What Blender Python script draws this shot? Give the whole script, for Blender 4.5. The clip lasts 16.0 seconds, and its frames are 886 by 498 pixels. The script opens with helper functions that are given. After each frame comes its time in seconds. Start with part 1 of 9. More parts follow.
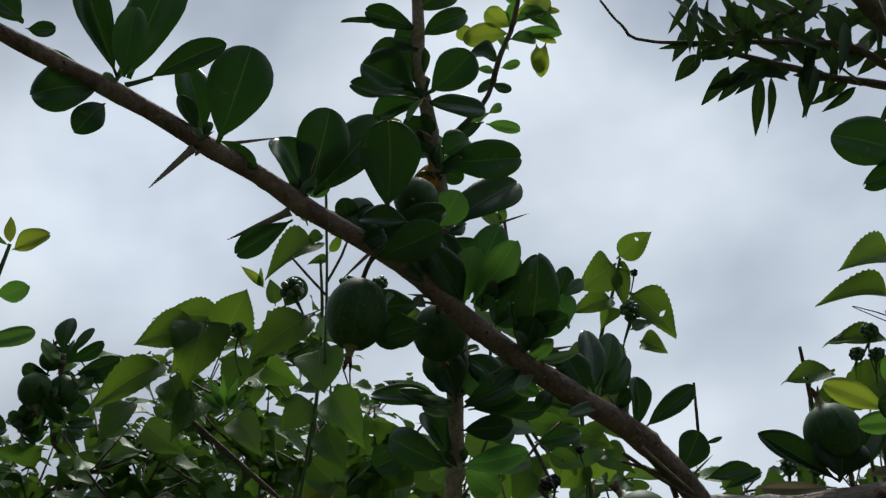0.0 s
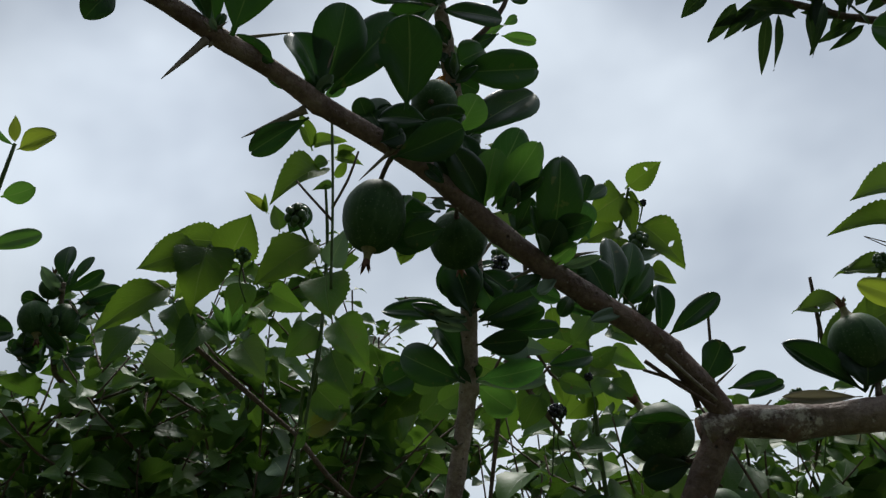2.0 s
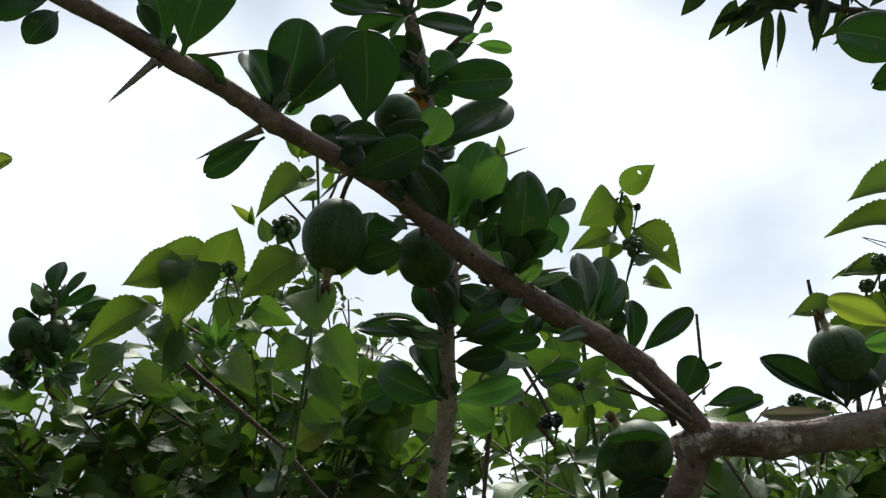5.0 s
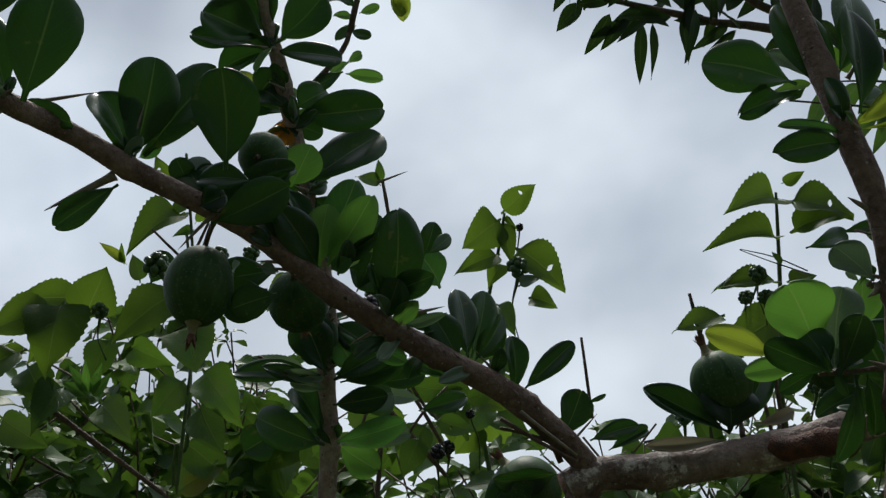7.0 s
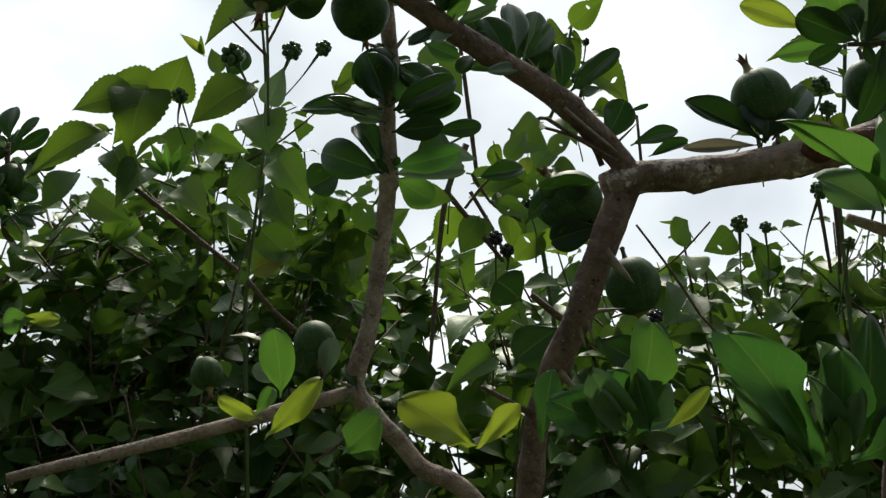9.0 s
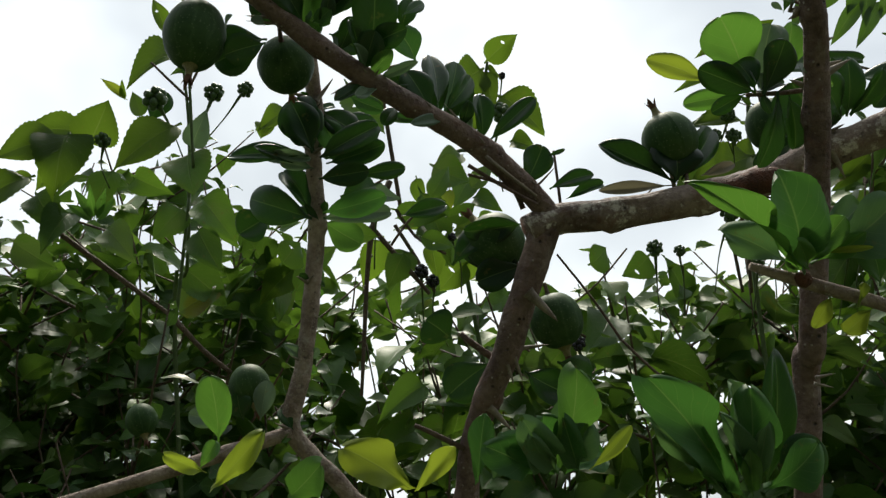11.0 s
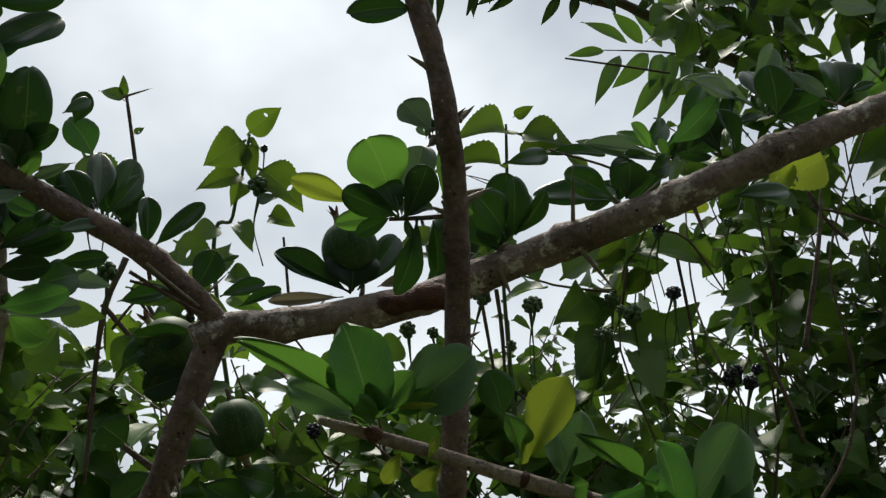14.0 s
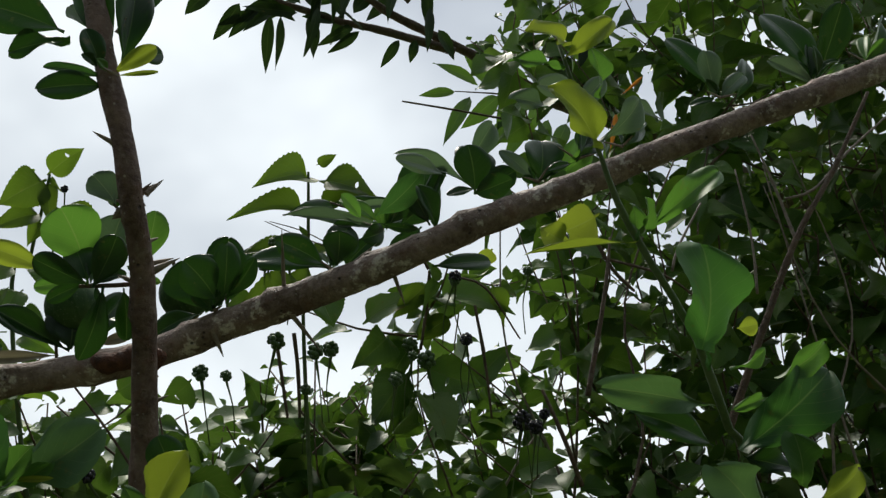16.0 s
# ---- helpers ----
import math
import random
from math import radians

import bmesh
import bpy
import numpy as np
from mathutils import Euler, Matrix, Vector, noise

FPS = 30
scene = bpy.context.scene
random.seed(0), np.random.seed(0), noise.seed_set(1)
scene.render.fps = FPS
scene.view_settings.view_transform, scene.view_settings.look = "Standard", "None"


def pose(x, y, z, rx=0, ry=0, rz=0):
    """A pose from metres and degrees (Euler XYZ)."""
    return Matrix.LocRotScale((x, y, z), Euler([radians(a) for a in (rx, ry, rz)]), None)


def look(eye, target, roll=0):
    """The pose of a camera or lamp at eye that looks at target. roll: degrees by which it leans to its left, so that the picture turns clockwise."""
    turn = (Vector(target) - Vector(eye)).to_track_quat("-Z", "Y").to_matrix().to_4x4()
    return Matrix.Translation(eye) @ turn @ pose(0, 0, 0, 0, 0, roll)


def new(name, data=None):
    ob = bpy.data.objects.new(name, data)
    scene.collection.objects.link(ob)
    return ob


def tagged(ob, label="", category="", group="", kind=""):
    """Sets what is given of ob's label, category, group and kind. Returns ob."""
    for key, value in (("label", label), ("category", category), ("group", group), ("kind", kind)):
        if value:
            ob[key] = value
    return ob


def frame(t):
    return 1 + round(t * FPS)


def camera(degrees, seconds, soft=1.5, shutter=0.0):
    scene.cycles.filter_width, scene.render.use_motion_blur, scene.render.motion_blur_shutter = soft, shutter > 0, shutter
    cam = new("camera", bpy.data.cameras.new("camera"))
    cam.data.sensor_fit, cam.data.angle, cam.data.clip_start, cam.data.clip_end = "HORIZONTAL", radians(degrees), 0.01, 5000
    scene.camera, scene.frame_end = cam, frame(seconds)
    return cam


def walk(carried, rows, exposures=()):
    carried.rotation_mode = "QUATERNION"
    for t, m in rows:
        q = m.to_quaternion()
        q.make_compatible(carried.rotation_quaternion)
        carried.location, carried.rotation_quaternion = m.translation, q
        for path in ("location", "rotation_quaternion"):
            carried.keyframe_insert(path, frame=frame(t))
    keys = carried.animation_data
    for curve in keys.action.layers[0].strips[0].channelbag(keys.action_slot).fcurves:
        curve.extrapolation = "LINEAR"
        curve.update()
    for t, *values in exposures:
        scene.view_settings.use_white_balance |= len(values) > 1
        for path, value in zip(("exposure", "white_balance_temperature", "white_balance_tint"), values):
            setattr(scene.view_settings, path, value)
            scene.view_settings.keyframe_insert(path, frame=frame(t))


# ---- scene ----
cam = camera(45.1, 16.0, soft=1.35)
PATH = [
    (0, (-0.025, 0.033, 1.567), (0.07, 1.873, 2.346), -1.8),
    (0.5, (-0.015, 0.045, 1.561), (0.055, 1.897, 2.312), -1.5),
    (1, (-0.028, 0.047, 1.55), (0.023, 1.907, 2.282), -1.6),
    (1.5, (-0.042, 0.056, 1.544), (0.024, 1.926, 2.251), -1.7),
    (2, (-0.041, 0.063, 1.545), (0.068, 1.933, 2.246), -1.6),
    (2.5, (-0.047, 0.066, 1.557), (0.064, 1.942, 2.242), -1.9),
    (3, (-0.036, 0.072, 1.548), (0.068, 1.949, 2.232), -1.9),
    (3.2, (-0.027, 0.075, 1.54), (0.059, 1.947, 2.239), -1.9),
    (5.5, (-0.007, 0.072, 1.583), (0.065, 1.944, 2.283), -2.3),
    (6, (-0.032, 0.09, 1.607), (0.124, 1.952, 2.321), -3.6),
    (6.5, (-0.023, 0.087, 1.596), (0.178, 1.945, 2.31), -5.9),
    (7, (0.006, 0.087, 1.583), (0.28, 1.938, 2.289), -6.9),
    (7.5, (0.023, 0.095, 1.549), (0.301, 1.965, 2.202), -6.0),
    (8, (0.003, 0.099, 1.517), (0.251, 1.999, 2.092), -5.0),
    (8.5, (-0.002, 0.074, 1.491), (0.207, 1.999, 1.993), -5.6),
    (8.7, (0.012, 0.093, 1.444), (0.125, 2.007, 2.014), -3.3),
    (10.8, (-0.005, 0.06, 1.446), (0.254, 1.954, 2.034), -6.9),
    (11, (0.005, 0.062, 1.453), (0.273, 1.952, 2.051), -6.8),
    (11.5, (0.018, 0.062, 1.467), (0.347, 1.944, 2.06), -6.9),
    (12, (0.056, 0.052, 1.472), (0.409, 1.929, 2.065), -7.4),
    (12.5, (0.077, 0.042, 1.482), (0.511, 1.902, 2.076), -7.7),
    (13, (0.081, 0.037, 1.475), (0.53, 1.885, 2.095), -8.1),
    (13.5, (0.095, 0.043, 1.494), (0.572, 1.881, 2.124), -7.7),
    (14, (0.127, 0.044, 1.486), (0.661, 1.863, 2.123), -7.8),
    (14.5, (0.166, 0.026, 1.484), (0.799, 1.812, 2.124), -7.9),
    (15, (0.195, 0.003, 1.485), (0.849, 1.778, 2.135), -8.5),
    (15.5, (0.218, -0.018, 1.484), (0.886, 1.747, 2.148), -8.4),
    (16, (0.229, -0.028, 1.484), (0.95, 1.719, 2.138), -8.5),
]
EXPOSURES = [
    (0.0, 0.0, 6400, 9), (2.0, 0.0, 6400, 9), (2.5, 0.12, 6400, 9), (3.2, 0.4, 6500, 9), (5.5, 0.65, 6600, 9), (6.0, 0.32, 6550, 10),
    (6.5, 0.17, 6550, 10), (7.0, 0.0, 6450, 9), (7.5, 0.0, 6550, 8), (8.0, 0.28, 6700, 8), (8.5, 0.5, 6950, 7), (11.0, 0.6, 7050, 7),
    (11.5, 0.47, 6950, 7), (12.0, 0.38, 6900, 7), (13.0, 0.3, 6880, 8), (16.0, 0.35, 6850, 8),
]
walk(cam, [(t, look(eye, target, roll)) for t, eye, target, roll in PATH], EXPOSURES)

# ---- world, sun, exposure ----
world = bpy.data.worlds.new("overcast_sky")
scene.world = world
world.use_nodes = True
wn, wl = world.node_tree.nodes, world.node_tree.links
wn.clear()


def wnode(kind, **values):
    n = wn.new(kind)
    for k, v in values.items():
        n.inputs[k].default_value = v
    return n


sky = wn.new("ShaderNodeTexSky")
sky.sky_type, sky.sun_disc = "NISHITA", False
sky.sun_elevation, sky.sun_rotation = radians(58), radians(10)
coords = wn.new("ShaderNodeTexCoord")
cloud_map = wn.new("ShaderNodeMapping")
cloud_map.inputs["Location"].default_value = (0.42, 0.3, 0.1)
cloud_map.inputs["Scale"].default_value = (1.0, 1.0, 1.25)
clouds = wnode("ShaderNodeTexNoise", Scale=2.9, Detail=4.0, Roughness=0.45, Distortion=0.1)
shade = wn.new("ShaderNodeValToRGB")
shade.color_ramp.elements[0].position, shade.color_ramp.elements[0].color = 0.34, (0.33, 0.375, 0.455, 1)
shade.color_ramp.elements[1].position, shade.color_ramp.elements[1].color = 0.66, (0.80, 0.87, 0.94, 1)
lift = wn.new("ShaderNodeVectorMath")
lift.operation = "SCALE"
cover = wn.new("ShaderNodeMix")
cover.data_type = "RGBA"
cover.inputs["Factor"].default_value = 0.93
background = wnode("ShaderNodeBackground", Strength=0.12)
world_out = wn.new("ShaderNodeOutputWorld")
wl.new(coords.outputs["Generated"], cloud_map.inputs["Vector"])
wl.new(cloud_map.outputs["Vector"], clouds.inputs["Vector"])
wl.new(clouds.outputs["Fac"], shade.inputs["Fac"])
toward_sun = wn.new("ShaderNodeVectorMath")
toward_sun.operation = "DOT_PRODUCT"
toward_sun.inputs[1].default_value = (0.34, 0.62, 0.70)
brighter = wnode("ShaderNodeMapRange", **{"From Min": -0.22, "From Max": 0.95, "To Min": 0.46, "To Max": 8.7})
wl.new(coords.outputs["Generated"], toward_sun.inputs[0])
wl.new(toward_sun.outputs["Value"], brighter.inputs["Value"])
gap_way = wn.new("ShaderNodeVectorMath")
gap_way.operation = "DOT_PRODUCT"
gap_way.inputs[1].default_value = (-0.231, 0.873, 0.429)
thin_cloud = wnode("ShaderNodeMapRange", **{"From Min": 0.986, "From Max": 0.999, "To Min": 0.0, "To Max": 1.0})
thin_cloud.interpolation_type = "SMOOTHSTEP"
thinned = wnode("ShaderNodeMath")
thinned.operation = "MULTIPLY_ADD"
thinned.inputs[1].default_value = 2.2
wl.new(coords.outputs["Generated"], gap_way.inputs[0])
wl.new(gap_way.outputs["Value"], thin_cloud.inputs["Value"])
wl.new(thin_cloud.outputs["Result"], thinned.inputs[0])
wl.new(brighter.outputs["Result"], thinned.inputs[2])
wl.new(thinned.outputs["Value"], lift.inputs["Scale"])
wl.new(shade.outputs["Color"], lift.inputs[0])
wl.new(sky.outputs["Color"], cover.inputs["A"])
wl.new(lift.outputs["Vector"], cover.inputs["B"])
wl.new(cover.outputs["Result"], background.inputs["Color"])
wl.new(background.outputs["Background"], world_out.inputs["Surface"])

sun = new("sun", bpy.data.lights.new("sun", "SUN"))
sun.data.energy, sun.data.angle, sun.data.color = 2.6, radians(20), (1.0, 0.96, 0.9)
sun.matrix_world = look((0.9, 5.2, 8.5), (0.0, 0.0, 0.0))


# ---- materials ----
class Graph:
    """A node material and short ways to add nodes to it."""

    def __init__(self, name):
        self.mat = bpy.data.materials.new(name)
        self.mat.use_nodes = True
        self.n, self.l = self.mat.node_tree.nodes, self.mat.node_tree.links
        self.n.clear()

    def add(self, kind, links=(), **values):
        node = self.n.new(kind)
        for k, v in values.items():
            node.inputs[k.replace("_", " ")].default_value = v
        for socket, source in links:
            self.l.new(source, node.inputs[socket])
        return node

    def math(self, op, a, b=None, c=None):
        node = self.n.new("ShaderNodeMath")
        node.operation = op
        for i, v in enumerate((a, b, c)):
            if v is None:
                continue
            if isinstance(v, (int, float)):
                node.inputs[i].default_value = v
            else:
                self.l.new(v, node.inputs[i])
        return node.outputs[0]

    def mix(self, fac, a, b):
        node = self.n.new("ShaderNodeMix")
        node.data_type = "RGBA"
        for socket, v in (("Factor", fac), ("A", a), ("B", b)):
            if isinstance(v, (int, float)):
                node.inputs[socket].default_value = v
            elif isinstance(v, tuple):
                node.inputs[socket].default_value = (*v, 1)
            else:
                self.l.new(v, node.inputs[socket])
        return node.outputs["Result"]

    def ramp(self, fac, *stops):
        node = self.n.new("ShaderNodeValToRGB")
        e = node.color_ramp.elements
        while len(e) < len(stops):
            e.new(0.5)
        for el, (pos, col) in zip(e, stops):
            el.position, el.color = pos, (*col, 1) if isinstance(col, tuple) else (col, col, col, 1)
        self.l.new(fac, node.inputs["Fac"])
        return node.outputs["Color"]

    def noise(self, vector, scale, detail=3.0, rough=0.55):
        return self.add("ShaderNodeTexNoise", [("Vector", vector)], Scale=scale, Detail=detail, Roughness=rough).outputs["Fac"]

    def out(self, shader):
        node = self.n.new("ShaderNodeOutputMaterial")
        self.l.new(shader, node.inputs["Surface"])
        return self.mat


def leaf_material(name, dark, light, glow, through_part, rough=0.5, vein=(0.2, 0.3, 0.1), veins=7.0, vein_mix=0.5, pucker=0.25, joined=False, spots=0.5, pale_share=0, gloss=1.45, spread=1.3, side_veins=0.3):
    """A leaf blade: dark to light from leaf to leaf, pale midrib and side veins, light shining through."""
    g = Graph(name)
    uv = g.add("ShaderNodeTexCoord")
    if joined:
        rnd = g.n.new("ShaderNodeNewGeometry").outputs["Random Per Island"]
    else:
        rnd = g.n.new("ShaderNodeObjectInfo").outputs["Random"]
    sep = g.add("ShaderNodeSeparateXYZ", [("Vector", uv.outputs["UV"])])
    u = g.math("ABSOLUTE", g.math("SUBTRACT", sep.outputs["X"], 0.5))
    v = sep.outputs["Y"]
    rib = g.math("SMOOTH_MIN", g.math("DIVIDE", u, 0.024), 1.0, 0.2)
    wave = g.math("ABSOLUTE", g.math("SINE", g.math("MULTIPLY", g.math("SUBTRACT", v, g.math("MULTIPLY", u, 0.75)), veins * 3.1416)))
    side = g.math("MINIMUM", g.math("DIVIDE", wave, 0.16), 1.0)
    side_soft = g.math("ADD", g.math("MULTIPLY", side, side_veins), 1.0 - side_veins)
    line = g.math("MULTIPLY", g.math("MINIMUM", rib, 1.0), side_soft)
    world_place = g.n.new("ShaderNodeNewGeometry").outputs["Position"]
    grain = g.noise(world_place, 130.0, 4.0)
    blotch = g.noise(world_place, 24.0, 2.0)
    tone = g.math("ADD", g.math("MULTIPLY", rnd, 0.75), g.math("MULTIPLY", g.math("SUBTRACT", blotch, 0.38), 0.8))
    pale = tuple(0.6 * c + k for c, k in zip(light, (0.075, 0.09, 0.04)))
    body = g.ramp(tone, (0.0, dark), (0.66, light), (0.74, light if pale_share == 0 else pale), (0.9, light if pale_share == 0 else pale), (0.95, light if pale_share == 0 else (0.2, 0.19, 0.035)))
    worn = g.mix(g.ramp(grain, (0.64, 0.0), (0.72, spots)), body, (0.16, 0.12, 0.04))
    veined = g.mix(g.math("MULTIPLY", g.math("SUBTRACT", 1.0, line), vein_mix), worn, vein)
    height = g.math("ADD", g.math("MULTIPLY", line, 0.6), g.math("MULTIPLY", grain, 0.35))
    bump = g.add("ShaderNodeBump", [("Height", height)], Strength=pucker, Distance=0.0015)
    face = g.add("ShaderNodeBsdfPrincipled", [("Base Color", veined), ("Normal", bump.outputs[0])], Roughness=rough, IOR=gloss)
    pick = g.math("FRACT", g.math("MULTIPLY", rnd, 7.31))
    strong = tuple(min(0.62, c * spread) for c in glow)
    lit_glow = g.mix(g.ramp(pick, (0.0, 0.0), (0.55, 0.25), (1.0, 1.0)), tuple(c / spread for c in glow), strong)
    glow_col = g.mix(g.math("MULTIPLY", g.math("SUBTRACT", 1.0, line), 0.35), g.mix(0.3, lit_glow, veined), (0.25, 0.34, 0.08))
    back = g.add("ShaderNodeBsdfTranslucent", [("Color", glow_col), ("Normal", bump.outputs[0])])
    mixed = g.add("ShaderNodeMixShader", [(1, face.outputs[0]), (2, back.outputs[0])], Fac=through_part)
    return g.out(mixed.outputs[0])


def bark_material(name, dark, light, lichen, lichen_amount, scale=1.0, red=0.3):
    g = Graph(name)
    place = g.n.new("ShaderNodeNewGeometry").outputs["Position"]
    big = g.noise(place, 38.0 * scale, 4.0)
    fine = g.noise(place, 260.0 * scale, 5.0, 0.65)
    mid = g.noise(place, 95.0 * scale, 3.0)
    base = g.ramp(g.math("ADD", g.math("MULTIPLY", big, 0.6), g.math("MULTIPLY", fine, 0.4)), (0.38, dark), (0.62, light))
    ruddy = g.mix(g.ramp(mid, (0.55, 0.0), (0.72, red)), base, (0.16, 0.06, 0.035))
    lich = g.mix(g.ramp(g.noise(place, 62.0 * scale, 5.0, 0.7), (0.56, 0.0), (0.64, lichen_amount)), ruddy, lichen)
    pits = g.ramp(g.add("ShaderNodeTexVoronoi", [("Vector", place)], Scale=150.0 * scale).outputs["Distance"], (0.08, 1.0), (0.2, 0.0))
    rare = g.math("MULTIPLY", pits, g.ramp(g.noise(place, 55.0 * scale), (0.5, 0.0), (0.58, 0.85)))
    flecks = g.ramp(g.add("ShaderNodeTexVoronoi", [("Vector", place)], Scale=210.0 * scale).outputs["Distance"], (0.1, 1.0), (0.2, 0.0))
    few = g.math("MULTIPLY", flecks, g.ramp(g.noise(place, 80.0 * scale), (0.5, 0.0), (0.58, 0.8)))
    col = g.mix(few, g.mix(rare, lich, (0.03, 0.02, 0.016)), (0.52, 0.46, 0.4))
    height = g.math("ADD", g.math("SUBTRACT", g.math("ADD", g.math("MULTIPLY", fine, 0.7), mid), g.math("MULTIPLY", rare, 0.8)), g.math("MULTIPLY", few, 0.5))
    bump = g.add("ShaderNodeBump", [("Height", height)], Strength=1.0, Distance=0.0028)
    return g.out(g.add("ShaderNodeBsdfPrincipled", [("Base Color", col), ("Normal", bump.outputs[0])], Roughness=0.7).outputs[0])


def plain_material(name, a, b, scale, rough=0.6, bump_by=0.3, distance=0.001):
    g = Graph(name)
    place = g.n.new("ShaderNodeNewGeometry").outputs["Position"]
    n1, n2 = g.noise(place, scale, 4.0), g.noise(place, scale * 6, 3.0)
    col = g.ramp(g.math("ADD", g.math("MULTIPLY", n1, 0.65), g.math("MULTIPLY", n2, 0.35)), (0.35, a), (0.65, b))
    bump = g.add("ShaderNodeBump", [("Height", n2)], Strength=bump_by, Distance=distance)
    return g.out(g.add("ShaderNodeBsdfPrincipled", [("Base Color", col), ("Normal", bump.outputs[0])], Roughness=rough).outputs[0])


def fruit_material():
    """Dull green rind with paler stripes from end to end and small pale dots."""
    g = Graph("green_rind")
    tc = g.add("ShaderNodeTexCoord")
    sep = g.add("ShaderNodeSeparateXYZ", [("Vector", tc.outputs["UV"])])
    wob = g.math("MULTIPLY", g.noise(tc.outputs["Object"], 3.0), 0.06)
    stripe = g.math("ABSOLUTE", g.math("SINE", g.math("MULTIPLY", g.math("ADD", sep.outputs["X"], wob), 3.1416 * 10)))
    place = g.n.new("ShaderNodeNewGeometry").outputs["Position"]
    blotch = g.noise(place, 90.0, 4.0)
    dots = g.ramp(g.add("ShaderNodeTexVoronoi", [("Vector", place)], Scale=420.0).outputs["Distance"], (0.12, 0.5), (0.26, 0.0))
    body = g.ramp(blotch, (0.3, (0.022, 0.06, 0.017)), (0.7, (0.052, 0.105, 0.03)))
    lined = g.mix(g.ramp(stripe, (0.0, 0.2), (0.4, 0.0)), body, (0.11, 0.19, 0.08))
    dotted = g.mix(dots, lined, (0.14, 0.2, 0.1))
    bump = g.add("ShaderNodeBump", [("Height", g.noise(place, 500.0))], Strength=0.15, Distance=0.0006)
    return g.out(g.add("ShaderNodeBsdfPrincipled", [("Base Color", dotted), ("Normal", bump.outputs[0])], Roughness=0.52, IOR=1.28).outputs[0])


OLD = dict(dark=(0.007, 0.026, 0.007), light=(0.021, 0.067, 0.014), glow=(0.045, 0.15, 0.013), through_part=0.15, rough=0.31, gloss=1.42, vein=(0.12, 0.21, 0.06), vein_mix=0.5, side_veins=0.16)
LANTANA = dict(dark=(0.029, 0.082, 0.017), light=(0.102, 0.212, 0.04), glow=(0.115, 0.225, 0.016), through_part=0.27, rough=0.43, spread=1.7, gloss=1.4, pale_share=1, vein=(0.13, 0.2, 0.06), veins=9.0, vein_mix=0.4, pucker=0.6, side_veins=0.4)
SMALL = dict(dark=(0.022, 0.066, 0.019), light=(0.076, 0.165, 0.038), glow=(0.09, 0.2, 0.02), through_part=0.25, rough=0.34, gloss=1.45, pale_share=1)
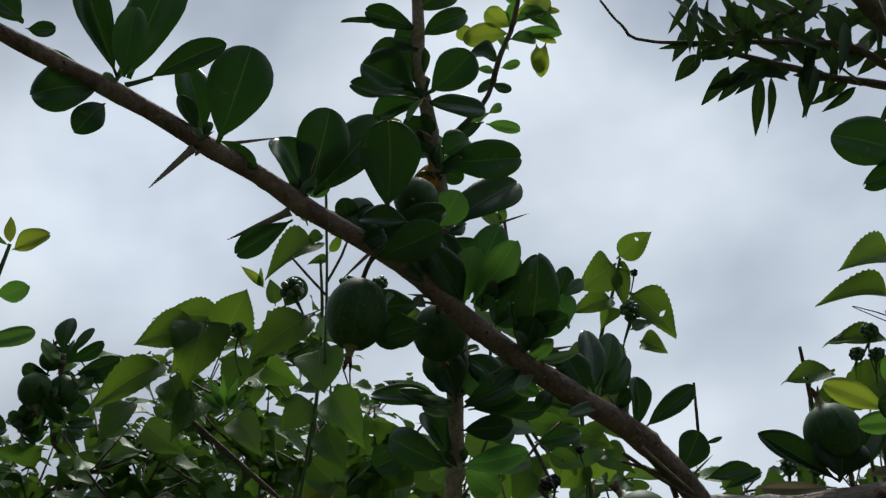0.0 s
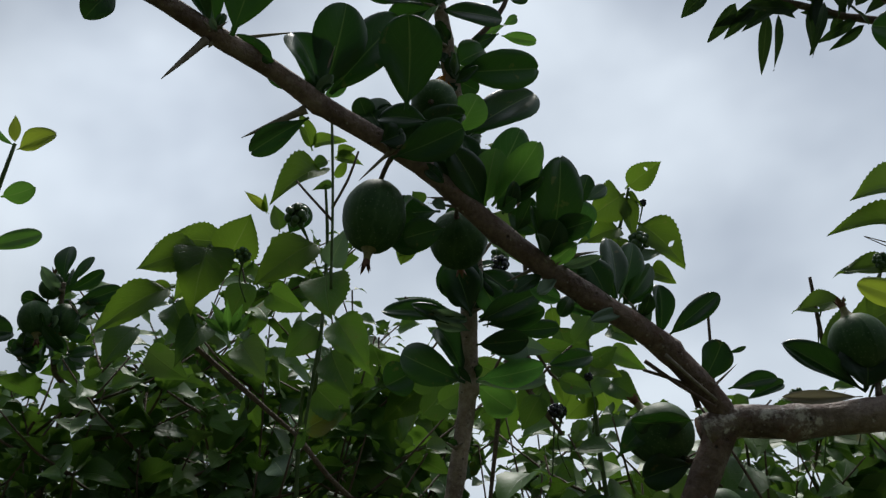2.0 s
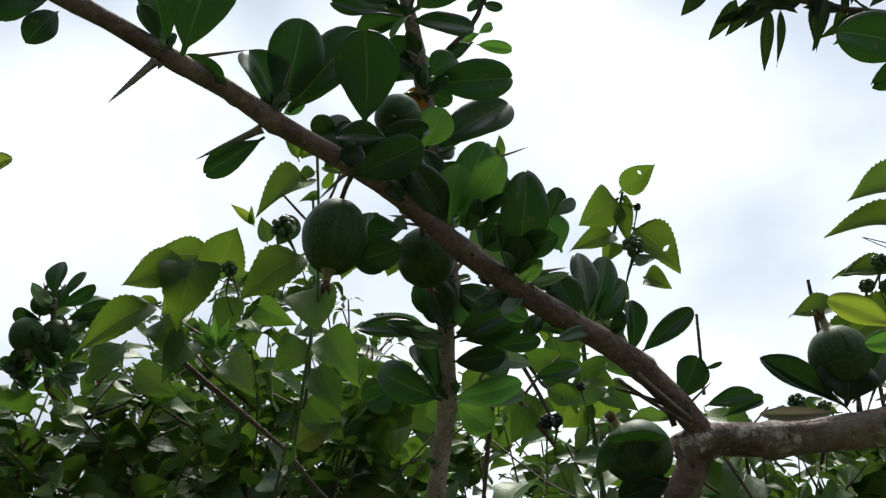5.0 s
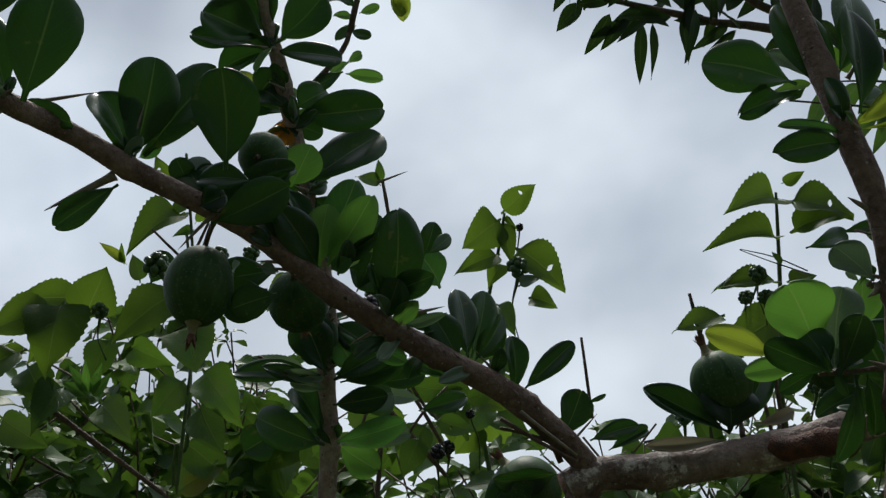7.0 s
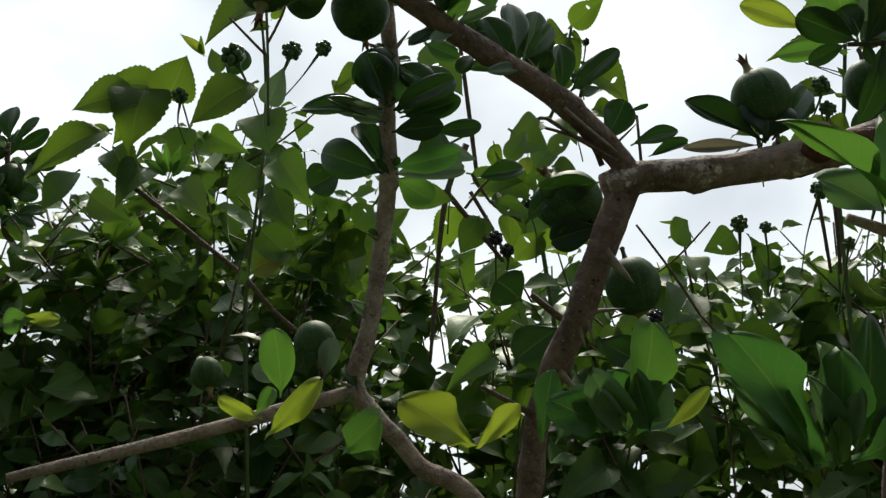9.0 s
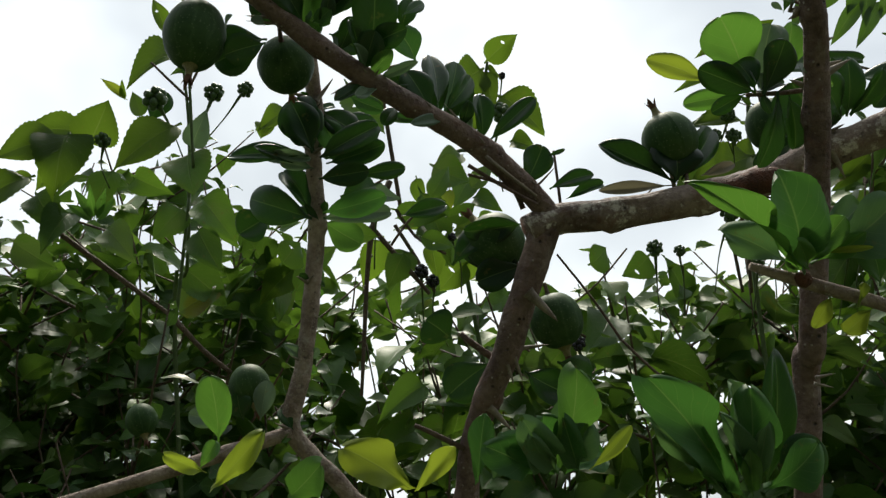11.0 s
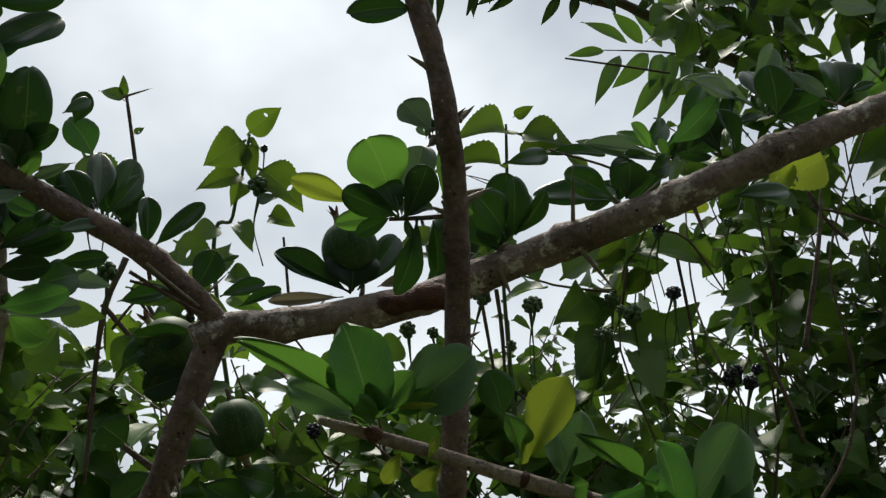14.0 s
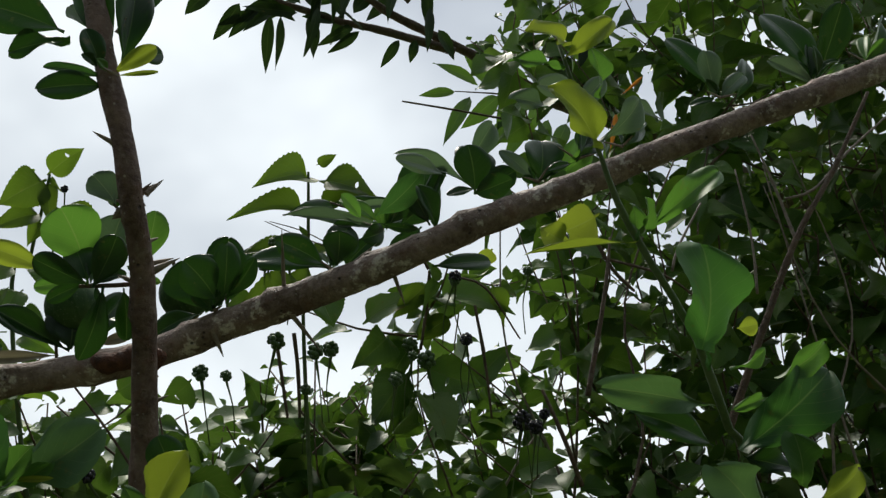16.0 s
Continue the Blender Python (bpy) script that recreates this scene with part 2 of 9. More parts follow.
M = dict(
    old=leaf_material("thick_dark_leaf", **OLD),
    young=leaf_material("fresh_green_leaf", (0.034, 0.1, 0.022), (0.085, 0.2, 0.038), (0.14, 0.34, 0.035), 0.36, vein=(0.22, 0.32, 0.12)),
    mid=leaf_material("glossy_green_leaf", (0.026, 0.084, 0.025), (0.07, 0.17, 0.05), (0.08, 0.25, 0.028), 0.26, rough=0.48, gloss=1.35, vein=(0.2, 0.32, 0.12), vein_mix=0.6, spread=1.5),
    yellow=leaf_material("yellow_green_leaf", (0.13, 0.21, 0.025), (0.23, 0.29, 0.035), (0.36, 0.47, 0.035), 0.4, vein=(0.3, 0.36, 0.1)),
    grey=leaf_material("pale_leaf_underside", (0.07, 0.13, 0.075), (0.13, 0.19, 0.125), (0.12, 0.22, 0.07), 0.25, vein=(0.25, 0.3, 0.22)),
    sage=leaf_material("sage_green_leaf", (0.046, 0.105, 0.048), (0.11, 0.2, 0.092), (0.1, 0.22, 0.04), 0.25, vein=(0.2, 0.28, 0.15), rough=0.6, gloss=1.3),
    orange=leaf_material("dying_orange_leaf", (0.35, 0.12, 0.02), (0.5, 0.2, 0.03), (0.6, 0.25, 0.03), 0.4, vein=(0.5, 0.3, 0.08)),
    dry=leaf_material("dry_leaf", (0.2, 0.18, 0.13), (0.3, 0.28, 0.22), (0.25, 0.22, 0.12), 0.2, vein=(0.34, 0.3, 0.24), rough=0.7),
    # sprig: the lantana leaf with backlight brightness put into its colours
    sprig=leaf_material("backlit_hairy_leaf", (0.04, 0.085, 0.013), (0.09, 0.15, 0.024), (0.17, 0.3, 0.02), 0.45, rough=0.45, gloss=1.3, vein=(0.16, 0.24, 0.06), veins=9.0, vein_mix=0.4, pucker=0.6),
    lantana=leaf_material("rough_hairy_leaf", **LANTANA),
    lance=leaf_material("narrow_leaf", (0.008, 0.024, 0.008), (0.02, 0.048, 0.012), (0.045, 0.1, 0.012), 0.2, vein=(0.1, 0.15, 0.06)),
    thicket=leaf_material("thicket_leaf", joined=True, **LANTANA),
    thicket_dark=leaf_material("small_dark_leaf", joined=True, **SMALL),
    small=leaf_material("small_glossy_leaf", **SMALL),
    leaflet=leaf_material("pinnate_leaflet", (0.028, 0.072, 0.02), (0.062, 0.135, 0.03), (0.12, 0.25, 0.02), 0.33, vein=(0.14, 0.22, 0.07)),
    bark=bark_material("red_brown_bark", (0.08, 0.045, 0.035), (0.25, 0.17, 0.14), (0.36, 0.3, 0.26), 0.35, red=0.4),
    old_bark=bark_material("lichened_bark", (0.1, 0.062, 0.048), (0.34, 0.26, 0.22), (0.72, 0.66, 0.6), 0.85, red=0.5),
    pale_bark=bark_material("pale_smooth_bark", (0.18, 0.125, 0.098), (0.44, 0.345, 0.28), (0.5, 0.45, 0.38), 0.5, 1.4, red=0.25),
    twig=bark_material("brown_twig_bark", (0.07, 0.045, 0.03), (0.16, 0.11, 0.075), (0.3, 0.28, 0.22), 0.3, 1.6),
    green_stem=plain_material("green_stem", (0.05, 0.09, 0.025), (0.1, 0.15, 0.05), 120.0),
    thorn=plain_material("thorn_wood", (0.13, 0.10, 0.075), (0.3, 0.25, 0.2), 150.0),
    scar=plain_material("red_brown_scar", (0.045, 0.018, 0.011), (0.17, 0.06, 0.032), 140.0, 0.75, 0.8, 0.003),
    rind=fruit_material(),
    calyx=plain_material("calyx", (0.11, 0.11, 0.04), (0.28, 0.24, 0.1), 200.0),
    dried=plain_material("dried_flower", (0.06, 0.026, 0.018), (0.22, 0.1, 0.06), 260.0, 0.8),
    berry_green=plain_material("green_berry", (0.028, 0.072, 0.02), (0.075, 0.145, 0.042), 200.0, 0.35, 0.05),
    berry_black=plain_material("ripe_black_berry", (0.008, 0.008, 0.012), (0.02, 0.02, 0.03), 200.0, 0.25, 0.05),
    soil=plain_material("grassy_soil", (0.05, 0.045, 0.025), (0.07, 0.1, 0.03), 2.5, 0.9, 0.8, 0.03),
)


# ---- builders ----
def mesh_from(name, verts, faces, uvs=None, material=None):
    me = bpy.data.meshes.new(name)
    me.from_pydata([tuple(v) for v in verts], [], faces)
    if uvs is not None:
        layer = me.uv_layers.new(name="UVMap")
        idx = np.zeros(len(me.loops), dtype=np.int32)
        me.loops.foreach_get("vertex_index", idx)
        layer.data.foreach_set("uv", np.asarray(uvs, dtype=np.float32)[idx].ravel())
    me.polygons.foreach_set("use_smooth", np.ones(len(me.polygons), dtype=bool))
    if material:
        me.materials.append(material)
    me.update()
    return me


def leaf_shape(width, rows=11, teeth=0.0, fold=0.18, curl=0.15, wave=0.03, notch=0.0, hole=None, seed=0, cols=7, crowd=1.0, rim=0.0):
    """Blade of length 1 along y and width 1 along x, folded at the midrib, edges bent back, with a short stalk. width(v): share of the full width; hole: a bitten place (row, column)."""
    rng = random.Random(seed)
    verts, faces, uvs = [], [], []
    twist = rng.uniform(-0.16, 0.16)
    bend, cup, phase = rng.uniform(-0.05, 0.05), rng.uniform(-0.12, 0.3), rng.uniform(0, 6.28)
    for i in range(rows):
        u = i / (rows - 1)
        v = 1 - (1 - u) ** crowd
        half = 0.5 * width(v)
        if teeth and 0 < i < rows - 1:
            half *= 1 + (teeth if i % 2 else -teeth)
        for j in range(cols):
            c = -1 + 2 * j / (cols - 1)
            y = v - (notch * (1 - abs(c)) if v > 0.97 else 0)
            z = fold * math.sqrt(c * c + 0.04) * half - cup * c * c * half - 1.6 * curl * v * v - rim * abs(c) ** 7 * half
            z += wave * math.sin(8 * v + 2.2 * c + phase) * abs(c) ** 1.5 + twist * c * v * 0.4
            x = c * half + bend * math.sin(3.1 * v)
            if hole and (i, j) != hole and max(abs(i - hole[0]), abs(j - hole[1])) == 1 and i != hole[0] and j != hole[1]:
                x += (hole[1] - j) * 0.03
                y += (hole[0] - i) * 0.018
            verts.append((x, y, z))
            uvs.append((0.5 + 0.5 * c, v))
    for i in range(rows - 1):
        for j in range(cols - 1):
            if hole and i in (hole[0] - 1, hole[0]) and j in (hole[1] - 1, hole[1]):
                continue
            a = i * cols + j
            faces.append((a, a + 1, a + 1 + cols, a + cols))
    return verts, faces, uvs


def obovate(v):
    """Short stalk, tapered foot, widest past the middle, broad round end."""
    if v < 0.07:
        return 0.075
    t = (v - 0.07) / 0.93
    return max(0.075, math.sin(math.pi * t ** 1.42) ** (0.6 if t < 0.61 else 0.46)) if t < 0.999 else 0.1


def elliptic(v):
    """Short stalk, both ends rounded, widest near the middle."""
    if v < 0.07:
        return 0.075
    t = (v - 0.07) / 0.93
    return max(0.075, math.sin(math.pi * t ** 1.26) ** (0.56 if t < 0.577 else 0.44)) if t < 0.999 else 0.1


def spatulate(v):
    """Long tapered foot and a broad, nearly square end."""
    if v < 0.05:
        return 0.08
    t = (v - 0.05) / 0.95
    return max(0.08, math.sin(math.pi * t ** 1.85) ** (0.55 if t < 0.687 else 0.34)) if t < 0.999 else 0.16


def ovate(v):
    if v < 0.1:
        return 0.06 + 0.3 * v
    t = (v - 0.1) / 0.9
    return max(0.012, t ** 0.5 * (1 - t) ** (0.8 + 0.3 * t) * 2.3)


def lanceolate(v):
    return max(0.02, math.sin(math.pi * v ** 0.8) ** 0.9)


SHAPES = {
    "obovate": [leaf_shape(elliptic if s in (1, 5) else obovate, 19, 0.006, f, c, w, nt, seed=s, crowd=1.7, cols=11, rim=0.22) for s, (f, c, w, nt) in enumerate([(0.4, 0.15, 0.05, 0.0), (0.7, 0.3, 0.06, 0.02), (0.3, -0.15, 0.08, 0.03), (0.5, 0.4, 0.05, 0.0), (0.9, 0.1, 0.07, 0.01), (1.0, 0.25, 0.08, 0.02), (0.45, 0.55, 0.06, 0.0)])],
    "crisp": [leaf_shape(elliptic if s in (0, 4) else spatulate, 22, 0.012, f, c, w, 0.01, seed=s + 20, cols=11, crowd=1.6, rim=0.15) for s, (f, c, w) in enumerate([(0.7, 0.3, 0.22), (0.9, 0.35, 0.19), (0.5, -0.15, 0.26), (1.0, 0.45, 0.22), (0.6, 0.2, 0.26), (0.8, 0.1, 0.2), (0.4, 0.5, 0.24)])],
    "ovate": [leaf_shape(ovate, 31, 0.035, f, c, 0.07, seed=s, hole=h, cols=9) for s, (f, c, h) in enumerate([(0.4, 0.2, None), (0.6, 0.38, None), (0.3, 0.05, (13, 5)), (0.75, 0.5, None), (0.45, 0.15, (19, 3))])],
    "ovate_far": [leaf_shape(ovate, 11, 0.05, f, c, 0.05, seed=s, cols=5) for s, (f, c) in enumerate([(0.4, 0.2), (0.6, 0.38), (0.3, 0.05), (0.75, 0.5), (0.45, 0.15)])],
    "lance": [leaf_shape(lanceolate, 9, 0, f, c, 0.03, seed=s, cols=5) for s, (f, c) in enumerate([(0.3, 0.15), (0.4, 0.3), (0.2, 0.05)])],
    "small": [leaf_shape(ovate, 8, 0, f, c, 0.04, seed=s, cols=5) for s, (f, c) in enumerate([(0.2, 0.2), (0.4, 0.3), (0.1, 0.0)])],
}
MESHES = {}


def leaf_mesh(shape, variant, mat):
    key = (shape, variant % len(SHAPES[shape]), mat)
    if key not in MESHES:
        v, f, uv = SHAPES[shape][key[1]]
        MESHES[key] = mesh_from("leaf", v, f, uv, M[mat])
    return MESHES[key]


def leaf_pose(base, tip, width, roll=0.0, toward=(0.0, -1.0, -0.15)):
    """The blade from base to tip, its face turned roughly toward the given way, then rolled about its axis."""
    b, t = Vector(base), Vector(tip)
    y = t - b
    length = max(y.length, 1e-4)
    y.normalize()
    z = Vector(toward)
    z = z - y * z.dot(y)
    if z.length < 0.05:
        z = Vector((0.3, 0.2, 1)) - y * y.dot(Vector((0.3, 0.2, 1)))
    z.normalize()
    z.rotate(Matrix.Rotation(radians(roll), 3, y))
    x = y.cross(z)
    m = Matrix((x * width, y * length, z * (0.3 * length + 0.5 * width))).transposed().to_4x4()
    m.translation = b
    return m


def child(name, mesh, parent, m=None, label=""):
    """A part under a thing or part whose own place is the world's origin or a plain shift."""
    ob = new(name, mesh)
    ob.parent = parent
    if parent.parent is None and parent.type == "EMPTY":
        ob.matrix_parent_inverse = Matrix.Translation(parent.location).inverted()
    if m is not None:
        ob.matrix_basis = m
    return tagged(ob, label)


def leaf(parent, shape, mat, base, tip, width, roll=0.0, variant=0, label=""):
    return child("leaf", leaf_mesh(shape, variant, mat), parent, leaf_pose(base, tip, width, roll), label)


def spline(points, step):
    """Places and radii along a smooth line through rows of x, y, z, radius."""
    p = np.array([points[0], *points, points[-1]], float)
    p[0], p[-1] = 2 * p[1] - p[2], 2 * p[-2] - p[-3]
    out = []
    for i in range(1, len(p) - 2):
        n = max(2, int(np.linalg.norm(p[i + 1, :3] - p[i, :3]) / step))
        for k in range(n):
            t = k / n
            out.append(0.5 * (2 * p[i] + (p[i + 1] - p[i - 1]) * t + (2 * p[i - 1] - 5 * p[i] + 4 * p[i + 1] - p[i + 2]) * t * t + (3 * p[i] - p[i - 1] - 3 * p[i + 1] + p[i + 2]) * t ** 3))
    out.append(p[-2])
    return np.array(out)


def tube(points, step=0.006, sides=12, rough=0.08, knots=0.0, seed=0):
    """A rounded, slightly uneven stem through rows of x, y, z, radius, closed at both ends."""
    line = spline(points, step)
    rng = random.Random(seed)
    verts, faces = [], []
    side = Vector((0.31, -0.9, 0.2))
    since = 0.0
    swell, facing = 0.0, 0.0
    for i, (x, y, z, r) in enumerate(line):
        a, b = line[max(i - 1, 0), :3], line[min(i + 1, len(line) - 1), :3]
        d = Vector(b - a).normalized()
        side = (side - d * side.dot(d)).normalized()
        up = d.cross(side)
        since += step
        if knots and since > knots and rng.random() < 0.4:
            swell, since, facing = rng.uniform(0.2, 0.5), 0.0, rng.uniform(0, 6.28)
        swell *= 0.62
        for k in range(sides):
            ang = 2 * math.pi * k / sides
            way = side * math.cos(ang) + up * math.sin(ang)
            q = Vector((x, y, z)) + way * r
            lump = noise.noise(q * 55) * rough + noise.noise(q * 190) * rough * 0.5
            verts.append(Vector((x, y, z)) + way * (r * (1 + lump + swell * (0.25 + 0.75 * max(0.0, math.cos(ang - facing))))))
    n = len(line)
    for i in range(n - 1):
        for k in range(sides):
            k2 = (k + 1) % sides
            faces.append((i * sides + k, i * sides + k2, (i + 1) * sides + k2, (i + 1) * sides + k))
    faces.append(tuple(range(sides - 1, -1, -1)))
    faces.append(tuple((n - 1) * sides + k for k in range(sides)))
    return verts, faces


def branch(parent, points, mat="bark", name="branch", step=0.006, sides=12, rough=0.08, knots=0.05, label=""):
    v, f = tube(points, step, sides, rough, knots, seed=len(points))
    return child(name, mesh_from(name, v, f, None, M[mat]), parent, None, label)


def thorn(parent, base, tip, radius=0.0018, mat="thorn"):
    b, t = Vector(base), Vector(tip)
    rows = [(*b.lerp(t, s), radius * k) for s, k in ((0, 1.35), (0.12, 1.0), (0.5, 0.75), (0.8, 0.4), (1.0, 0.06))]
    v, f = tube(rows, 0.004, 7, 0.06)
    return child("thorn", mesh_from("thorn", v, f, None, M[mat]), parent)


def fruit_mesh():
    verts, faces, uvs = [], [], []
    rings, seg = 18, 30
    for i in range(rings + 1):
        a = math.pi * i / rings
        for k in range(seg + 1):
            b = 2 * math.pi * k / seg
            r = math.sin(a) * (1 + 0.012 * math.cos(10 * b))
            z = -math.cos(a)
            z = z * (1.0 - 0.06 * (1 - min(1, r * 2)))
            verts.append((r * math.cos(b), r * math.sin(b), z))
            uvs.append((k / seg, i / rings))
    for i in range(rings):
        for k in range(seg):
            q = i * (seg + 1) + k
            faces.append((q, q + 1, q + seg + 2, q + seg + 1))
    return mesh_from("fruit", verts, faces, uvs, M["rind"])


def calyx_mesh():
    """A narrow neck that ends in five dried, ragged lobes."""
    verts, faces = [], []
    seg = 20
    rows = ((0.0, 0.3), (0.08, 0.2), (0.2, 0.145), (0.36, 0.125), (0.48, 0.15))
    for z, r in rows:
        verts += [(r * math.cos(2 * math.pi * k / seg), r * math.sin(2 * math.pi * k / seg), z) for k in range(seg)]
    for k in range(seg):
        ph = (k % 4) / 4
        tall = (0.2 + 0.09 * ((k // 4) * 2 % 5) / 4) * (1 - abs(ph - 0.5) * 2)
        lean = 0.15 + 0.42 * tall
        verts.append((lean * math.cos(2 * math.pi * k / seg), lean * math.sin(2 * math.pi * k / seg), 0.5 + tall))
    for i in range(len(rows)):
        for k in range(seg):
            k2 = (k + 1) % seg
            faces.append((i * seg + k, i * seg + k2, (i + 1) * seg + k2, (i + 1) * seg + k))
    me = mesh_from("calyx", verts, faces, None, M["calyx"])
    me.materials.append(M["dried"])
    me.polygons.foreach_set("material_index", [0] * (len(faces) - 2 * seg) + [1] * (2 * seg))
    return me


FRUIT, CALYX = fruit_mesh(), calyx_mesh()


def fruit(parent, centre, radius, axis, tall=1.1, crown=0.9, foot=None):
    """A round fruit; axis: the way from its stalk to its calyx; foot: where its stalk leaves the branch."""
    turn = Vector(axis).to_track_quat("Z", "Y").to_matrix().to_4x4()
    m = Matrix.Translation(centre) @ turn @ Matrix.Diagonal((radius, radius, radius * tall, 1))
    ob = child("fruit", FRUIT, parent, m)
    top = new("calyx", CALYX)
    top.parent = ob
    top.matrix_basis = Matrix.Translation((0, 0, 0.93)) @ Matrix.Diagonal((crown, crown, crown, 1))
    end = m.inverted() @ Vector(foot) if foot else Vector((0.02, 0.02, -1.3))
    mid = Vector((0, 0, -1.1)).lerp(end, 0.4) + Vector((0, 0, -0.08))
    v, f = tube([(0, 0, -0.9, 0.13), (0, 0, -1.06, 0.085), (*mid, 0.08), (*end, 0.1)], 0.1, 8, 0.02)
    stalk = new("stalk", mesh_from("stalk", v, f, None, M["twig"]))
    stalk.parent = ob
    return ob


def ball(verts, faces, centre, r, rings=5, seg=8):
    s = len(verts)
    for i in range(rings + 1):
        a = math.pi * i / rings
        for k in range(seg):
            b = 2 * math.pi * k / seg
            verts.append((centre[0] + r * math.sin(a) * math.cos(b), centre[1] + r * math.sin(a) * math.sin(b), centre[2] + r * math.cos(a)))
    for i in range(rings):
        for k in range(seg):
            k2 = (k + 1) % seg
            faces.append((s + i * seg + k, s + (i + 1) * seg + k, s + (i + 1) * seg + k2, s + i * seg + k2))


BERRY = {}


def berries(parent, centre, radius, mat="berry_green", seed=0, stem_to=None):
    """A round head of small berries on a thin stalk; each berry is a piece of its own."""
    rng = random.Random(seed)
    c = Vector(centre)
    foot = Vector(stem_to)
    v, f = tube([(*(c - (foot - c).normalized() * radius * 0.3), radius * 0.3), (*c.lerp(foot, 0.12), radius * 0.2), (*(c.lerp(foot, 0.5) + Vector((rng.gauss(0, 0.004), 0.004, 0))), 0.0008), (*foot, 0.0009)], 0.006, 7, 0.05)
    head = child("berry_head", mesh_from("berry_head", v, f, None, M["green_stem"]), parent)
    if mat not in BERRY:
        bv, bf = [], []
        ball(bv, bf, (0, 0, 0), 1.0)
        BERRY[mat] = mesh_from("berry", bv, bf, None, M[mat])
    for i in range(18):
        h = 1 - 2 * (i + 0.5) / 18
        a = 2.4 * i + rng.uniform(-0.3, 0.3)
        w = Vector((math.sqrt(1 - h * h) * math.cos(a), math.sqrt(1 - h * h) * math.sin(a), h))
        r = radius * rng.uniform(0.27, 0.37)
        child("berry", BERRY[mat], head, Matrix.Translation(c + w * radius * 0.7) @ Matrix.Diagonal((r, r, r, 1)))
    return head


def joined_leaves(name, items, shape, mat, parent, label=""):
    """Many leaves as one mesh. items: pose matrices with a variant each."""
    vs, fs, us, at = [], [], [], 0
    ready = [(np.c_[np.array(v), np.ones(len(v))], np.array(f), np.array(uv)) for v, f, uv in SHAPES[shape + "_far" if shape + "_far" in SHAPES else shape]]
    for m, k in items:
        v, f, uv = ready[k % len(ready)]
        vs.append((v @ np.array(m).T)[:, :3])
        fs.append(f + at)
        us.append(uv)
        at += len(v)
    v, f, uv = np.concatenate(vs), np.concatenate(fs), np.concatenate(us)
    me = bpy.data.meshes.new(name)
    me.vertices.add(len(v))
    me.vertices.foreach_set("co", v.astype(np.float32).ravel())
    me.loops.add(f.size)
    me.loops.foreach_set("vertex_index", f.astype(np.int32).ravel())
    me.polygons.add(len(f))
    me.polygons.foreach_set("loop_start", np.arange(0, f.size, 4, dtype=np.int32))
    me.polygons.foreach_set("use_smooth", np.ones(len(f), dtype=bool))
    me.uv_layers.new(name="UVMap").data.foreach_set("uv", uv[f.ravel()].astype(np.float32).ravel())
    me.materials.append(M[mat])
    me.update(calc_edges=True)
    me.validate()
    return tagged(child(name, me, parent, None, label), kind="stuff")


def empty(name, place, label, category, group=""):
    ob = new(name)
    ob.location = place
    ob.empty_display_size = 0.05
    return tagged(ob, label, category, group)


# ---- ground ----
def build_ground():
    rng = np.linspace(-1, 1, 41)
    xs = np.sign(rng) * np.abs(rng) ** 3 * 900
    verts = [(x, y, 0.06 * noise.noise((x * 0.4, y * 0.4, 0)) if abs(x) < 60 and abs(y) < 60 else 0) for y in xs for x in xs]
    faces = [(j * 41 + i, j * 41 + i + 1, (j + 1) * 41 + i + 1, (j + 1) * 41 + i) for j in range(40) for i in range(40)]
    return tagged(new("ground", mesh_from("ground", verts, faces, None, M["soil"])), "rough soil with grass under the shrubs", "ground", kind="structure")


build_ground()


# ---- thicket behind the fruit shrub ----
ROOF_X = (-1.6, -0.9, -0.5, -0.44, -0.32, -0.2, -0.12, -0.05, -0.01, 0.04, 0.09, 0.25, 0.45, 0.62, 0.7, 0.77, 0.84, 0.9, 1.2, 2.2)
ROOF_Z = (1.7, 1.76, 1.82, 1.86, 1.96, 2.03, 2.01, 1.93, 1.82, 1.80, 1.84, 1.79, 1.79, 1.84, 1.89, 1.97, 2.14, 2.40, 2.7, 2.8)


def roof(x, y):
    """Height of the thicket's outline; it rises towards the back."""
    k = y / 1.26
    return 1.5 + (np.interp(x / k, ROOF_X, ROOF_Z) - 1.5) * k


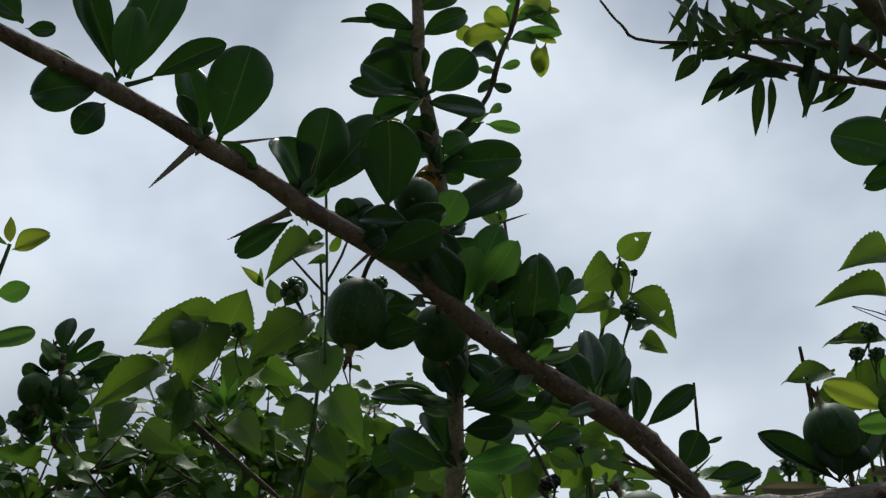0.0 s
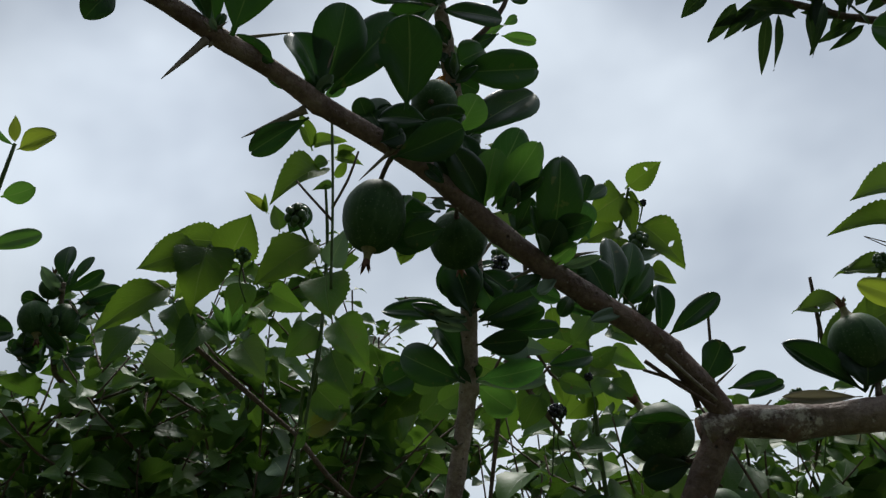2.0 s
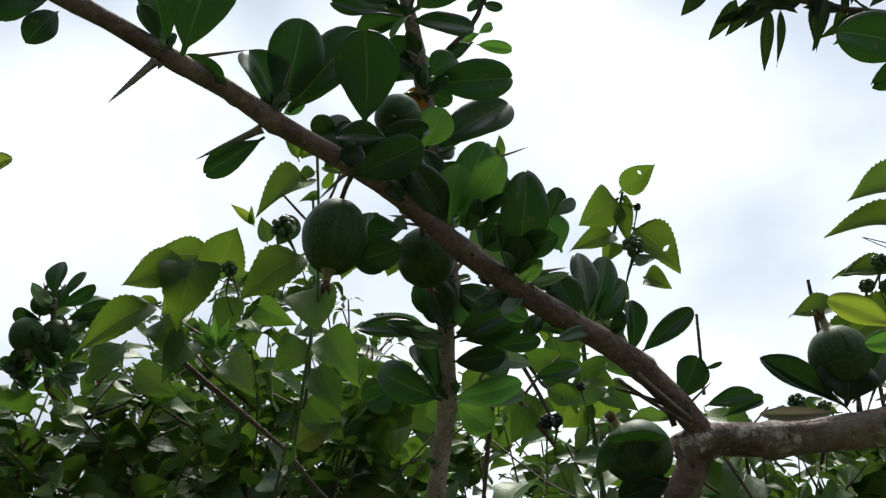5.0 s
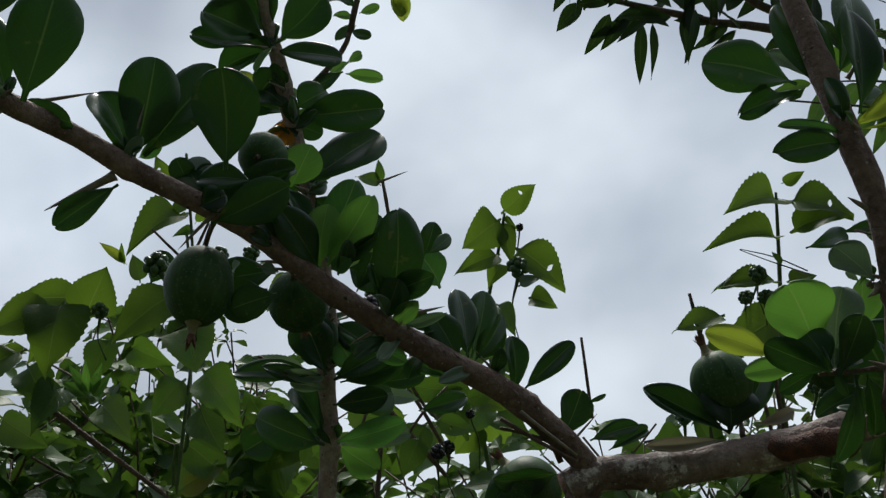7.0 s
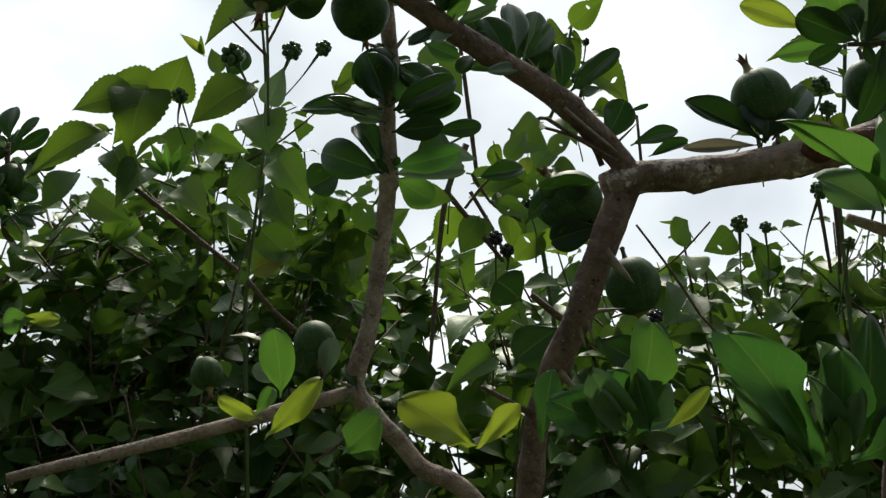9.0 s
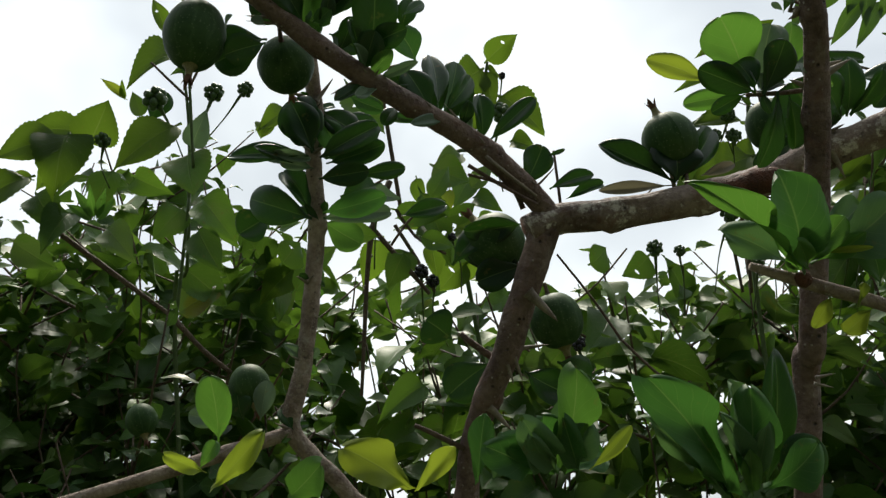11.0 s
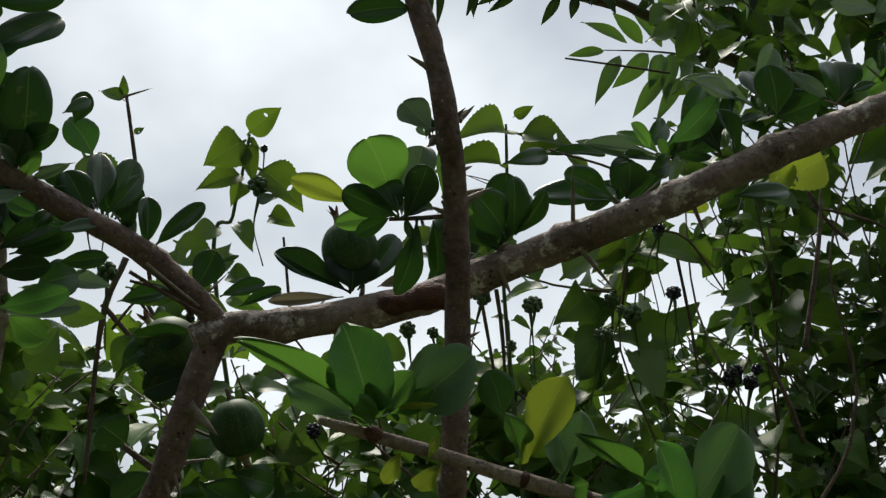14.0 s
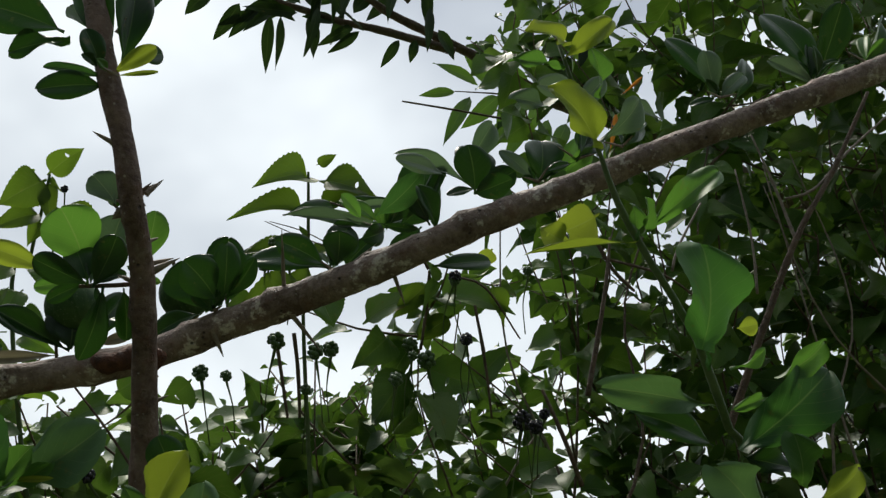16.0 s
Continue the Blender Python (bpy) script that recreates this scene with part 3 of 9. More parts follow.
def thicket(name, label, x0, x1, y0, y1, stems, seed, size=0.066, low=1.0, singles=220, shape="ovate", mat="thicket", gap=0.042, droop=0.1, stem_mat="twig", under=0.0):
    """A shrub of many upright stems with leaves in pairs; the front leaves are single parts, those behind one mesh."""
    rng = random.Random(seed)
    root = empty(name, ((x0 + x1) / 2, (y0 + y1) / 2, 0.0), label, "shrub")
    items = []
    for s in range(stems):
        tx, ty = x0 + (x1 - x0) * (s + rng.random()) / stems, rng.uniform(y0, y1)
        tz = roof(tx, ty) - under - abs(rng.gauss(0, 0.07)) - (0.2 * rng.random() if rng.random() < 0.5 else 0)
        bx, by = tx + rng.gauss(0, 0.12), ty + rng.uniform(-0.05, 0.2)
        rows = [(bx, by, -0.02, 0.005), (bx + rng.gauss(0, 0.04), by, tz * 0.45, 0.004), (tx + rng.gauss(0, 0.03), ty + rng.gauss(0, 0.03), tz * 0.8, 0.0026), (tx, ty, tz, 0.0012)]
        rows = [rows[0], rows[1], *[(rows[1][0] + (rows[3][0] - rows[1][0]) * q + rng.gauss(0, 0.034), rows[1][1] + (rows[3][1] - rows[1][1]) * q + rng.gauss(0, 0.034), rows[1][2] + (tz - rows[1][2]) * q, 0.0026 - 0.0016 * q) for q in (0.35, 0.55, 0.7, 0.85)], rows[3]]
        v, f = tube(rows, 0.05, 6, 0.03)
        child("stem", mesh_from("stem", v, f, None, M[stem_mat]), root)
        line = spline(rows, gap)
        twist = rng.uniform(0, 6.28)
        shoots = [line]
        for i, row in enumerate(line):
            if row[2] > low - 0.1 and rng.random() < 0.28:
                a = rng.uniform(0, 6.28)
                reach = rng.uniform(0.08, 0.2)
                end = (row[0] + reach * math.cos(a), row[1] + 0.6 * reach * math.sin(a), min(row[2] + reach * rng.uniform(0.3, 1.0), roof(row[0], row[1]) - under), 0.001)
                mid = tuple((row[k] + end[k]) / 2 for k in range(3))
                if end[2] > row[2]:
                    side = [(*row[:3], 0.0022), (mid[0], mid[1], mid[2] - 0.01, 0.0016), end]
                    v, f = tube(side, 0.04, 5, 0.02)
                    child("side_stem", mesh_from("side_stem", v, f, None, M[stem_mat]), root)
                    shoots.append(spline(side, gap))
        for sl in shoots:
            count = len(sl)
            for i, row in enumerate(sl):
                if row[2] < low and (rng.random() < 0.6 or row[2] < 0.35):
                    continue
                twist += 1.57 + rng.gauss(0, 0.3)
                young = max(0.35, min(1.0, (count - i) / 3.0))
                for half in (0, math.pi):
                    if rng.random() < 0.12:
                        continue
                    a = twist + half + rng.gauss(0, 0.3)
                    length = size * young * rng.uniform(0.62, 1.35)
                    tip = Vector((math.cos(a), math.sin(a), rng.gauss(-droop, 0.5) + 0.5 * (1 - young))).normalized() * length
                    b = Vector(row[:3]) + tip * 0.12
                    up = Vector((rng.gauss(0, 0.8), rng.gauss(-0.7, 0.8), 1))
                    items.append((leaf_pose(b, b + tip, length * rng.uniform(0.58, 0.8), rng.gauss(0, 22), up), rng.randrange(5)))
    items.sort(key=lambda it: it[0].translation.y if it[0].translation.z > low else 9)
    for m, k in items[:singles]:
        child("leaf", leaf_mesh(shape, k, "lantana" if mat == "thicket" else "small"), root, m)
    joined_leaves("foliage", items[singles:], shape, mat, root)
    return root


thicket("lantana_bush", "dense wild bush of green serrate leaves", -1.05, 0.03, 1.28, 1.8, 66, 11, size=0.056, singles=290, gap=0.035)
thicket("small_leaved_bush", "dense glossy small-leaved bush under taller bushes", -1.0, -0.05, 1.14, 1.5, 56, 21, size=0.038, singles=220, shape="small", mat="thicket_dark", gap=0.026, under=0.26)
thicket("lantana_bush", "sparse green wild bush with berries", 0.02, 0.78, 1.25, 1.75, 43, 12, size=0.068, gap=0.04)
thicket("lantana_bush", "tall dense wild bush of green serrate leaves", 0.76, 2.1, 1.15, 1.8, 30, 13, size=0.07, gap=0.046, singles=280)
thicket("lantana_bush", "tall leafy wild bush beyond the limb", 1.3, 2.1, 1.2, 1.8, 6, 31, size=0.074, gap=0.046, singles=120)
thicket("lantana_bush", "low leafy wild bush among taller stems", 0.9, 1.4, 1.3, 1.75, 15, 41, size=0.066, gap=0.044, singles=60, under=0.75)
thicket("small_leaved_bush", "dark small-leaved bush deep in the thicket", -1.2, 0.1, 1.8, 2.3, 30, 14, size=0.034, singles=60, shape="small", mat="thicket_dark", gap=0.03, under=0.22)
thicket("small_leaved_bush", "dark small-leaved bush deep in the thicket", 0.1, 1.4, 1.85, 2.3, 12, 15, size=0.034, singles=60, shape="small", mat="thicket_dark", gap=0.034, under=0.2)

# ---- fruit shrub, sprigs and overhanging tree ----
shrub = empty("fruit_shrub", (0.30, 0.68, 0.0), "thorny shrub with round green fruits and thick leaves", "shrub")
left_branch = branch(shrub, [(0.171, 0.705, 1.671, 0.0075), (0.151, 0.696, 1.694, 0.0077), (0.121, 0.683, 1.719, 0.0074), (0.091, 0.670, 1.735, 0.0069), (0.052, 0.658, 1.758, 0.0068), (0.020, 0.648, 1.781, 0.0065), (-0.015, 0.635, 1.809, 0.0061), (-0.043, 0.627, 1.825, 0.0059), (-0.074, 0.618, 1.841, 0.0059), (-0.104, 0.602, 1.857, 0.0056), (-0.131, 0.585, 1.867, 0.0055), (-0.158, 0.569, 1.879, 0.0052), (-0.181, 0.555, 1.887, 0.0052), (-0.204, 0.543, 1.895, 0.0049), (-0.246, 0.519, 1.909, 0.0044)], "bark", "branch", 0.005, 14, 0.09, label="long thorny grey-brown branch")
leaf(left_branch, "obovate", "mid", (0.095, 0.720, 1.798), (0.084, 0.704, 1.818), 0.0232, 12, 1)
leaf(left_branch, "obovate", "old", (0.085, 0.705, 1.815), (0.093, 0.693, 1.830), 0.0143, 10, 3)
leaf(left_branch, "obovate", "mid", (0.022, 0.665, 1.809), (0.043, 0.643, 1.839), 0.0242, 10, 1)
leaf(left_branch, "obovate", "old", (0.015, 0.672, 1.817), (-0.012, 0.656, 1.846), 0.0253, 8, 0)
leaf(left_branch, "obovate", "old", (0.026, 0.676, 1.809), (0.052, 0.657, 1.824), 0.0199, -8, 3)
leaf(left_branch, "obovate", "old", (-0.005, 0.700, 1.810), (-0.043, 0.690, 1.803), 0.0246, 10, 0)
leaf(left_branch, "obovate", "old", (0.036, 0.690, 1.806), (0.054, 0.684, 1.790), 0.0171, 12, 4)
leaf(left_branch, "obovate", "old", (-0.011, 0.668, 1.825), (-0.031, 0.650, 1.846), 0.0231, -8, 1)
leaf(left_branch, "obovate", "young", (0.006, 0.680, 1.856), (0.018, 0.663, 1.871), 0.0239, 10, 3)
leaf(left_branch, "obovate", "old", (-0.186, 0.552, 1.886), (-0.218, 0.538, 1.879), 0.0296, 0, 1)
leaf(left_branch, "obovate", "old", (-0.181, 0.546, 1.873), (-0.189, 0.535, 1.855), 0.0171, -20, 3)
leaf(left_branch, "obovate", "old", (-0.197, 0.572, 1.906), (-0.224, 0.564, 1.918), 0.0107, -20, 4)
leaf(left_branch, "obovate", "old", (-0.179, 0.556, 1.896), (-0.200, 0.540, 1.956), 0.0199, 8, 4)
leaf(left_branch, "obovate", "old", (-0.176, 0.567, 1.902), (-0.154, 0.544, 1.963), 0.0376, -8, 0)
leaf(left_branch, "obovate", "mid", (-0.172, 0.545, 1.889), (-0.166, 0.523, 1.920), 0.0188, 2, 1)
leaf(left_branch, "obovate", "old", (-0.163, 0.563, 1.899), (-0.123, 0.543, 1.912), 0.0163, 8, 3)
branch(left_branch, [(-0.176, 0.563, 1.895, 0.0016), (-0.169, 0.563, 1.897, 0.0013), (-0.161, 0.563, 1.900, 0.0012)], "green_stem", "leaf_stalk", 0.012, 8)
leaf(left_branch, "obovate", "old", (-0.135, 0.588, 1.875), (-0.145, 0.572, 1.920), 0.0202, 12, 1)
leaf(left_branch, "obovate", "old", (-0.136, 0.580, 1.872), (-0.146, 0.568, 1.892), 0.0107, 20, 4)
leaf(left_branch, "obovate", "old", (-0.125, 0.580, 1.866), (-0.106, 0.560, 1.921), 0.0381, 6, 0)
leaf(left_branch, "obovate", "old", (-0.131, 0.598, 1.876), (-0.107, 0.586, 1.858), 0.0141, 15, 1)
thorn(left_branch, (-0.139, 0.580, 1.863), (-0.160, 0.572, 1.834), 0.0023)
thorn(left_branch, (-0.122, 0.600, 1.877), (-0.091, 0.600, 1.881), 0.0012)
thorn(left_branch, (-0.086, 0.617, 1.840), (-0.123, 0.620, 1.823), 0.0024)
thorn(left_branch, (-0.135, 0.578, 1.860), (-0.137, 0.578, 1.857), 0.0012)
leaf(left_branch, "obovate", "old", (-0.084, 0.614, 1.833), (-0.117, 0.621, 1.813), 0.0156, -6, 2)
leaf(left_branch, "obovate", "old", (-0.050, 0.640, 1.840), (-0.055, 0.628, 1.853), 0.0142, 10, 0)
leaf(left_branch, "obovate", "old", (-0.045, 0.640, 1.836), (-0.037, 0.628, 1.848), 0.0155, -8, 0)
leaf(left_branch, "obovate", "old", (-0.042, 0.640, 1.819), (-0.016, 0.626, 1.832), 0.0207, 1, 0)
leaf(left_branch, "obovate", "old", (-0.030, 0.640, 1.825), (0.006, 0.628, 1.841), 0.0114, 20, 4)
leaf(left_branch, "obovate", "mid", (-0.077, 0.640, 1.861), (-0.067, 0.627, 1.860), 0.0083, 20, 3)
leaf(left_branch, "obovate", "old", (0.028, 0.640, 1.783), (0.036, 0.627, 1.796), 0.0098, 25, 5)
leaf(left_branch, "obovate", "old", (0.040, 0.680, 1.786), (0.051, 0.667, 1.804), 0.0125, 18, 0)
leaf(left_branch, "obovate", "mid", (0.025, 0.640, 1.786), (0.032, 0.628, 1.786), 0.0098, 20, 1)
leaf(left_branch, "obovate", "old", (-0.001, 0.640, 1.797), (-0.007, 0.625, 1.809), 0.0112, 20, 3)
leaf(left_branch, "obovate", "old", (0.078, 0.680, 1.758), (0.072, 0.668, 1.767), 0.0118, 15, 0)
leaf(left_branch, "obovate", "old", (0.114, 0.680, 1.730), (0.119, 0.668, 1.740), 0.0090, 10, 5)
leaf(left_branch, "obovate", "old", (0.074, 0.680, 1.747), (0.064, 0.667, 1.730), 0.0103, 10, 0)
leaf(left_branch, "obovate", "mid", (0.044, 0.680, 1.755), (0.062, 0.667, 1.739), 0.0117, 12, 0)
leaf(left_branch, "obovate", "old", (0.019, 0.647, 1.788), (0.001, 0.622, 1.817), 0.0219, 15, 0)
leaf(left_branch, "obovate", "young", (0.019, 0.647, 1.791), (0.021, 0.627, 1.817), 0.0219, -20, 3)
leaf(left_branch, "obovate", "young", (0.023, 0.647, 1.791), (0.048, 0.618, 1.816), 0.0212, 12, 1)
leaf(left_branch, "obovate", "old", (0.025, 0.648, 1.790), (0.051, 0.627, 1.800), 0.0093, 30, 4)
leaf(left_branch, "obovate", "old", (0.014, 0.642, 1.805), (0.007, 0.637, 1.836), 0.0133, 30, 5)
leaf(left_branch, "obovate", "old", (0.057, 0.658, 1.766), (0.065, 0.626, 1.811), 0.0288, 6, 1)
leaf(left_branch, "obovate", "old", (0.081, 0.657, 1.798), (0.098, 0.664, 1.812), 0.0089, 10, 0)
leaf(left_branch, "obovate", "old", (0.055, 0.656, 1.775), (0.072, 0.631, 1.773), 0.0168, 14, 3)
leaf(left_branch, "obovate", "old", (0.051, 0.656, 1.769), (0.049, 0.642, 1.788), 0.0107, 25, 5)
leaf(left_branch, "obovate", "old", (0.053, 0.658, 1.761), (0.059, 0.636, 1.775), 0.0200, -20, 0)
leaf(left_branch, "obovate", "grey", (0.055, 0.658, 1.761), (0.049, 0.637, 1.768), 0.0080, 30, 4)
leaf(left_branch, "obovate", "young", (0.057, 0.659, 1.758), (0.065, 0.637, 1.759), 0.0114, 12, 3)
leaf(left_branch, "obovate", "grey", (0.063, 0.661, 1.757), (0.081, 0.638, 1.754), 0.0067, 25, 1)
leaf(left_branch, "obovate", "old", (0.094, 0.671, 1.736), (0.082, 0.667, 1.766), 0.0211, 8, 0)
leaf(left_branch, "obovate", "old", (0.106, 0.700, 1.746), (0.123, 0.704, 1.790), 0.0200, 12, 0)
leaf(left_branch, "obovate", "old", (0.104, 0.700, 1.746), (0.104, 0.692, 1.779), 0.0178, -14, 4)
leaf(left_branch, "obovate", "old", (0.108, 0.700, 1.745), (0.122, 0.683, 1.755), 0.0164, 10, 3)
leaf(left_branch, "obovate", "old", (0.099, 0.671, 1.740), (0.103, 0.686, 1.788), 0.0177, 18, 0)
leaf(left_branch, "obovate", "old", (0.103, 0.673, 1.737), (0.128, 0.673, 1.762), 0.0137, 20, 3)
leaf(left_branch, "obovate", "old", (0.126, 0.684, 1.720), (0.130, 0.678, 1.752), 0.0146, 14, 5)
leaf(left_branch, "obovate", "grey", (0.121, 0.682, 1.725), (0.115, 0.680, 1.740), 0.0083, 10, 4)
leaf(left_branch, "obovate", "old", (0.131, 0.684, 1.720), (0.161, 0.670, 1.743), 0.0146, -16, 0)
leaf(left_branch, "obovate", "old", (0.153, 0.697, 1.693), (0.168, 0.702, 1.720), 0.0205, 6, 2)
leaf(left_branch, "obovate", "old", (0.171, 0.696, 1.712), (0.183, 0.694, 1.715), 0.0032, 10, 1)
leaf(left_branch, "obovate", "old", (0.170, 0.700, 1.690), (0.192, 0.683, 1.696), 0.0122, -28, 3)
leaf(left_branch, "obovate", "grey", (0.107, 0.676, 1.734), (0.081, 0.653, 1.723), 0.0082, 12, 0)
leaf(left_branch, "obovate", "mid", (0.089, 0.671, 1.727), (0.067, 0.675, 1.741), 0.0101, 18, 1)
leaf(left_branch, "obovate", "old", (0.009, 0.644, 1.792), (-0.007, 0.660, 1.817), 0.0132, 15, 0)
leaf(left_branch, "obovate", "old", (-0.019, 0.634, 1.813), (-0.008, 0.623, 1.797), 0.0079, 20, 4)
leaf(left_branch, "obovate", "old", (0.053, 0.659, 1.751), (0.037, 0.643, 1.741), 0.0100, 20, 3)
leaf(left_branch, "obovate", "grey", (0.063, 0.662, 1.752), (0.044, 0.635, 1.729), 0.0074, 15, 2)
leaf(left_branch, "obovate", "old", (0.068, 0.662, 1.752), (0.094, 0.679, 1.750), 0.0121, 10, 0)
leaf(left_branch, "obovate", "old", (0.181, 0.704, 1.684), (0.211, 0.712, 1.697), 0.0094, -15, 4)
leaf(left_branch, "obovate", "old", (-0.005, 0.644, 1.776), (-0.029, 0.640, 1.768), 0.0196, -14, 0)
leaf(left_branch, "obovate", "mid", (-0.024, 0.636, 1.792), (-0.027, 0.657, 1.796), 0.0072, 0, 2)
leaf(left_branch, "obovate", "grey", (-0.005, 0.641, 1.786), (-0.011, 0.637, 1.791), 0.0072, 12, 3)
branch(shrub, [(0.116, 0.686, 1.705, 0.0013), (0.136, 0.689, 1.691, 0.0012), (0.158, 0.691, 1.677, 0.0009)], "bark", "twig", 0.012, 8)
branch(shrub, [(0.126, 0.675, 1.706, 0.0011), (0.139, 0.678, 1.694, 0.0010), (0.156, 0.681, 1.679, 0.0008)], "thorn", "twig", 0.012, 8)
leaf(left_branch, "obovate", "old", (-0.234, 0.556, 1.929), (-0.217, 0.559, 1.929), 0.0112, 1, 2)
leaf(left_branch, "obovate", "old", (-0.228, 0.538, 1.920), (-0.252, 0.531, 1.940), 0.0221, 10, 5)
leaf(left_branch, "obovate", "old", (-0.079, 0.614, 1.849), (-0.089, 0.601, 1.885), 0.0288, 31, 5)
leaf(left_branch, "obovate", "old", (-0.077, 0.619, 1.850), (-0.061, 0.600, 1.902), 0.0325, 15, 0)
leaf(left_branch, "obovate", "old", (-0.073, 0.628, 1.856), (-0.032, 0.613, 1.906), 0.0318, -3, 1)
leaf(left_branch, "obovate", "old", (-0.028, 0.612, 1.837), (-0.027, 0.600, 1.890), 0.0365, 4, 2)
leaf(left_branch, "obovate", "old", (-0.087, 0.624, 1.852), (-0.109, 0.621, 1.869), 0.0125, 14, 0)
thorn(left_branch, (-0.080, 0.615, 1.846), (-0.069, 0.608, 1.877), 0.0014)
leaf(left_branch, "obovate", "old", (-0.036, 0.630, 1.823), (-0.055, 0.628, 1.856), 0.0252, -6, 3)
leaf(left_branch, "obovate", "old", (-0.014, 0.618, 1.832), (-0.045, 0.619, 1.839), 0.0169, 7, 1)
leaf(left_branch, "obovate", "old", (-0.037, 0.618, 1.809), (0.004, 0.606, 1.822), 0.0239, 17, 0)
leaf(left_branch, "obovate", "old", (-0.031, 0.647, 1.837), (0.010, 0.652, 1.857), 0.0161, -10, 4)
leaf(left_branch, "obovate", "old", (-0.043, 0.620, 1.820), (-0.029, 0.618, 1.826), 0.0162, 10, 5)
thorn(left_branch, (-0.038, 0.627, 1.817), (-0.056, 0.630, 1.800), 0.0012)
fruit(shrub, (-0.009, 0.661, 1.868), 0.0147, (0.2, 1.0, 0.5), 1.05, 0.7)
fruit(shrub, (-0.047, 0.645, 1.784), 0.0188, (-0.16, -0.1, -1.0), 1.24, 0.85, (-0.036, 0.632, 1.817))
fruit(shrub, (0.006, 0.698, 1.789), 0.0186, (0.1, 0.9, -0.5), 1.05, 0.8, (0.004, 0.645, 1.797))
leaf(left_branch, "obovate", "old", (-0.011, 0.668, 1.787), (-0.037, 0.666, 1.777), 0.0271, -15, 1)
thorn(left_branch, (0.004, 0.648, 1.795), (-0.016, 0.647, 1.797), 0.0015)
thorn(left_branch, (0.017, 0.647, 1.788), (-0.016, 0.646, 1.793), 0.0014)
thorn(left_branch, (0.061, 0.662, 1.763), (0.088, 0.661, 1.767), 0.0015)
thorn(left_branch, (0.052, 0.664, 1.759), (0.032, 0.666, 1.750), 0.0015)
thorn(left_branch, (0.027, 0.806, 1.814), (0.041, 0.802, 1.830), 0.0018)
thorn(left_branch, (0.120, 0.684, 1.726), (0.104, 0.680, 1.747), 0.0011)
thorn(left_branch, (0.161, 0.700, 1.692), (0.176, 0.697, 1.705), 0.0009)
fruit(shrub, (0.139, 0.749, 1.672), 0.0208, (-0.5, 0.2, 0.8), 1.0, 0.9, (0.16, 0.715, 1.655))
leaf(left_branch, "obovate", "old", (0.155, 0.727, 1.677), (0.116, 0.731, 1.673), 0.0202, -29, 5)
leaf(left_branch, "obovate", "old", (0.155, 0.738, 1.651), (0.121, 0.742, 1.642), 0.0225, 7, 2)
leaf(left_branch, "obovate", "old", (0.158, 0.744, 1.648), (0.115, 0.737, 1.665), 0.0206, -16, 6)
leaf(left_branch, "obovate", "old", (0.106, 0.742, 1.656), (0.134, 0.733, 1.690), 0.0211, -21, 6)
leaf(left_branch, "obovate", "old", (-0.179, 0.554, 1.889), (-0.177, 0.562, 1.908), 0.0054, -44, 2)
leaf(left_branch, "obovate", "young", (-0.182, 0.561, 1.894), (-0.169, 0.550, 1.898), 0.0070, -25, 4)
leaf(left_branch, "obovate", "grey", (-0.177, 0.552, 1.889), (-0.184, 0.547, 1.893), 0.0047, 1, 0)
leaf(left_branch, "obovate", "grey", (-0.132, 0.576, 1.866), (-0.135, 0.570, 1.871), 0.0044, -11, 4)
leaf(left_branch, "obovate", "old", (-0.133, 0.580, 1.866), (-0.131, 0.579, 1.881), 0.0079, -17, 0)
leaf(left_branch, "obovate", "old", (-0.134, 0.579, 1.866), (-0.141, 0.575, 1.876), 0.0055, 31, 3)
leaf(left_branch, "obovate", "old", (-0.136, 0.584, 1.868), (-0.131, 0.575, 1.875), 0.0064, -25, 0)
thorn(left_branch, (-0.135, 0.579, 1.868), (-0.139, 0.567, 1.868), 0.0011)
thorn(left_branch, (-0.135, 0.579, 1.868), (-0.125, 0.567, 1.867), 0.0011)
leaf(left_branch, "obovate", "old", (-0.081, 0.625, 1.852), (-0.084, 0.621, 1.864), 0.0080, -33, 1)
leaf(left_branch, "obovate", "old", (-0.080, 0.616, 1.846), (-0.084, 0.609, 1.861), 0.0091, -9, 0)
leaf(left_branch, "obovate", "grey", (-0.081, 0.613, 1.848), (-0.071, 0.604, 1.854), 0.0078, 25, 1)
leaf(left_branch, "obovate", "old", (-0.077, 0.611, 1.846), (-0.071, 0.606, 1.850), 0.0058, -50, 4)
leaf(left_branch, "obovate", "old", (-0.036, 0.625, 1.817), (-0.035, 0.623, 1.826), 0.0048, -8, 4)
leaf(left_branch, "obovate", "young", (-0.036, 0.622, 1.817), (-0.036, 0.620, 1.830), 0.0077, 17, 3)
leaf(left_branch, "obovate", "grey", (-0.036, 0.628, 1.818), (-0.049, 0.634, 1.835), 0.0104, -23, 2)
leaf(left_branch, "obovate", "old", (-0.036, 0.633, 1.822), (-0.030, 0.621, 1.828), 0.0072, -39, 2)
leaf(left_branch, "obovate", "old", (-0.039, 0.630, 1.818), (-0.040, 0.626, 1.832), 0.0066, 15, 0)
thorn(left_branch, (-0.037, 0.626, 1.817), (-0.042, 0.614, 1.817), 0.0011)
thorn(left_branch, (-0.037, 0.626, 1.817), (-0.030, 0.614, 1.816), 0.0011)
thorn(left_branch, (-0.012, 0.639, 1.803), (-0.017, 0.627, 1.805), 0.0011)
thorn(left_branch, (-0.012, 0.639, 1.803), (-0.005, 0.627, 1.801), 0.0011)
thorn(left_branch, (0.058, 0.660, 1.755), (0.052, 0.647, 1.758), 0.0012)
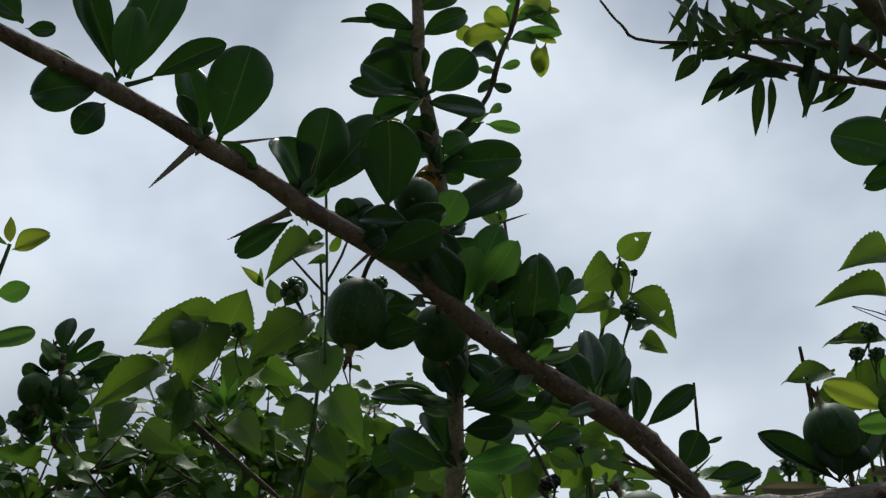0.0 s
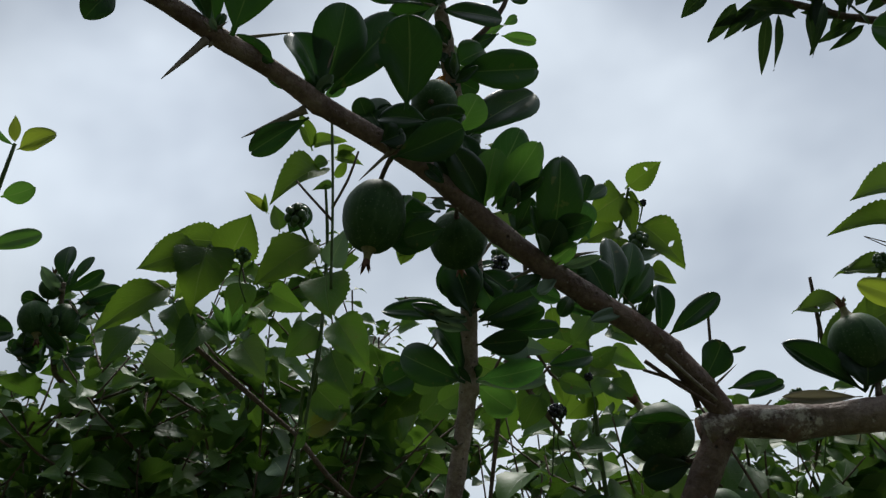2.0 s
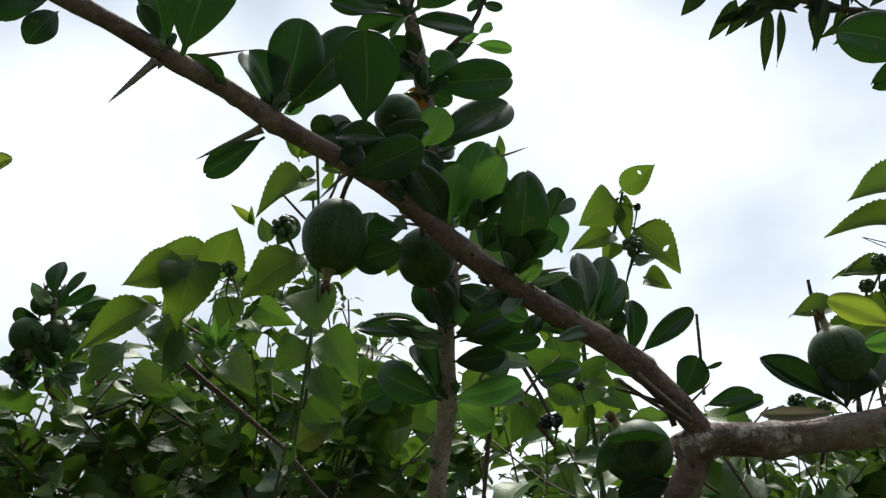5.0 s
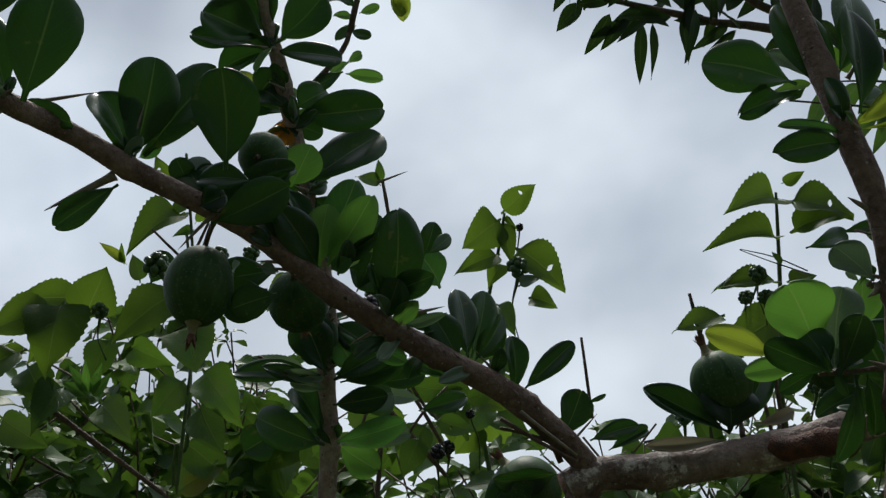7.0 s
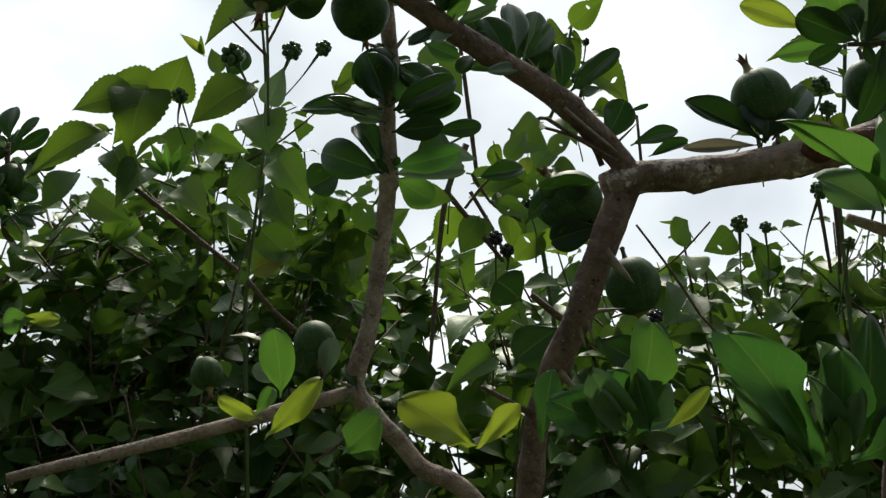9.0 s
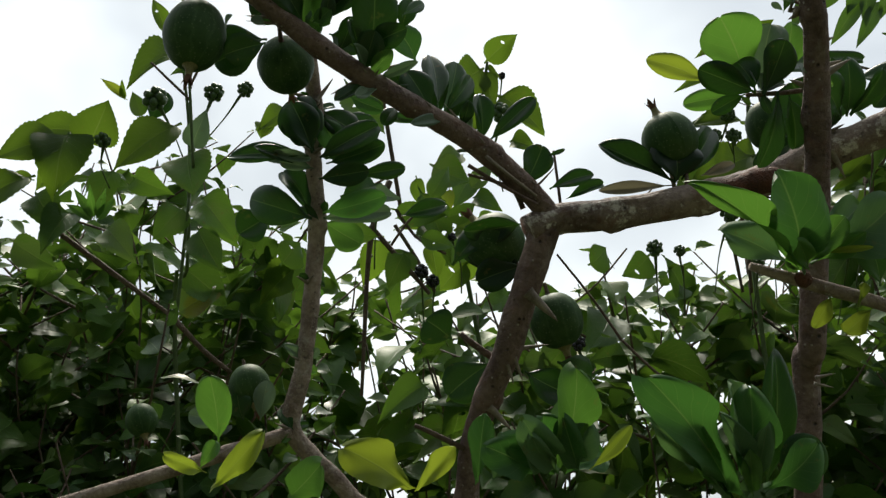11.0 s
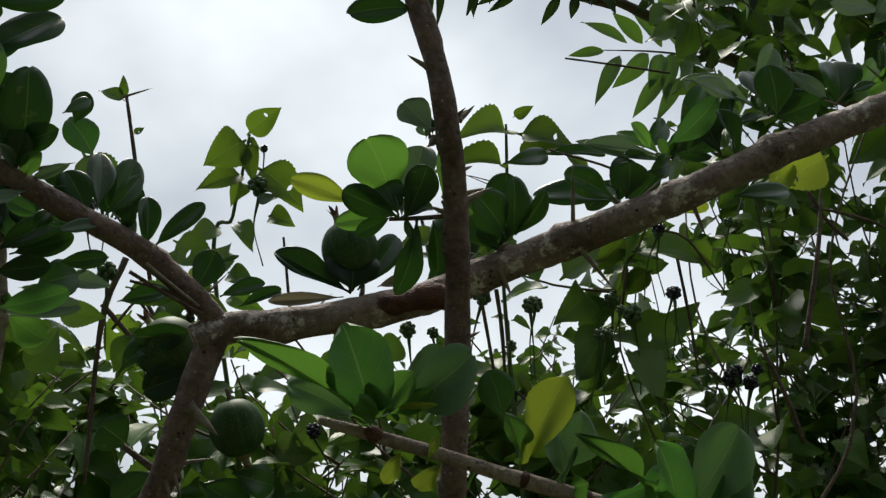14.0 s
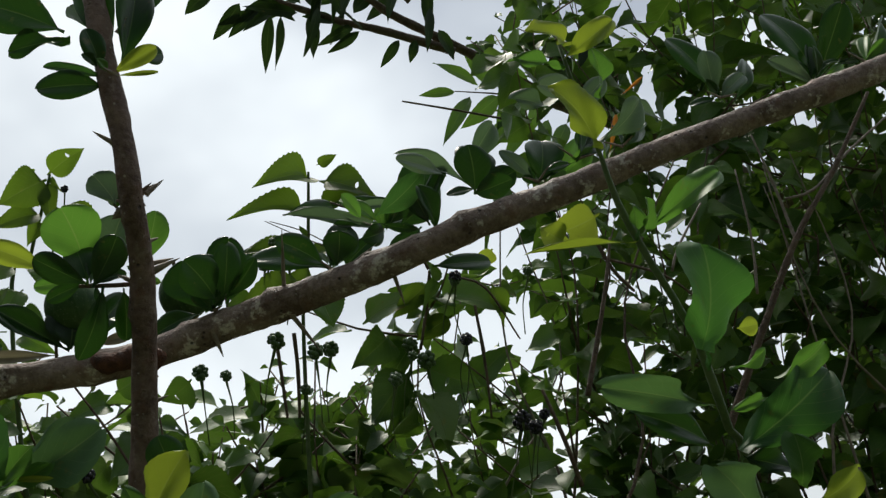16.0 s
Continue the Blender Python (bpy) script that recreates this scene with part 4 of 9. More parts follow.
thorn(left_branch, (0.058, 0.660, 1.755), (0.062, 0.647, 1.756), 0.0012)
thorn(left_branch, (0.098, 0.671, 1.735), (0.089, 0.658, 1.739), 0.0012)
thorn(left_branch, (0.129, 0.683, 1.715), (0.122, 0.670, 1.718), 0.0012)
thorn(left_branch, (0.163, 0.699, 1.691), (0.155, 0.686, 1.692), 0.0012)
right_limb = branch(shrub, [(0.153, 0.706, 1.664, 0.0106), (0.173, 0.705, 1.671, 0.0106), (0.200, 0.698, 1.669, 0.0105), (0.231, 0.691, 1.669, 0.0104), (0.266, 0.683, 1.671, 0.0106), (0.300, 0.672, 1.675, 0.0108), (0.335, 0.657, 1.684, 0.0106), (0.368, 0.638, 1.690, 0.0107), (0.400, 0.616, 1.696, 0.0103), (0.429, 0.591, 1.700, 0.0103), (0.458, 0.568, 1.707, 0.0099), (0.491, 0.553, 1.717, 0.0097), (0.524, 0.538, 1.725, 0.0092), (0.557, 0.523, 1.733, 0.0090), (0.592, 0.511, 1.744, 0.0085), (0.633, 0.496, 1.755, 0.0083), (0.800, 0.440, 1.800, 0.0085), (1.050, 0.390, 1.890, 0.0080)], "old_bark", "branch", 0.005, 14, 0.13, label="thick knotty limb with lichen patches")
leaf(right_limb, "obovate", "old", (0.340, 0.630, 1.697), (0.321, 0.606, 1.715), 0.0275, 8, 0)
leaf(right_limb, "obovate", "old", (0.344, 0.630, 1.698), (0.346, 0.612, 1.729), 0.0186, -10, 1)
leaf(right_limb, "obovate", "old", (0.346, 0.630, 1.699), (0.362, 0.606, 1.714), 0.0126, 20, 5)
leaf(right_limb, "obovate", "old", (0.413, 0.620, 1.715), (0.379, 0.605, 1.730), 0.0204, 10, 0)
leaf(right_limb, "obovate", "old", (0.416, 0.610, 1.712), (0.417, 0.604, 1.734), 0.0231, 5, 2)
leaf(right_limb, "obovate", "grey", (0.433, 0.600, 1.738), (0.380, 0.577, 1.736), 0.0090, 15, 4)
leaf(right_limb, "obovate", "mid", (0.440, 0.590, 1.739), (0.467, 0.563, 1.755), 0.0186, 20, 1)
leaf(right_limb, "obovate", "grey", (0.490, 0.580, 1.764), (0.448, 0.546, 1.762), 0.0129, 12, 0)
leaf(right_limb, "obovate", "old", (0.473, 0.570, 1.722), (0.463, 0.554, 1.745), 0.0153, 15, 5)
leaf(right_limb, "obovate", "old", (0.500, 0.560, 1.742), (0.495, 0.545, 1.770), 0.0244, -8, 0)
leaf(right_limb, "obovate", "old", (0.499, 0.560, 1.742), (0.510, 0.537, 1.740), 0.0170, 15, 3)
leaf(right_limb, "obovate", "old", (0.471, 0.580, 1.700), (0.517, 0.585, 1.707), 0.0153, -18, 0)
leaf(right_limb, "obovate", "young", (0.433, 0.600, 1.741), (0.423, 0.585, 1.751), 0.0120, 12, 3)
leaf(right_limb, "obovate", "old", (0.433, 0.600, 1.736), (0.414, 0.598, 1.737), 0.0082, 25, 4)
leaf(right_limb, "obovate", "old", (0.442, 0.590, 1.734), (0.467, 0.586, 1.727), 0.0067, 30, 1)
fruit(shrub, (0.255, 0.695, 1.717), 0.0185, (-0.3, 0.0, 1.0), 1.04, 0.95, (0.258, 0.688, 1.682))
fruit(shrub, (0.329, 0.697, 1.724), 0.0174, (0.3, 0.2, -1.0), 1.08, 1.0)
leaf(right_limb, "obovate", "old", (0.252, 0.690, 1.685), (0.206, 0.693, 1.718), 0.0180, 9, 4)
leaf(right_limb, "obovate", "old", (0.252, 0.690, 1.686), (0.254, 0.683, 1.714), 0.0355, -1, 1)
leaf(right_limb, "obovate", "old", (0.257, 0.694, 1.688), (0.292, 0.692, 1.727), 0.0196, 0, 3)
leaf(right_limb, "obovate", "dry", (0.245, 0.681, 1.680), (0.198, 0.684, 1.681), 0.0085, 0, 4)
leaf(right_limb, "obovate", "dry", (0.269, 0.689, 1.688), (0.293, 0.685, 1.694), 0.0079, 1, 5)
thorn(right_limb, (0.221, 0.693, 1.670), (0.240, 0.690, 1.686), 0.0009)
thorn(right_limb, (0.338, 0.652, 1.677), (0.348, 0.652, 1.676), 0.0021)
branch(right_limb, [(0.265, 0.670, 1.674, 0.0026), (0.272, 0.668, 1.671, 0.0073), (0.283, 0.663, 1.670, 0.0084), (0.292, 0.656, 1.668, 0.0084), (0.301, 0.650, 1.667, 0.0077), (0.307, 0.646, 1.667, 0.0034)], "scar", "bark_scar", 0.003, 16, 0.5, label="raw red-brown bark wound")
leaf(right_limb, "obovate", "old", (0.338, 0.656, 1.698), (0.324, 0.655, 1.733), 0.0426, -9, 2)
leaf(right_limb, "obovate", "old", (0.342, 0.661, 1.701), (0.354, 0.657, 1.750), 0.0271, 7, 2)
leaf(right_limb, "obovate", "old", (0.352, 0.665, 1.706), (0.371, 0.658, 1.741), 0.0154, -17, 1)
leaf(right_limb, "obovate", "old", (0.335, 0.666, 1.700), (0.302, 0.666, 1.692), 0.0176, 21, 6)
thorn(right_limb, (0.383, 0.625, 1.699), (0.379, 0.598, 1.734), 0.0015)
thorn(right_limb, (0.338, 0.646, 1.683), (0.345, 0.650, 1.665), 0.0021)
thorn(right_limb, (0.386, 0.625, 1.685), (0.405, 0.630, 1.660), 0.0017)
thorn(right_limb, (0.445, 0.585, 1.699), (0.452, 0.589, 1.677), 0.0016)
leaf(right_limb, "obovate", "old", (0.416, 0.622, 1.713), (0.371, 0.614, 1.733), 0.0233, 30, 6)
leaf(right_limb, "obovate", "old", (0.415, 0.627, 1.716), (0.431, 0.616, 1.744), 0.0242, -3, 3)
leaf(right_limb, "obovate", "old", (0.433, 0.609, 1.730), (0.453, 0.607, 1.734), 0.0161, 19, 3)
thorn(right_limb, (0.414, 0.611, 1.704), (0.444, 0.606, 1.726), 0.0014)
leaf(right_limb, "obovate", "old", (0.456, 0.617, 1.741), (0.492, 0.604, 1.787), 0.0304, 24, 0)
leaf(right_limb, "obovate", "old", (0.467, 0.626, 1.745), (0.504, 0.614, 1.774), 0.0235, 21, 1)
leaf(right_limb, "obovate", "young", (0.455, 0.626, 1.747), (0.434, 0.624, 1.772), 0.0121, 15, 6)
leaf(right_limb, "obovate", "grey", (0.470, 0.636, 1.748), (0.399, 0.628, 1.760), 0.0099, -13, 4)
leaf(right_limb, "obovate", "old", (0.474, 0.596, 1.740), (0.490, 0.582, 1.777), 0.0103, -29, 1)
leaf(right_limb, "obovate", "grey", (0.514, 0.592, 1.762), (0.459, 0.584, 1.784), 0.0147, 19, 4)
leaf(right_limb, "obovate", "old", (0.520, 0.592, 1.760), (0.520, 0.586, 1.797), 0.0277, 1, 6)
leaf(right_limb, "obovate", "old", (0.514, 0.587, 1.758), (0.542, 0.584, 1.769), 0.0186, -2, 2)
leaf(right_limb, "obovate", "grey", (0.517, 0.608, 1.781), (0.543, 0.601, 1.817), 0.0180, 3, 4)
leaf(right_limb, "obovate", "grey", (0.552, 0.573, 1.756), (0.532, 0.567, 1.780), 0.0108, -5, 6)
leaf(right_limb, "obovate", "old", (0.555, 0.572, 1.757), (0.563, 0.569, 1.791), 0.0278, -15, 5)
leaf(right_limb, "obovate", "young", (0.561, 0.572, 1.758), (0.604, 0.567, 1.786), 0.0245, 8, 3)
leaf(right_limb, "obovate", "orange", (0.626, 0.560, 1.820), (0.645, 0.556, 1.834), 0.0026, 3, 4)
leaf(right_limb, "obovate", "grey", (0.608, 0.568, 1.825), (0.557, 0.561, 1.824), 0.0171, 1, 2)
leaf(right_limb, "obovate", "grey", (0.588, 0.562, 1.808), (0.611, 0.552, 1.830), 0.0158, -11, 0)
leaf(right_limb, "obovate", "grey", (0.625, 0.560, 1.813), (0.660, 0.564, 1.807), 0.0148, -24, 5)
leaf(right_limb, "obovate", "orange", (0.618, 0.577, 1.783), (0.626, 0.570, 1.811), 0.0045, -20, 0)
leaf(right_limb, "obovate", "old", (0.756, 0.510, 1.808), (0.737, 0.494, 1.864), 0.0306, -1, 6)
leaf(right_limb, "obovate", "old", (0.766, 0.519, 1.814), (0.787, 0.500, 1.870), 0.0238, -6, 2)
leaf(right_limb, "obovate", "grey", (0.746, 0.501, 1.802), (0.716, 0.501, 1.822), 0.0124, -12, 5)
leaf(right_limb, "obovate", "grey", (0.670, 0.513, 1.795), (0.666, 0.507, 1.829), 0.0161, -28, 4)
leaf(right_limb, "obovate", "grey", (0.673, 0.513, 1.794), (0.694, 0.506, 1.815), 0.0134, -34, 1)
leaf(right_limb, "obovate", "old", (0.688, 0.532, 1.804), (0.662, 0.519, 1.852), 0.0207, -4, 6)
leaf(right_limb, "obovate", "young", (0.746, 0.501, 1.802), (0.786, 0.498, 1.821), 0.0103, -1, 3)
leaf(right_limb, "obovate", "old", (0.700, 0.532, 1.803), (0.725, 0.523, 1.839), 0.0138, 1, 6)
leaf(right_limb, "obovate", "old", (0.788, 0.499, 1.812), (0.819, 0.492, 1.856), 0.0222, 28, 4)
thorn(right_limb, (0.732, 0.469, 1.785), (0.719, 0.472, 1.772), 0.0011)
leaf(right_limb, "obovate", "old", (0.480, 0.597, 1.735), (0.464, 0.589, 1.763), 0.0176, -21, 2)
leaf(right_limb, "obovate", "young", (0.588, 0.548, 1.773), (0.567, 0.549, 1.755), 0.0131, -8, 5)
leaf(right_limb, "obovate", "old", (0.339, 0.643, 1.694), (0.327, 0.641, 1.708), 0.0108, -13, 0)
leaf(right_limb, "obovate", "old", (0.343, 0.651, 1.696), (0.332, 0.642, 1.703), 0.0061, -32, 4)
leaf(right_limb, "obovate", "old", (0.339, 0.648, 1.695), (0.346, 0.641, 1.709), 0.0065, 32, 2)
leaf(right_limb, "obovate", "old", (0.343, 0.651, 1.697), (0.333, 0.647, 1.704), 0.0059, 37, 4)
leaf(right_limb, "obovate", "old", (0.344, 0.656, 1.698), (0.351, 0.654, 1.718), 0.0103, 54, 3)
thorn(right_limb, (0.341, 0.647, 1.696), (0.344, 0.634, 1.695), 0.0011)
leaf(right_limb, "obovate", "old", (0.416, 0.624, 1.714), (0.415, 0.627, 1.731), 0.0062, 35, 4)
leaf(right_limb, "obovate", "grey", (0.413, 0.618, 1.715), (0.409, 0.618, 1.725), 0.0063, 33, 0)
leaf(right_limb, "obovate", "old", (0.423, 0.633, 1.720), (0.428, 0.644, 1.737), 0.0047, -24, 0)
leaf(right_limb, "obovate", "grey", (0.417, 0.629, 1.716), (0.430, 0.636, 1.732), 0.0052, -0, 2)
thorn(right_limb, (0.416, 0.622, 1.714), (0.405, 0.610, 1.716), 0.0011)
leaf(right_limb, "obovate", "old", (0.458, 0.625, 1.745), (0.459, 0.614, 1.754), 0.0067, 4, 0)
leaf(right_limb, "obovate", "grey", (0.455, 0.620, 1.743), (0.473, 0.626, 1.748), 0.0055, -57, 3)
leaf(right_limb, "obovate", "young", (0.451, 0.617, 1.741), (0.448, 0.624, 1.749), 0.0052, -31, 0)
leaf(right_limb, "obovate", "old", (0.455, 0.625, 1.743), (0.483, 0.635, 1.767), 0.0121, -13, 3)
leaf(right_limb, "obovate", "young", (0.455, 0.619, 1.739), (0.451, 0.615, 1.756), 0.0079, -6, 0)
leaf(right_limb, "obovate", "young", (0.459, 0.625, 1.743), (0.456, 0.623, 1.760), 0.0085, -4, 1)
leaf(right_limb, "obovate", "old", (0.461, 0.627, 1.746), (0.467, 0.620, 1.762), 0.0094, -5, 2)
thorn(right_limb, (0.453, 0.617, 1.740), (0.435, 0.604, 1.741), 0.0011)
leaf(right_limb, "obovate", "young", (0.513, 0.587, 1.759), (0.522, 0.580, 1.762), 0.0055, -47, 2)
leaf(right_limb, "obovate", "grey", (0.521, 0.602, 1.766), (0.517, 0.597, 1.777), 0.0062, -6, 2)
leaf(right_limb, "obovate", "old", (0.518, 0.592, 1.758), (0.531, 0.586, 1.759), 0.0060, -10, 3)
leaf(right_limb, "obovate", "old", (0.522, 0.603, 1.765), (0.517, 0.605, 1.782), 0.0071, -54, 1)
leaf(right_limb, "obovate", "old", (0.512, 0.587, 1.759), (0.510, 0.586, 1.771), 0.0058, 55, 2)
leaf(right_limb, "obovate", "old", (0.515, 0.592, 1.761), (0.530, 0.593, 1.768), 0.0052, -45, 2)
leaf(right_limb, "obovate", "old", (0.520, 0.596, 1.762), (0.492, 0.585, 1.755), 0.0085, 47, 0)
thorn(right_limb, (0.517, 0.592, 1.760), (0.521, 0.579, 1.764), 0.0011)
leaf(right_limb, "obovate", "old", (0.555, 0.573, 1.760), (0.580, 0.577, 1.776), 0.0077, -42, 0)
leaf(right_limb, "obovate", "old", (0.552, 0.573, 1.755), (0.549, 0.570, 1.768), 0.0057, 28, 0)
leaf(right_limb, "obovate", "old", (0.556, 0.577, 1.761), (0.568, 0.588, 1.787), 0.0093, -69, 1)
leaf(right_limb, "obovate", "old", (0.560, 0.581, 1.764), (0.567, 0.567, 1.770), 0.0084, 15, 0)
leaf(right_limb, "obovate", "old", (0.556, 0.574, 1.758), (0.572, 0.573, 1.769), 0.0076, -15, 4)
leaf(right_limb, "obovate", "old", (0.556, 0.575, 1.756), (0.542, 0.573, 1.761), 0.0057, -13, 2)
thorn(right_limb, (0.554, 0.572, 1.757), (0.536, 0.560, 1.755), 0.0010)
thorn(right_limb, (0.554, 0.572, 1.757), (0.557, 0.559, 1.763), 0.0010)
leaf(right_limb, "obovate", "old", (0.571, 0.549, 1.761), (0.551, 0.548, 1.756), 0.0070, 28, 0)
leaf(right_limb, "obovate", "old", (0.576, 0.553, 1.767), (0.592, 0.554, 1.787), 0.0088, -11, 4)
leaf(right_limb, "obovate", "old", (0.579, 0.553, 1.766), (0.577, 0.551, 1.784), 0.0069, 22, 2)
leaf(right_limb, "obovate", "old", (0.570, 0.547, 1.762), (0.600, 0.550, 1.779), 0.0103, -18, 0)
leaf(right_limb, "obovate", "old", (0.571, 0.547, 1.760), (0.583, 0.541, 1.781), 0.0098, 89, 3)
thorn(right_limb, (0.574, 0.550, 1.764), (0.553, 0.537, 1.767), 0.0010)
thorn(right_limb, (0.574, 0.550, 1.764), (0.584, 0.538, 1.763), 0.0010)
leaf(right_limb, "obovate", "old", (0.601, 0.530, 1.764), (0.615, 0.530, 1.777), 0.0056, 5, 0)
leaf(right_limb, "obovate", "old", (0.599, 0.531, 1.766), (0.598, 0.512, 1.772), 0.0079, -4, 4)
leaf(right_limb, "obovate", "old", (0.594, 0.525, 1.763), (0.605, 0.523, 1.776), 0.0058, 48, 4)
leaf(right_limb, "obovate", "old", (0.603, 0.538, 1.766), (0.603, 0.537, 1.785), 0.0078, 34, 1)
leaf(right_limb, "obovate", "old", (0.606, 0.538, 1.770), (0.651, 0.557, 1.796), 0.0099, 27, 3)
thorn(right_limb, (0.598, 0.530, 1.764), (0.574, 0.518, 1.762), 0.0009)
thorn(right_limb, (0.598, 0.530, 1.764), (0.602, 0.517, 1.768), 0.0009)
leaf(right_limb, "obovate", "old", (0.750, 0.506, 1.804), (0.735, 0.504, 1.824), 0.0094, -24, 1)
leaf(right_limb, "obovate", "old", (0.748, 0.503, 1.804), (0.758, 0.504, 1.824), 0.0049, 46, 4)
leaf(right_limb, "obovate", "old", (0.748, 0.504, 1.809), (0.766, 0.493, 1.819), 0.0087, -67, 4)
leaf(right_limb, "obovate", "old", (0.749, 0.501, 1.806), (0.747, 0.487, 1.825), 0.0113, 17, 1)
leaf(right_limb, "obovate", "old", (0.746, 0.504, 1.803), (0.754, 0.504, 1.837), 0.0095, -13, 4)
leaf(right_limb, "obovate", "old", (0.752, 0.508, 1.807), (0.771, 0.495, 1.806), 0.0074, -41, 3)
thorn(right_limb, (0.746, 0.501, 1.804), (0.751, 0.488, 1.806), 0.0009)
leaf(right_limb, "obovate", "grey", (0.677, 0.519, 1.801), (0.677, 0.520, 1.810), 0.0041, -18, 0)
leaf(right_limb, "obovate", "old", (0.671, 0.511, 1.797), (0.659, 0.505, 1.803), 0.0063, -38, 4)
leaf(right_limb, "obovate", "old", (0.677, 0.517, 1.796), (0.671, 0.519, 1.810), 0.0056, -11, 4)
leaf(right_limb, "obovate", "old", (0.667, 0.509, 1.791), (0.651, 0.516, 1.794), 0.0077, 24, 3)
leaf(right_limb, "obovate", "young", (0.680, 0.520, 1.798), (0.670, 0.520, 1.806), 0.0044, -14, 4)
thorn(right_limb, (0.673, 0.513, 1.795), (0.653, 0.501, 1.793), 0.0009)
thorn(right_limb, (0.673, 0.513, 1.795), (0.680, 0.501, 1.792), 0.0009)
leaf(right_limb, "obovate", "old", (0.792, 0.497, 1.821), (0.776, 0.499, 1.822), 0.0051, 3, 3)
leaf(right_limb, "obovate", "old", (0.779, 0.486, 1.811), (0.773, 0.490, 1.824), 0.0047, 27, 4)
leaf(right_limb, "obovate", "young", (0.795, 0.497, 1.819), (0.807, 0.504, 1.854), 0.0096, -57, 3)
leaf(right_limb, "obovate", "young", (0.793, 0.495, 1.821), (0.797, 0.477, 1.827), 0.0078, -15, 0)
leaf(right_limb, "obovate", "old", (0.793, 0.496, 1.822), (0.769, 0.493, 1.817), 0.0050, -20, 2)
thorn(right_limb, (0.785, 0.488, 1.815), (0.757, 0.476, 1.815), 0.0009)
lower_limb = branch(shrub, [(0.172, 0.705, 1.677, 0.0099), (0.163, 0.707, 1.662, 0.0099), (0.155, 0.711, 1.643, 0.0096), (0.144, 0.719, 1.619, 0.0093), (0.133, 0.732, 1.591, 0.0091), (0.121, 0.750, 1.568, 0.0085), (0.110, 0.769, 1.542, 0.0080), (0.104, 0.790, 1.504, 0.0082), (0.090, 0.850, 1.360, 0.0084), (0.100, 0.900, 1.000, 0.0092), (0.180, 0.850, 0.500, 0.0114), (0.280, 0.700, -0.030, 0.0150)], "bark", "branch", 0.005, 14, 0.09, label="thorny grey-brown upright limb")
thorn(lower_limb, (0.147, 0.706, 1.624), (0.164, 0.708, 1.604), 0.0036)
thorn(lower_limb, (0.120, 0.747, 1.560), (0.133, 0.750, 1.544), 0.0027)
thorn(lower_limb, (0.143, 0.730, 1.593), (0.162, 0.730, 1.594), 0.0015)
thorn(lower_limb, (0.137, 0.727, 1.587), (0.141, 0.730, 1.571), 0.0015)
thorn(lower_limb, (0.132, 0.728, 1.583), (0.135, 0.731, 1.570), 0.0015)
leaf(lower_limb, "obovate", "old", (0.175, 0.771, 1.590), (0.207, 0.777, 1.580), 0.0230, -5, 6)
leaf(lower_limb, "obovate", "old", (0.154, 0.782, 1.588), (0.184, 0.791, 1.568), 0.0292, -17, 2)
leaf(lower_limb, "obovate", "old", (0.133, 0.790, 1.598), (0.101, 0.798, 1.577), 0.0291, 14, 2)
fruit(shrub, (0.181, 0.780, 1.621), 0.0189, (0.2, 0.1, -1.0), 1.08, 1.0)
branch(shrub, [(0.103, 0.767, 1.537, 0.0020), (0.085, 0.765, 1.548, 0.0018), (0.072, 0.763, 1.555, 0.0014)], "twig", "twig", 0.012, 8)
branch(shrub, [(0.134, 0.762, 1.539, 0.0016), (0.144, 0.761, 1.543, 0.0014), (0.157, 0.760, 1.546, 0.0011)], "twig", "twig", 0.012, 8)
branch(shrub, [(0.136, 0.751, 1.589, 0.0027), (0.123, 0.750, 1.596, 0.0025), (0.107, 0.747, 1.610, 0.0019)], "twig", "twig", 0.012, 8)
branch(shrub, [(0.164, 0.697, 1.677, 0.0013), (0.142, 0.694, 1.692, 0.0012), (0.116, 0.692, 1.701, 0.0009)], "twig", "twig", 0.012, 8)
branch(shrub, [(0.152, 0.706, 1.680, 0.0019), (0.146, 0.703, 1.695, 0.0017), (0.134, 0.701, 1.707, 0.0013)], "twig", "twig", 0.012, 8)
leaf(lower_limb, "obovate", "old", (0.109, 0.806, 1.620), (0.092, 0.798, 1.633), 0.0297, -12, 0)
front_stem = branch(shrub, [(0.300, 0.660, -0.030, 0.0106), (0.260, 0.670, 0.600, 0.0084), (0.258, 0.705, 1.200, 0.0075), (0.286, 0.649, 1.517, 0.0077), (0.285, 0.621, 1.557, 0.0076), (0.288, 0.602, 1.601, 0.0075), (0.288, 0.575, 1.650, 0.0070), (0.287, 0.553, 1.690, 0.0067), (0.281, 0.529, 1.722, 0.0064), (0.277, 0.521, 1.756, 0.0062), (0.271, 0.519, 1.790, 0.0063), (0.266, 0.519, 1.830, 0.0062), (0.261, 0.521, 1.880, 0.0057), (0.256, 0.524, 1.945, 0.0052)], "bark", "branch", 0.005, 14, 0.09, label="slender upright thorny stem")
leaf(front_stem, "obovate", "old", (0.248, 0.512, 1.817), (0.206, 0.511, 1.834), 0.0281, 4, 0)
leaf(front_stem, "crisp", "old", (0.251, 0.514, 1.813), (0.219, 0.513, 1.806), 0.0127, 15, 4)
leaf(front_stem, "obovate", "old", (0.269, 0.520, 1.789), (0.235, 0.512, 1.783), 0.0162, -6, 1)
leaf(front_stem, "obovate", "mid", (0.269, 0.518, 1.792), (0.239, 0.510, 1.799), 0.0087, 18, 3)
leaf(front_stem, "obovate", "yellow", (0.272, 0.516, 1.794), (0.297, 0.510, 1.809), 0.0106, 14, 4)
leaf(front_stem, "obovate", "yellow", (0.274, 0.514, 1.792), (0.297, 0.511, 1.794), 0.0030, 20, 4)
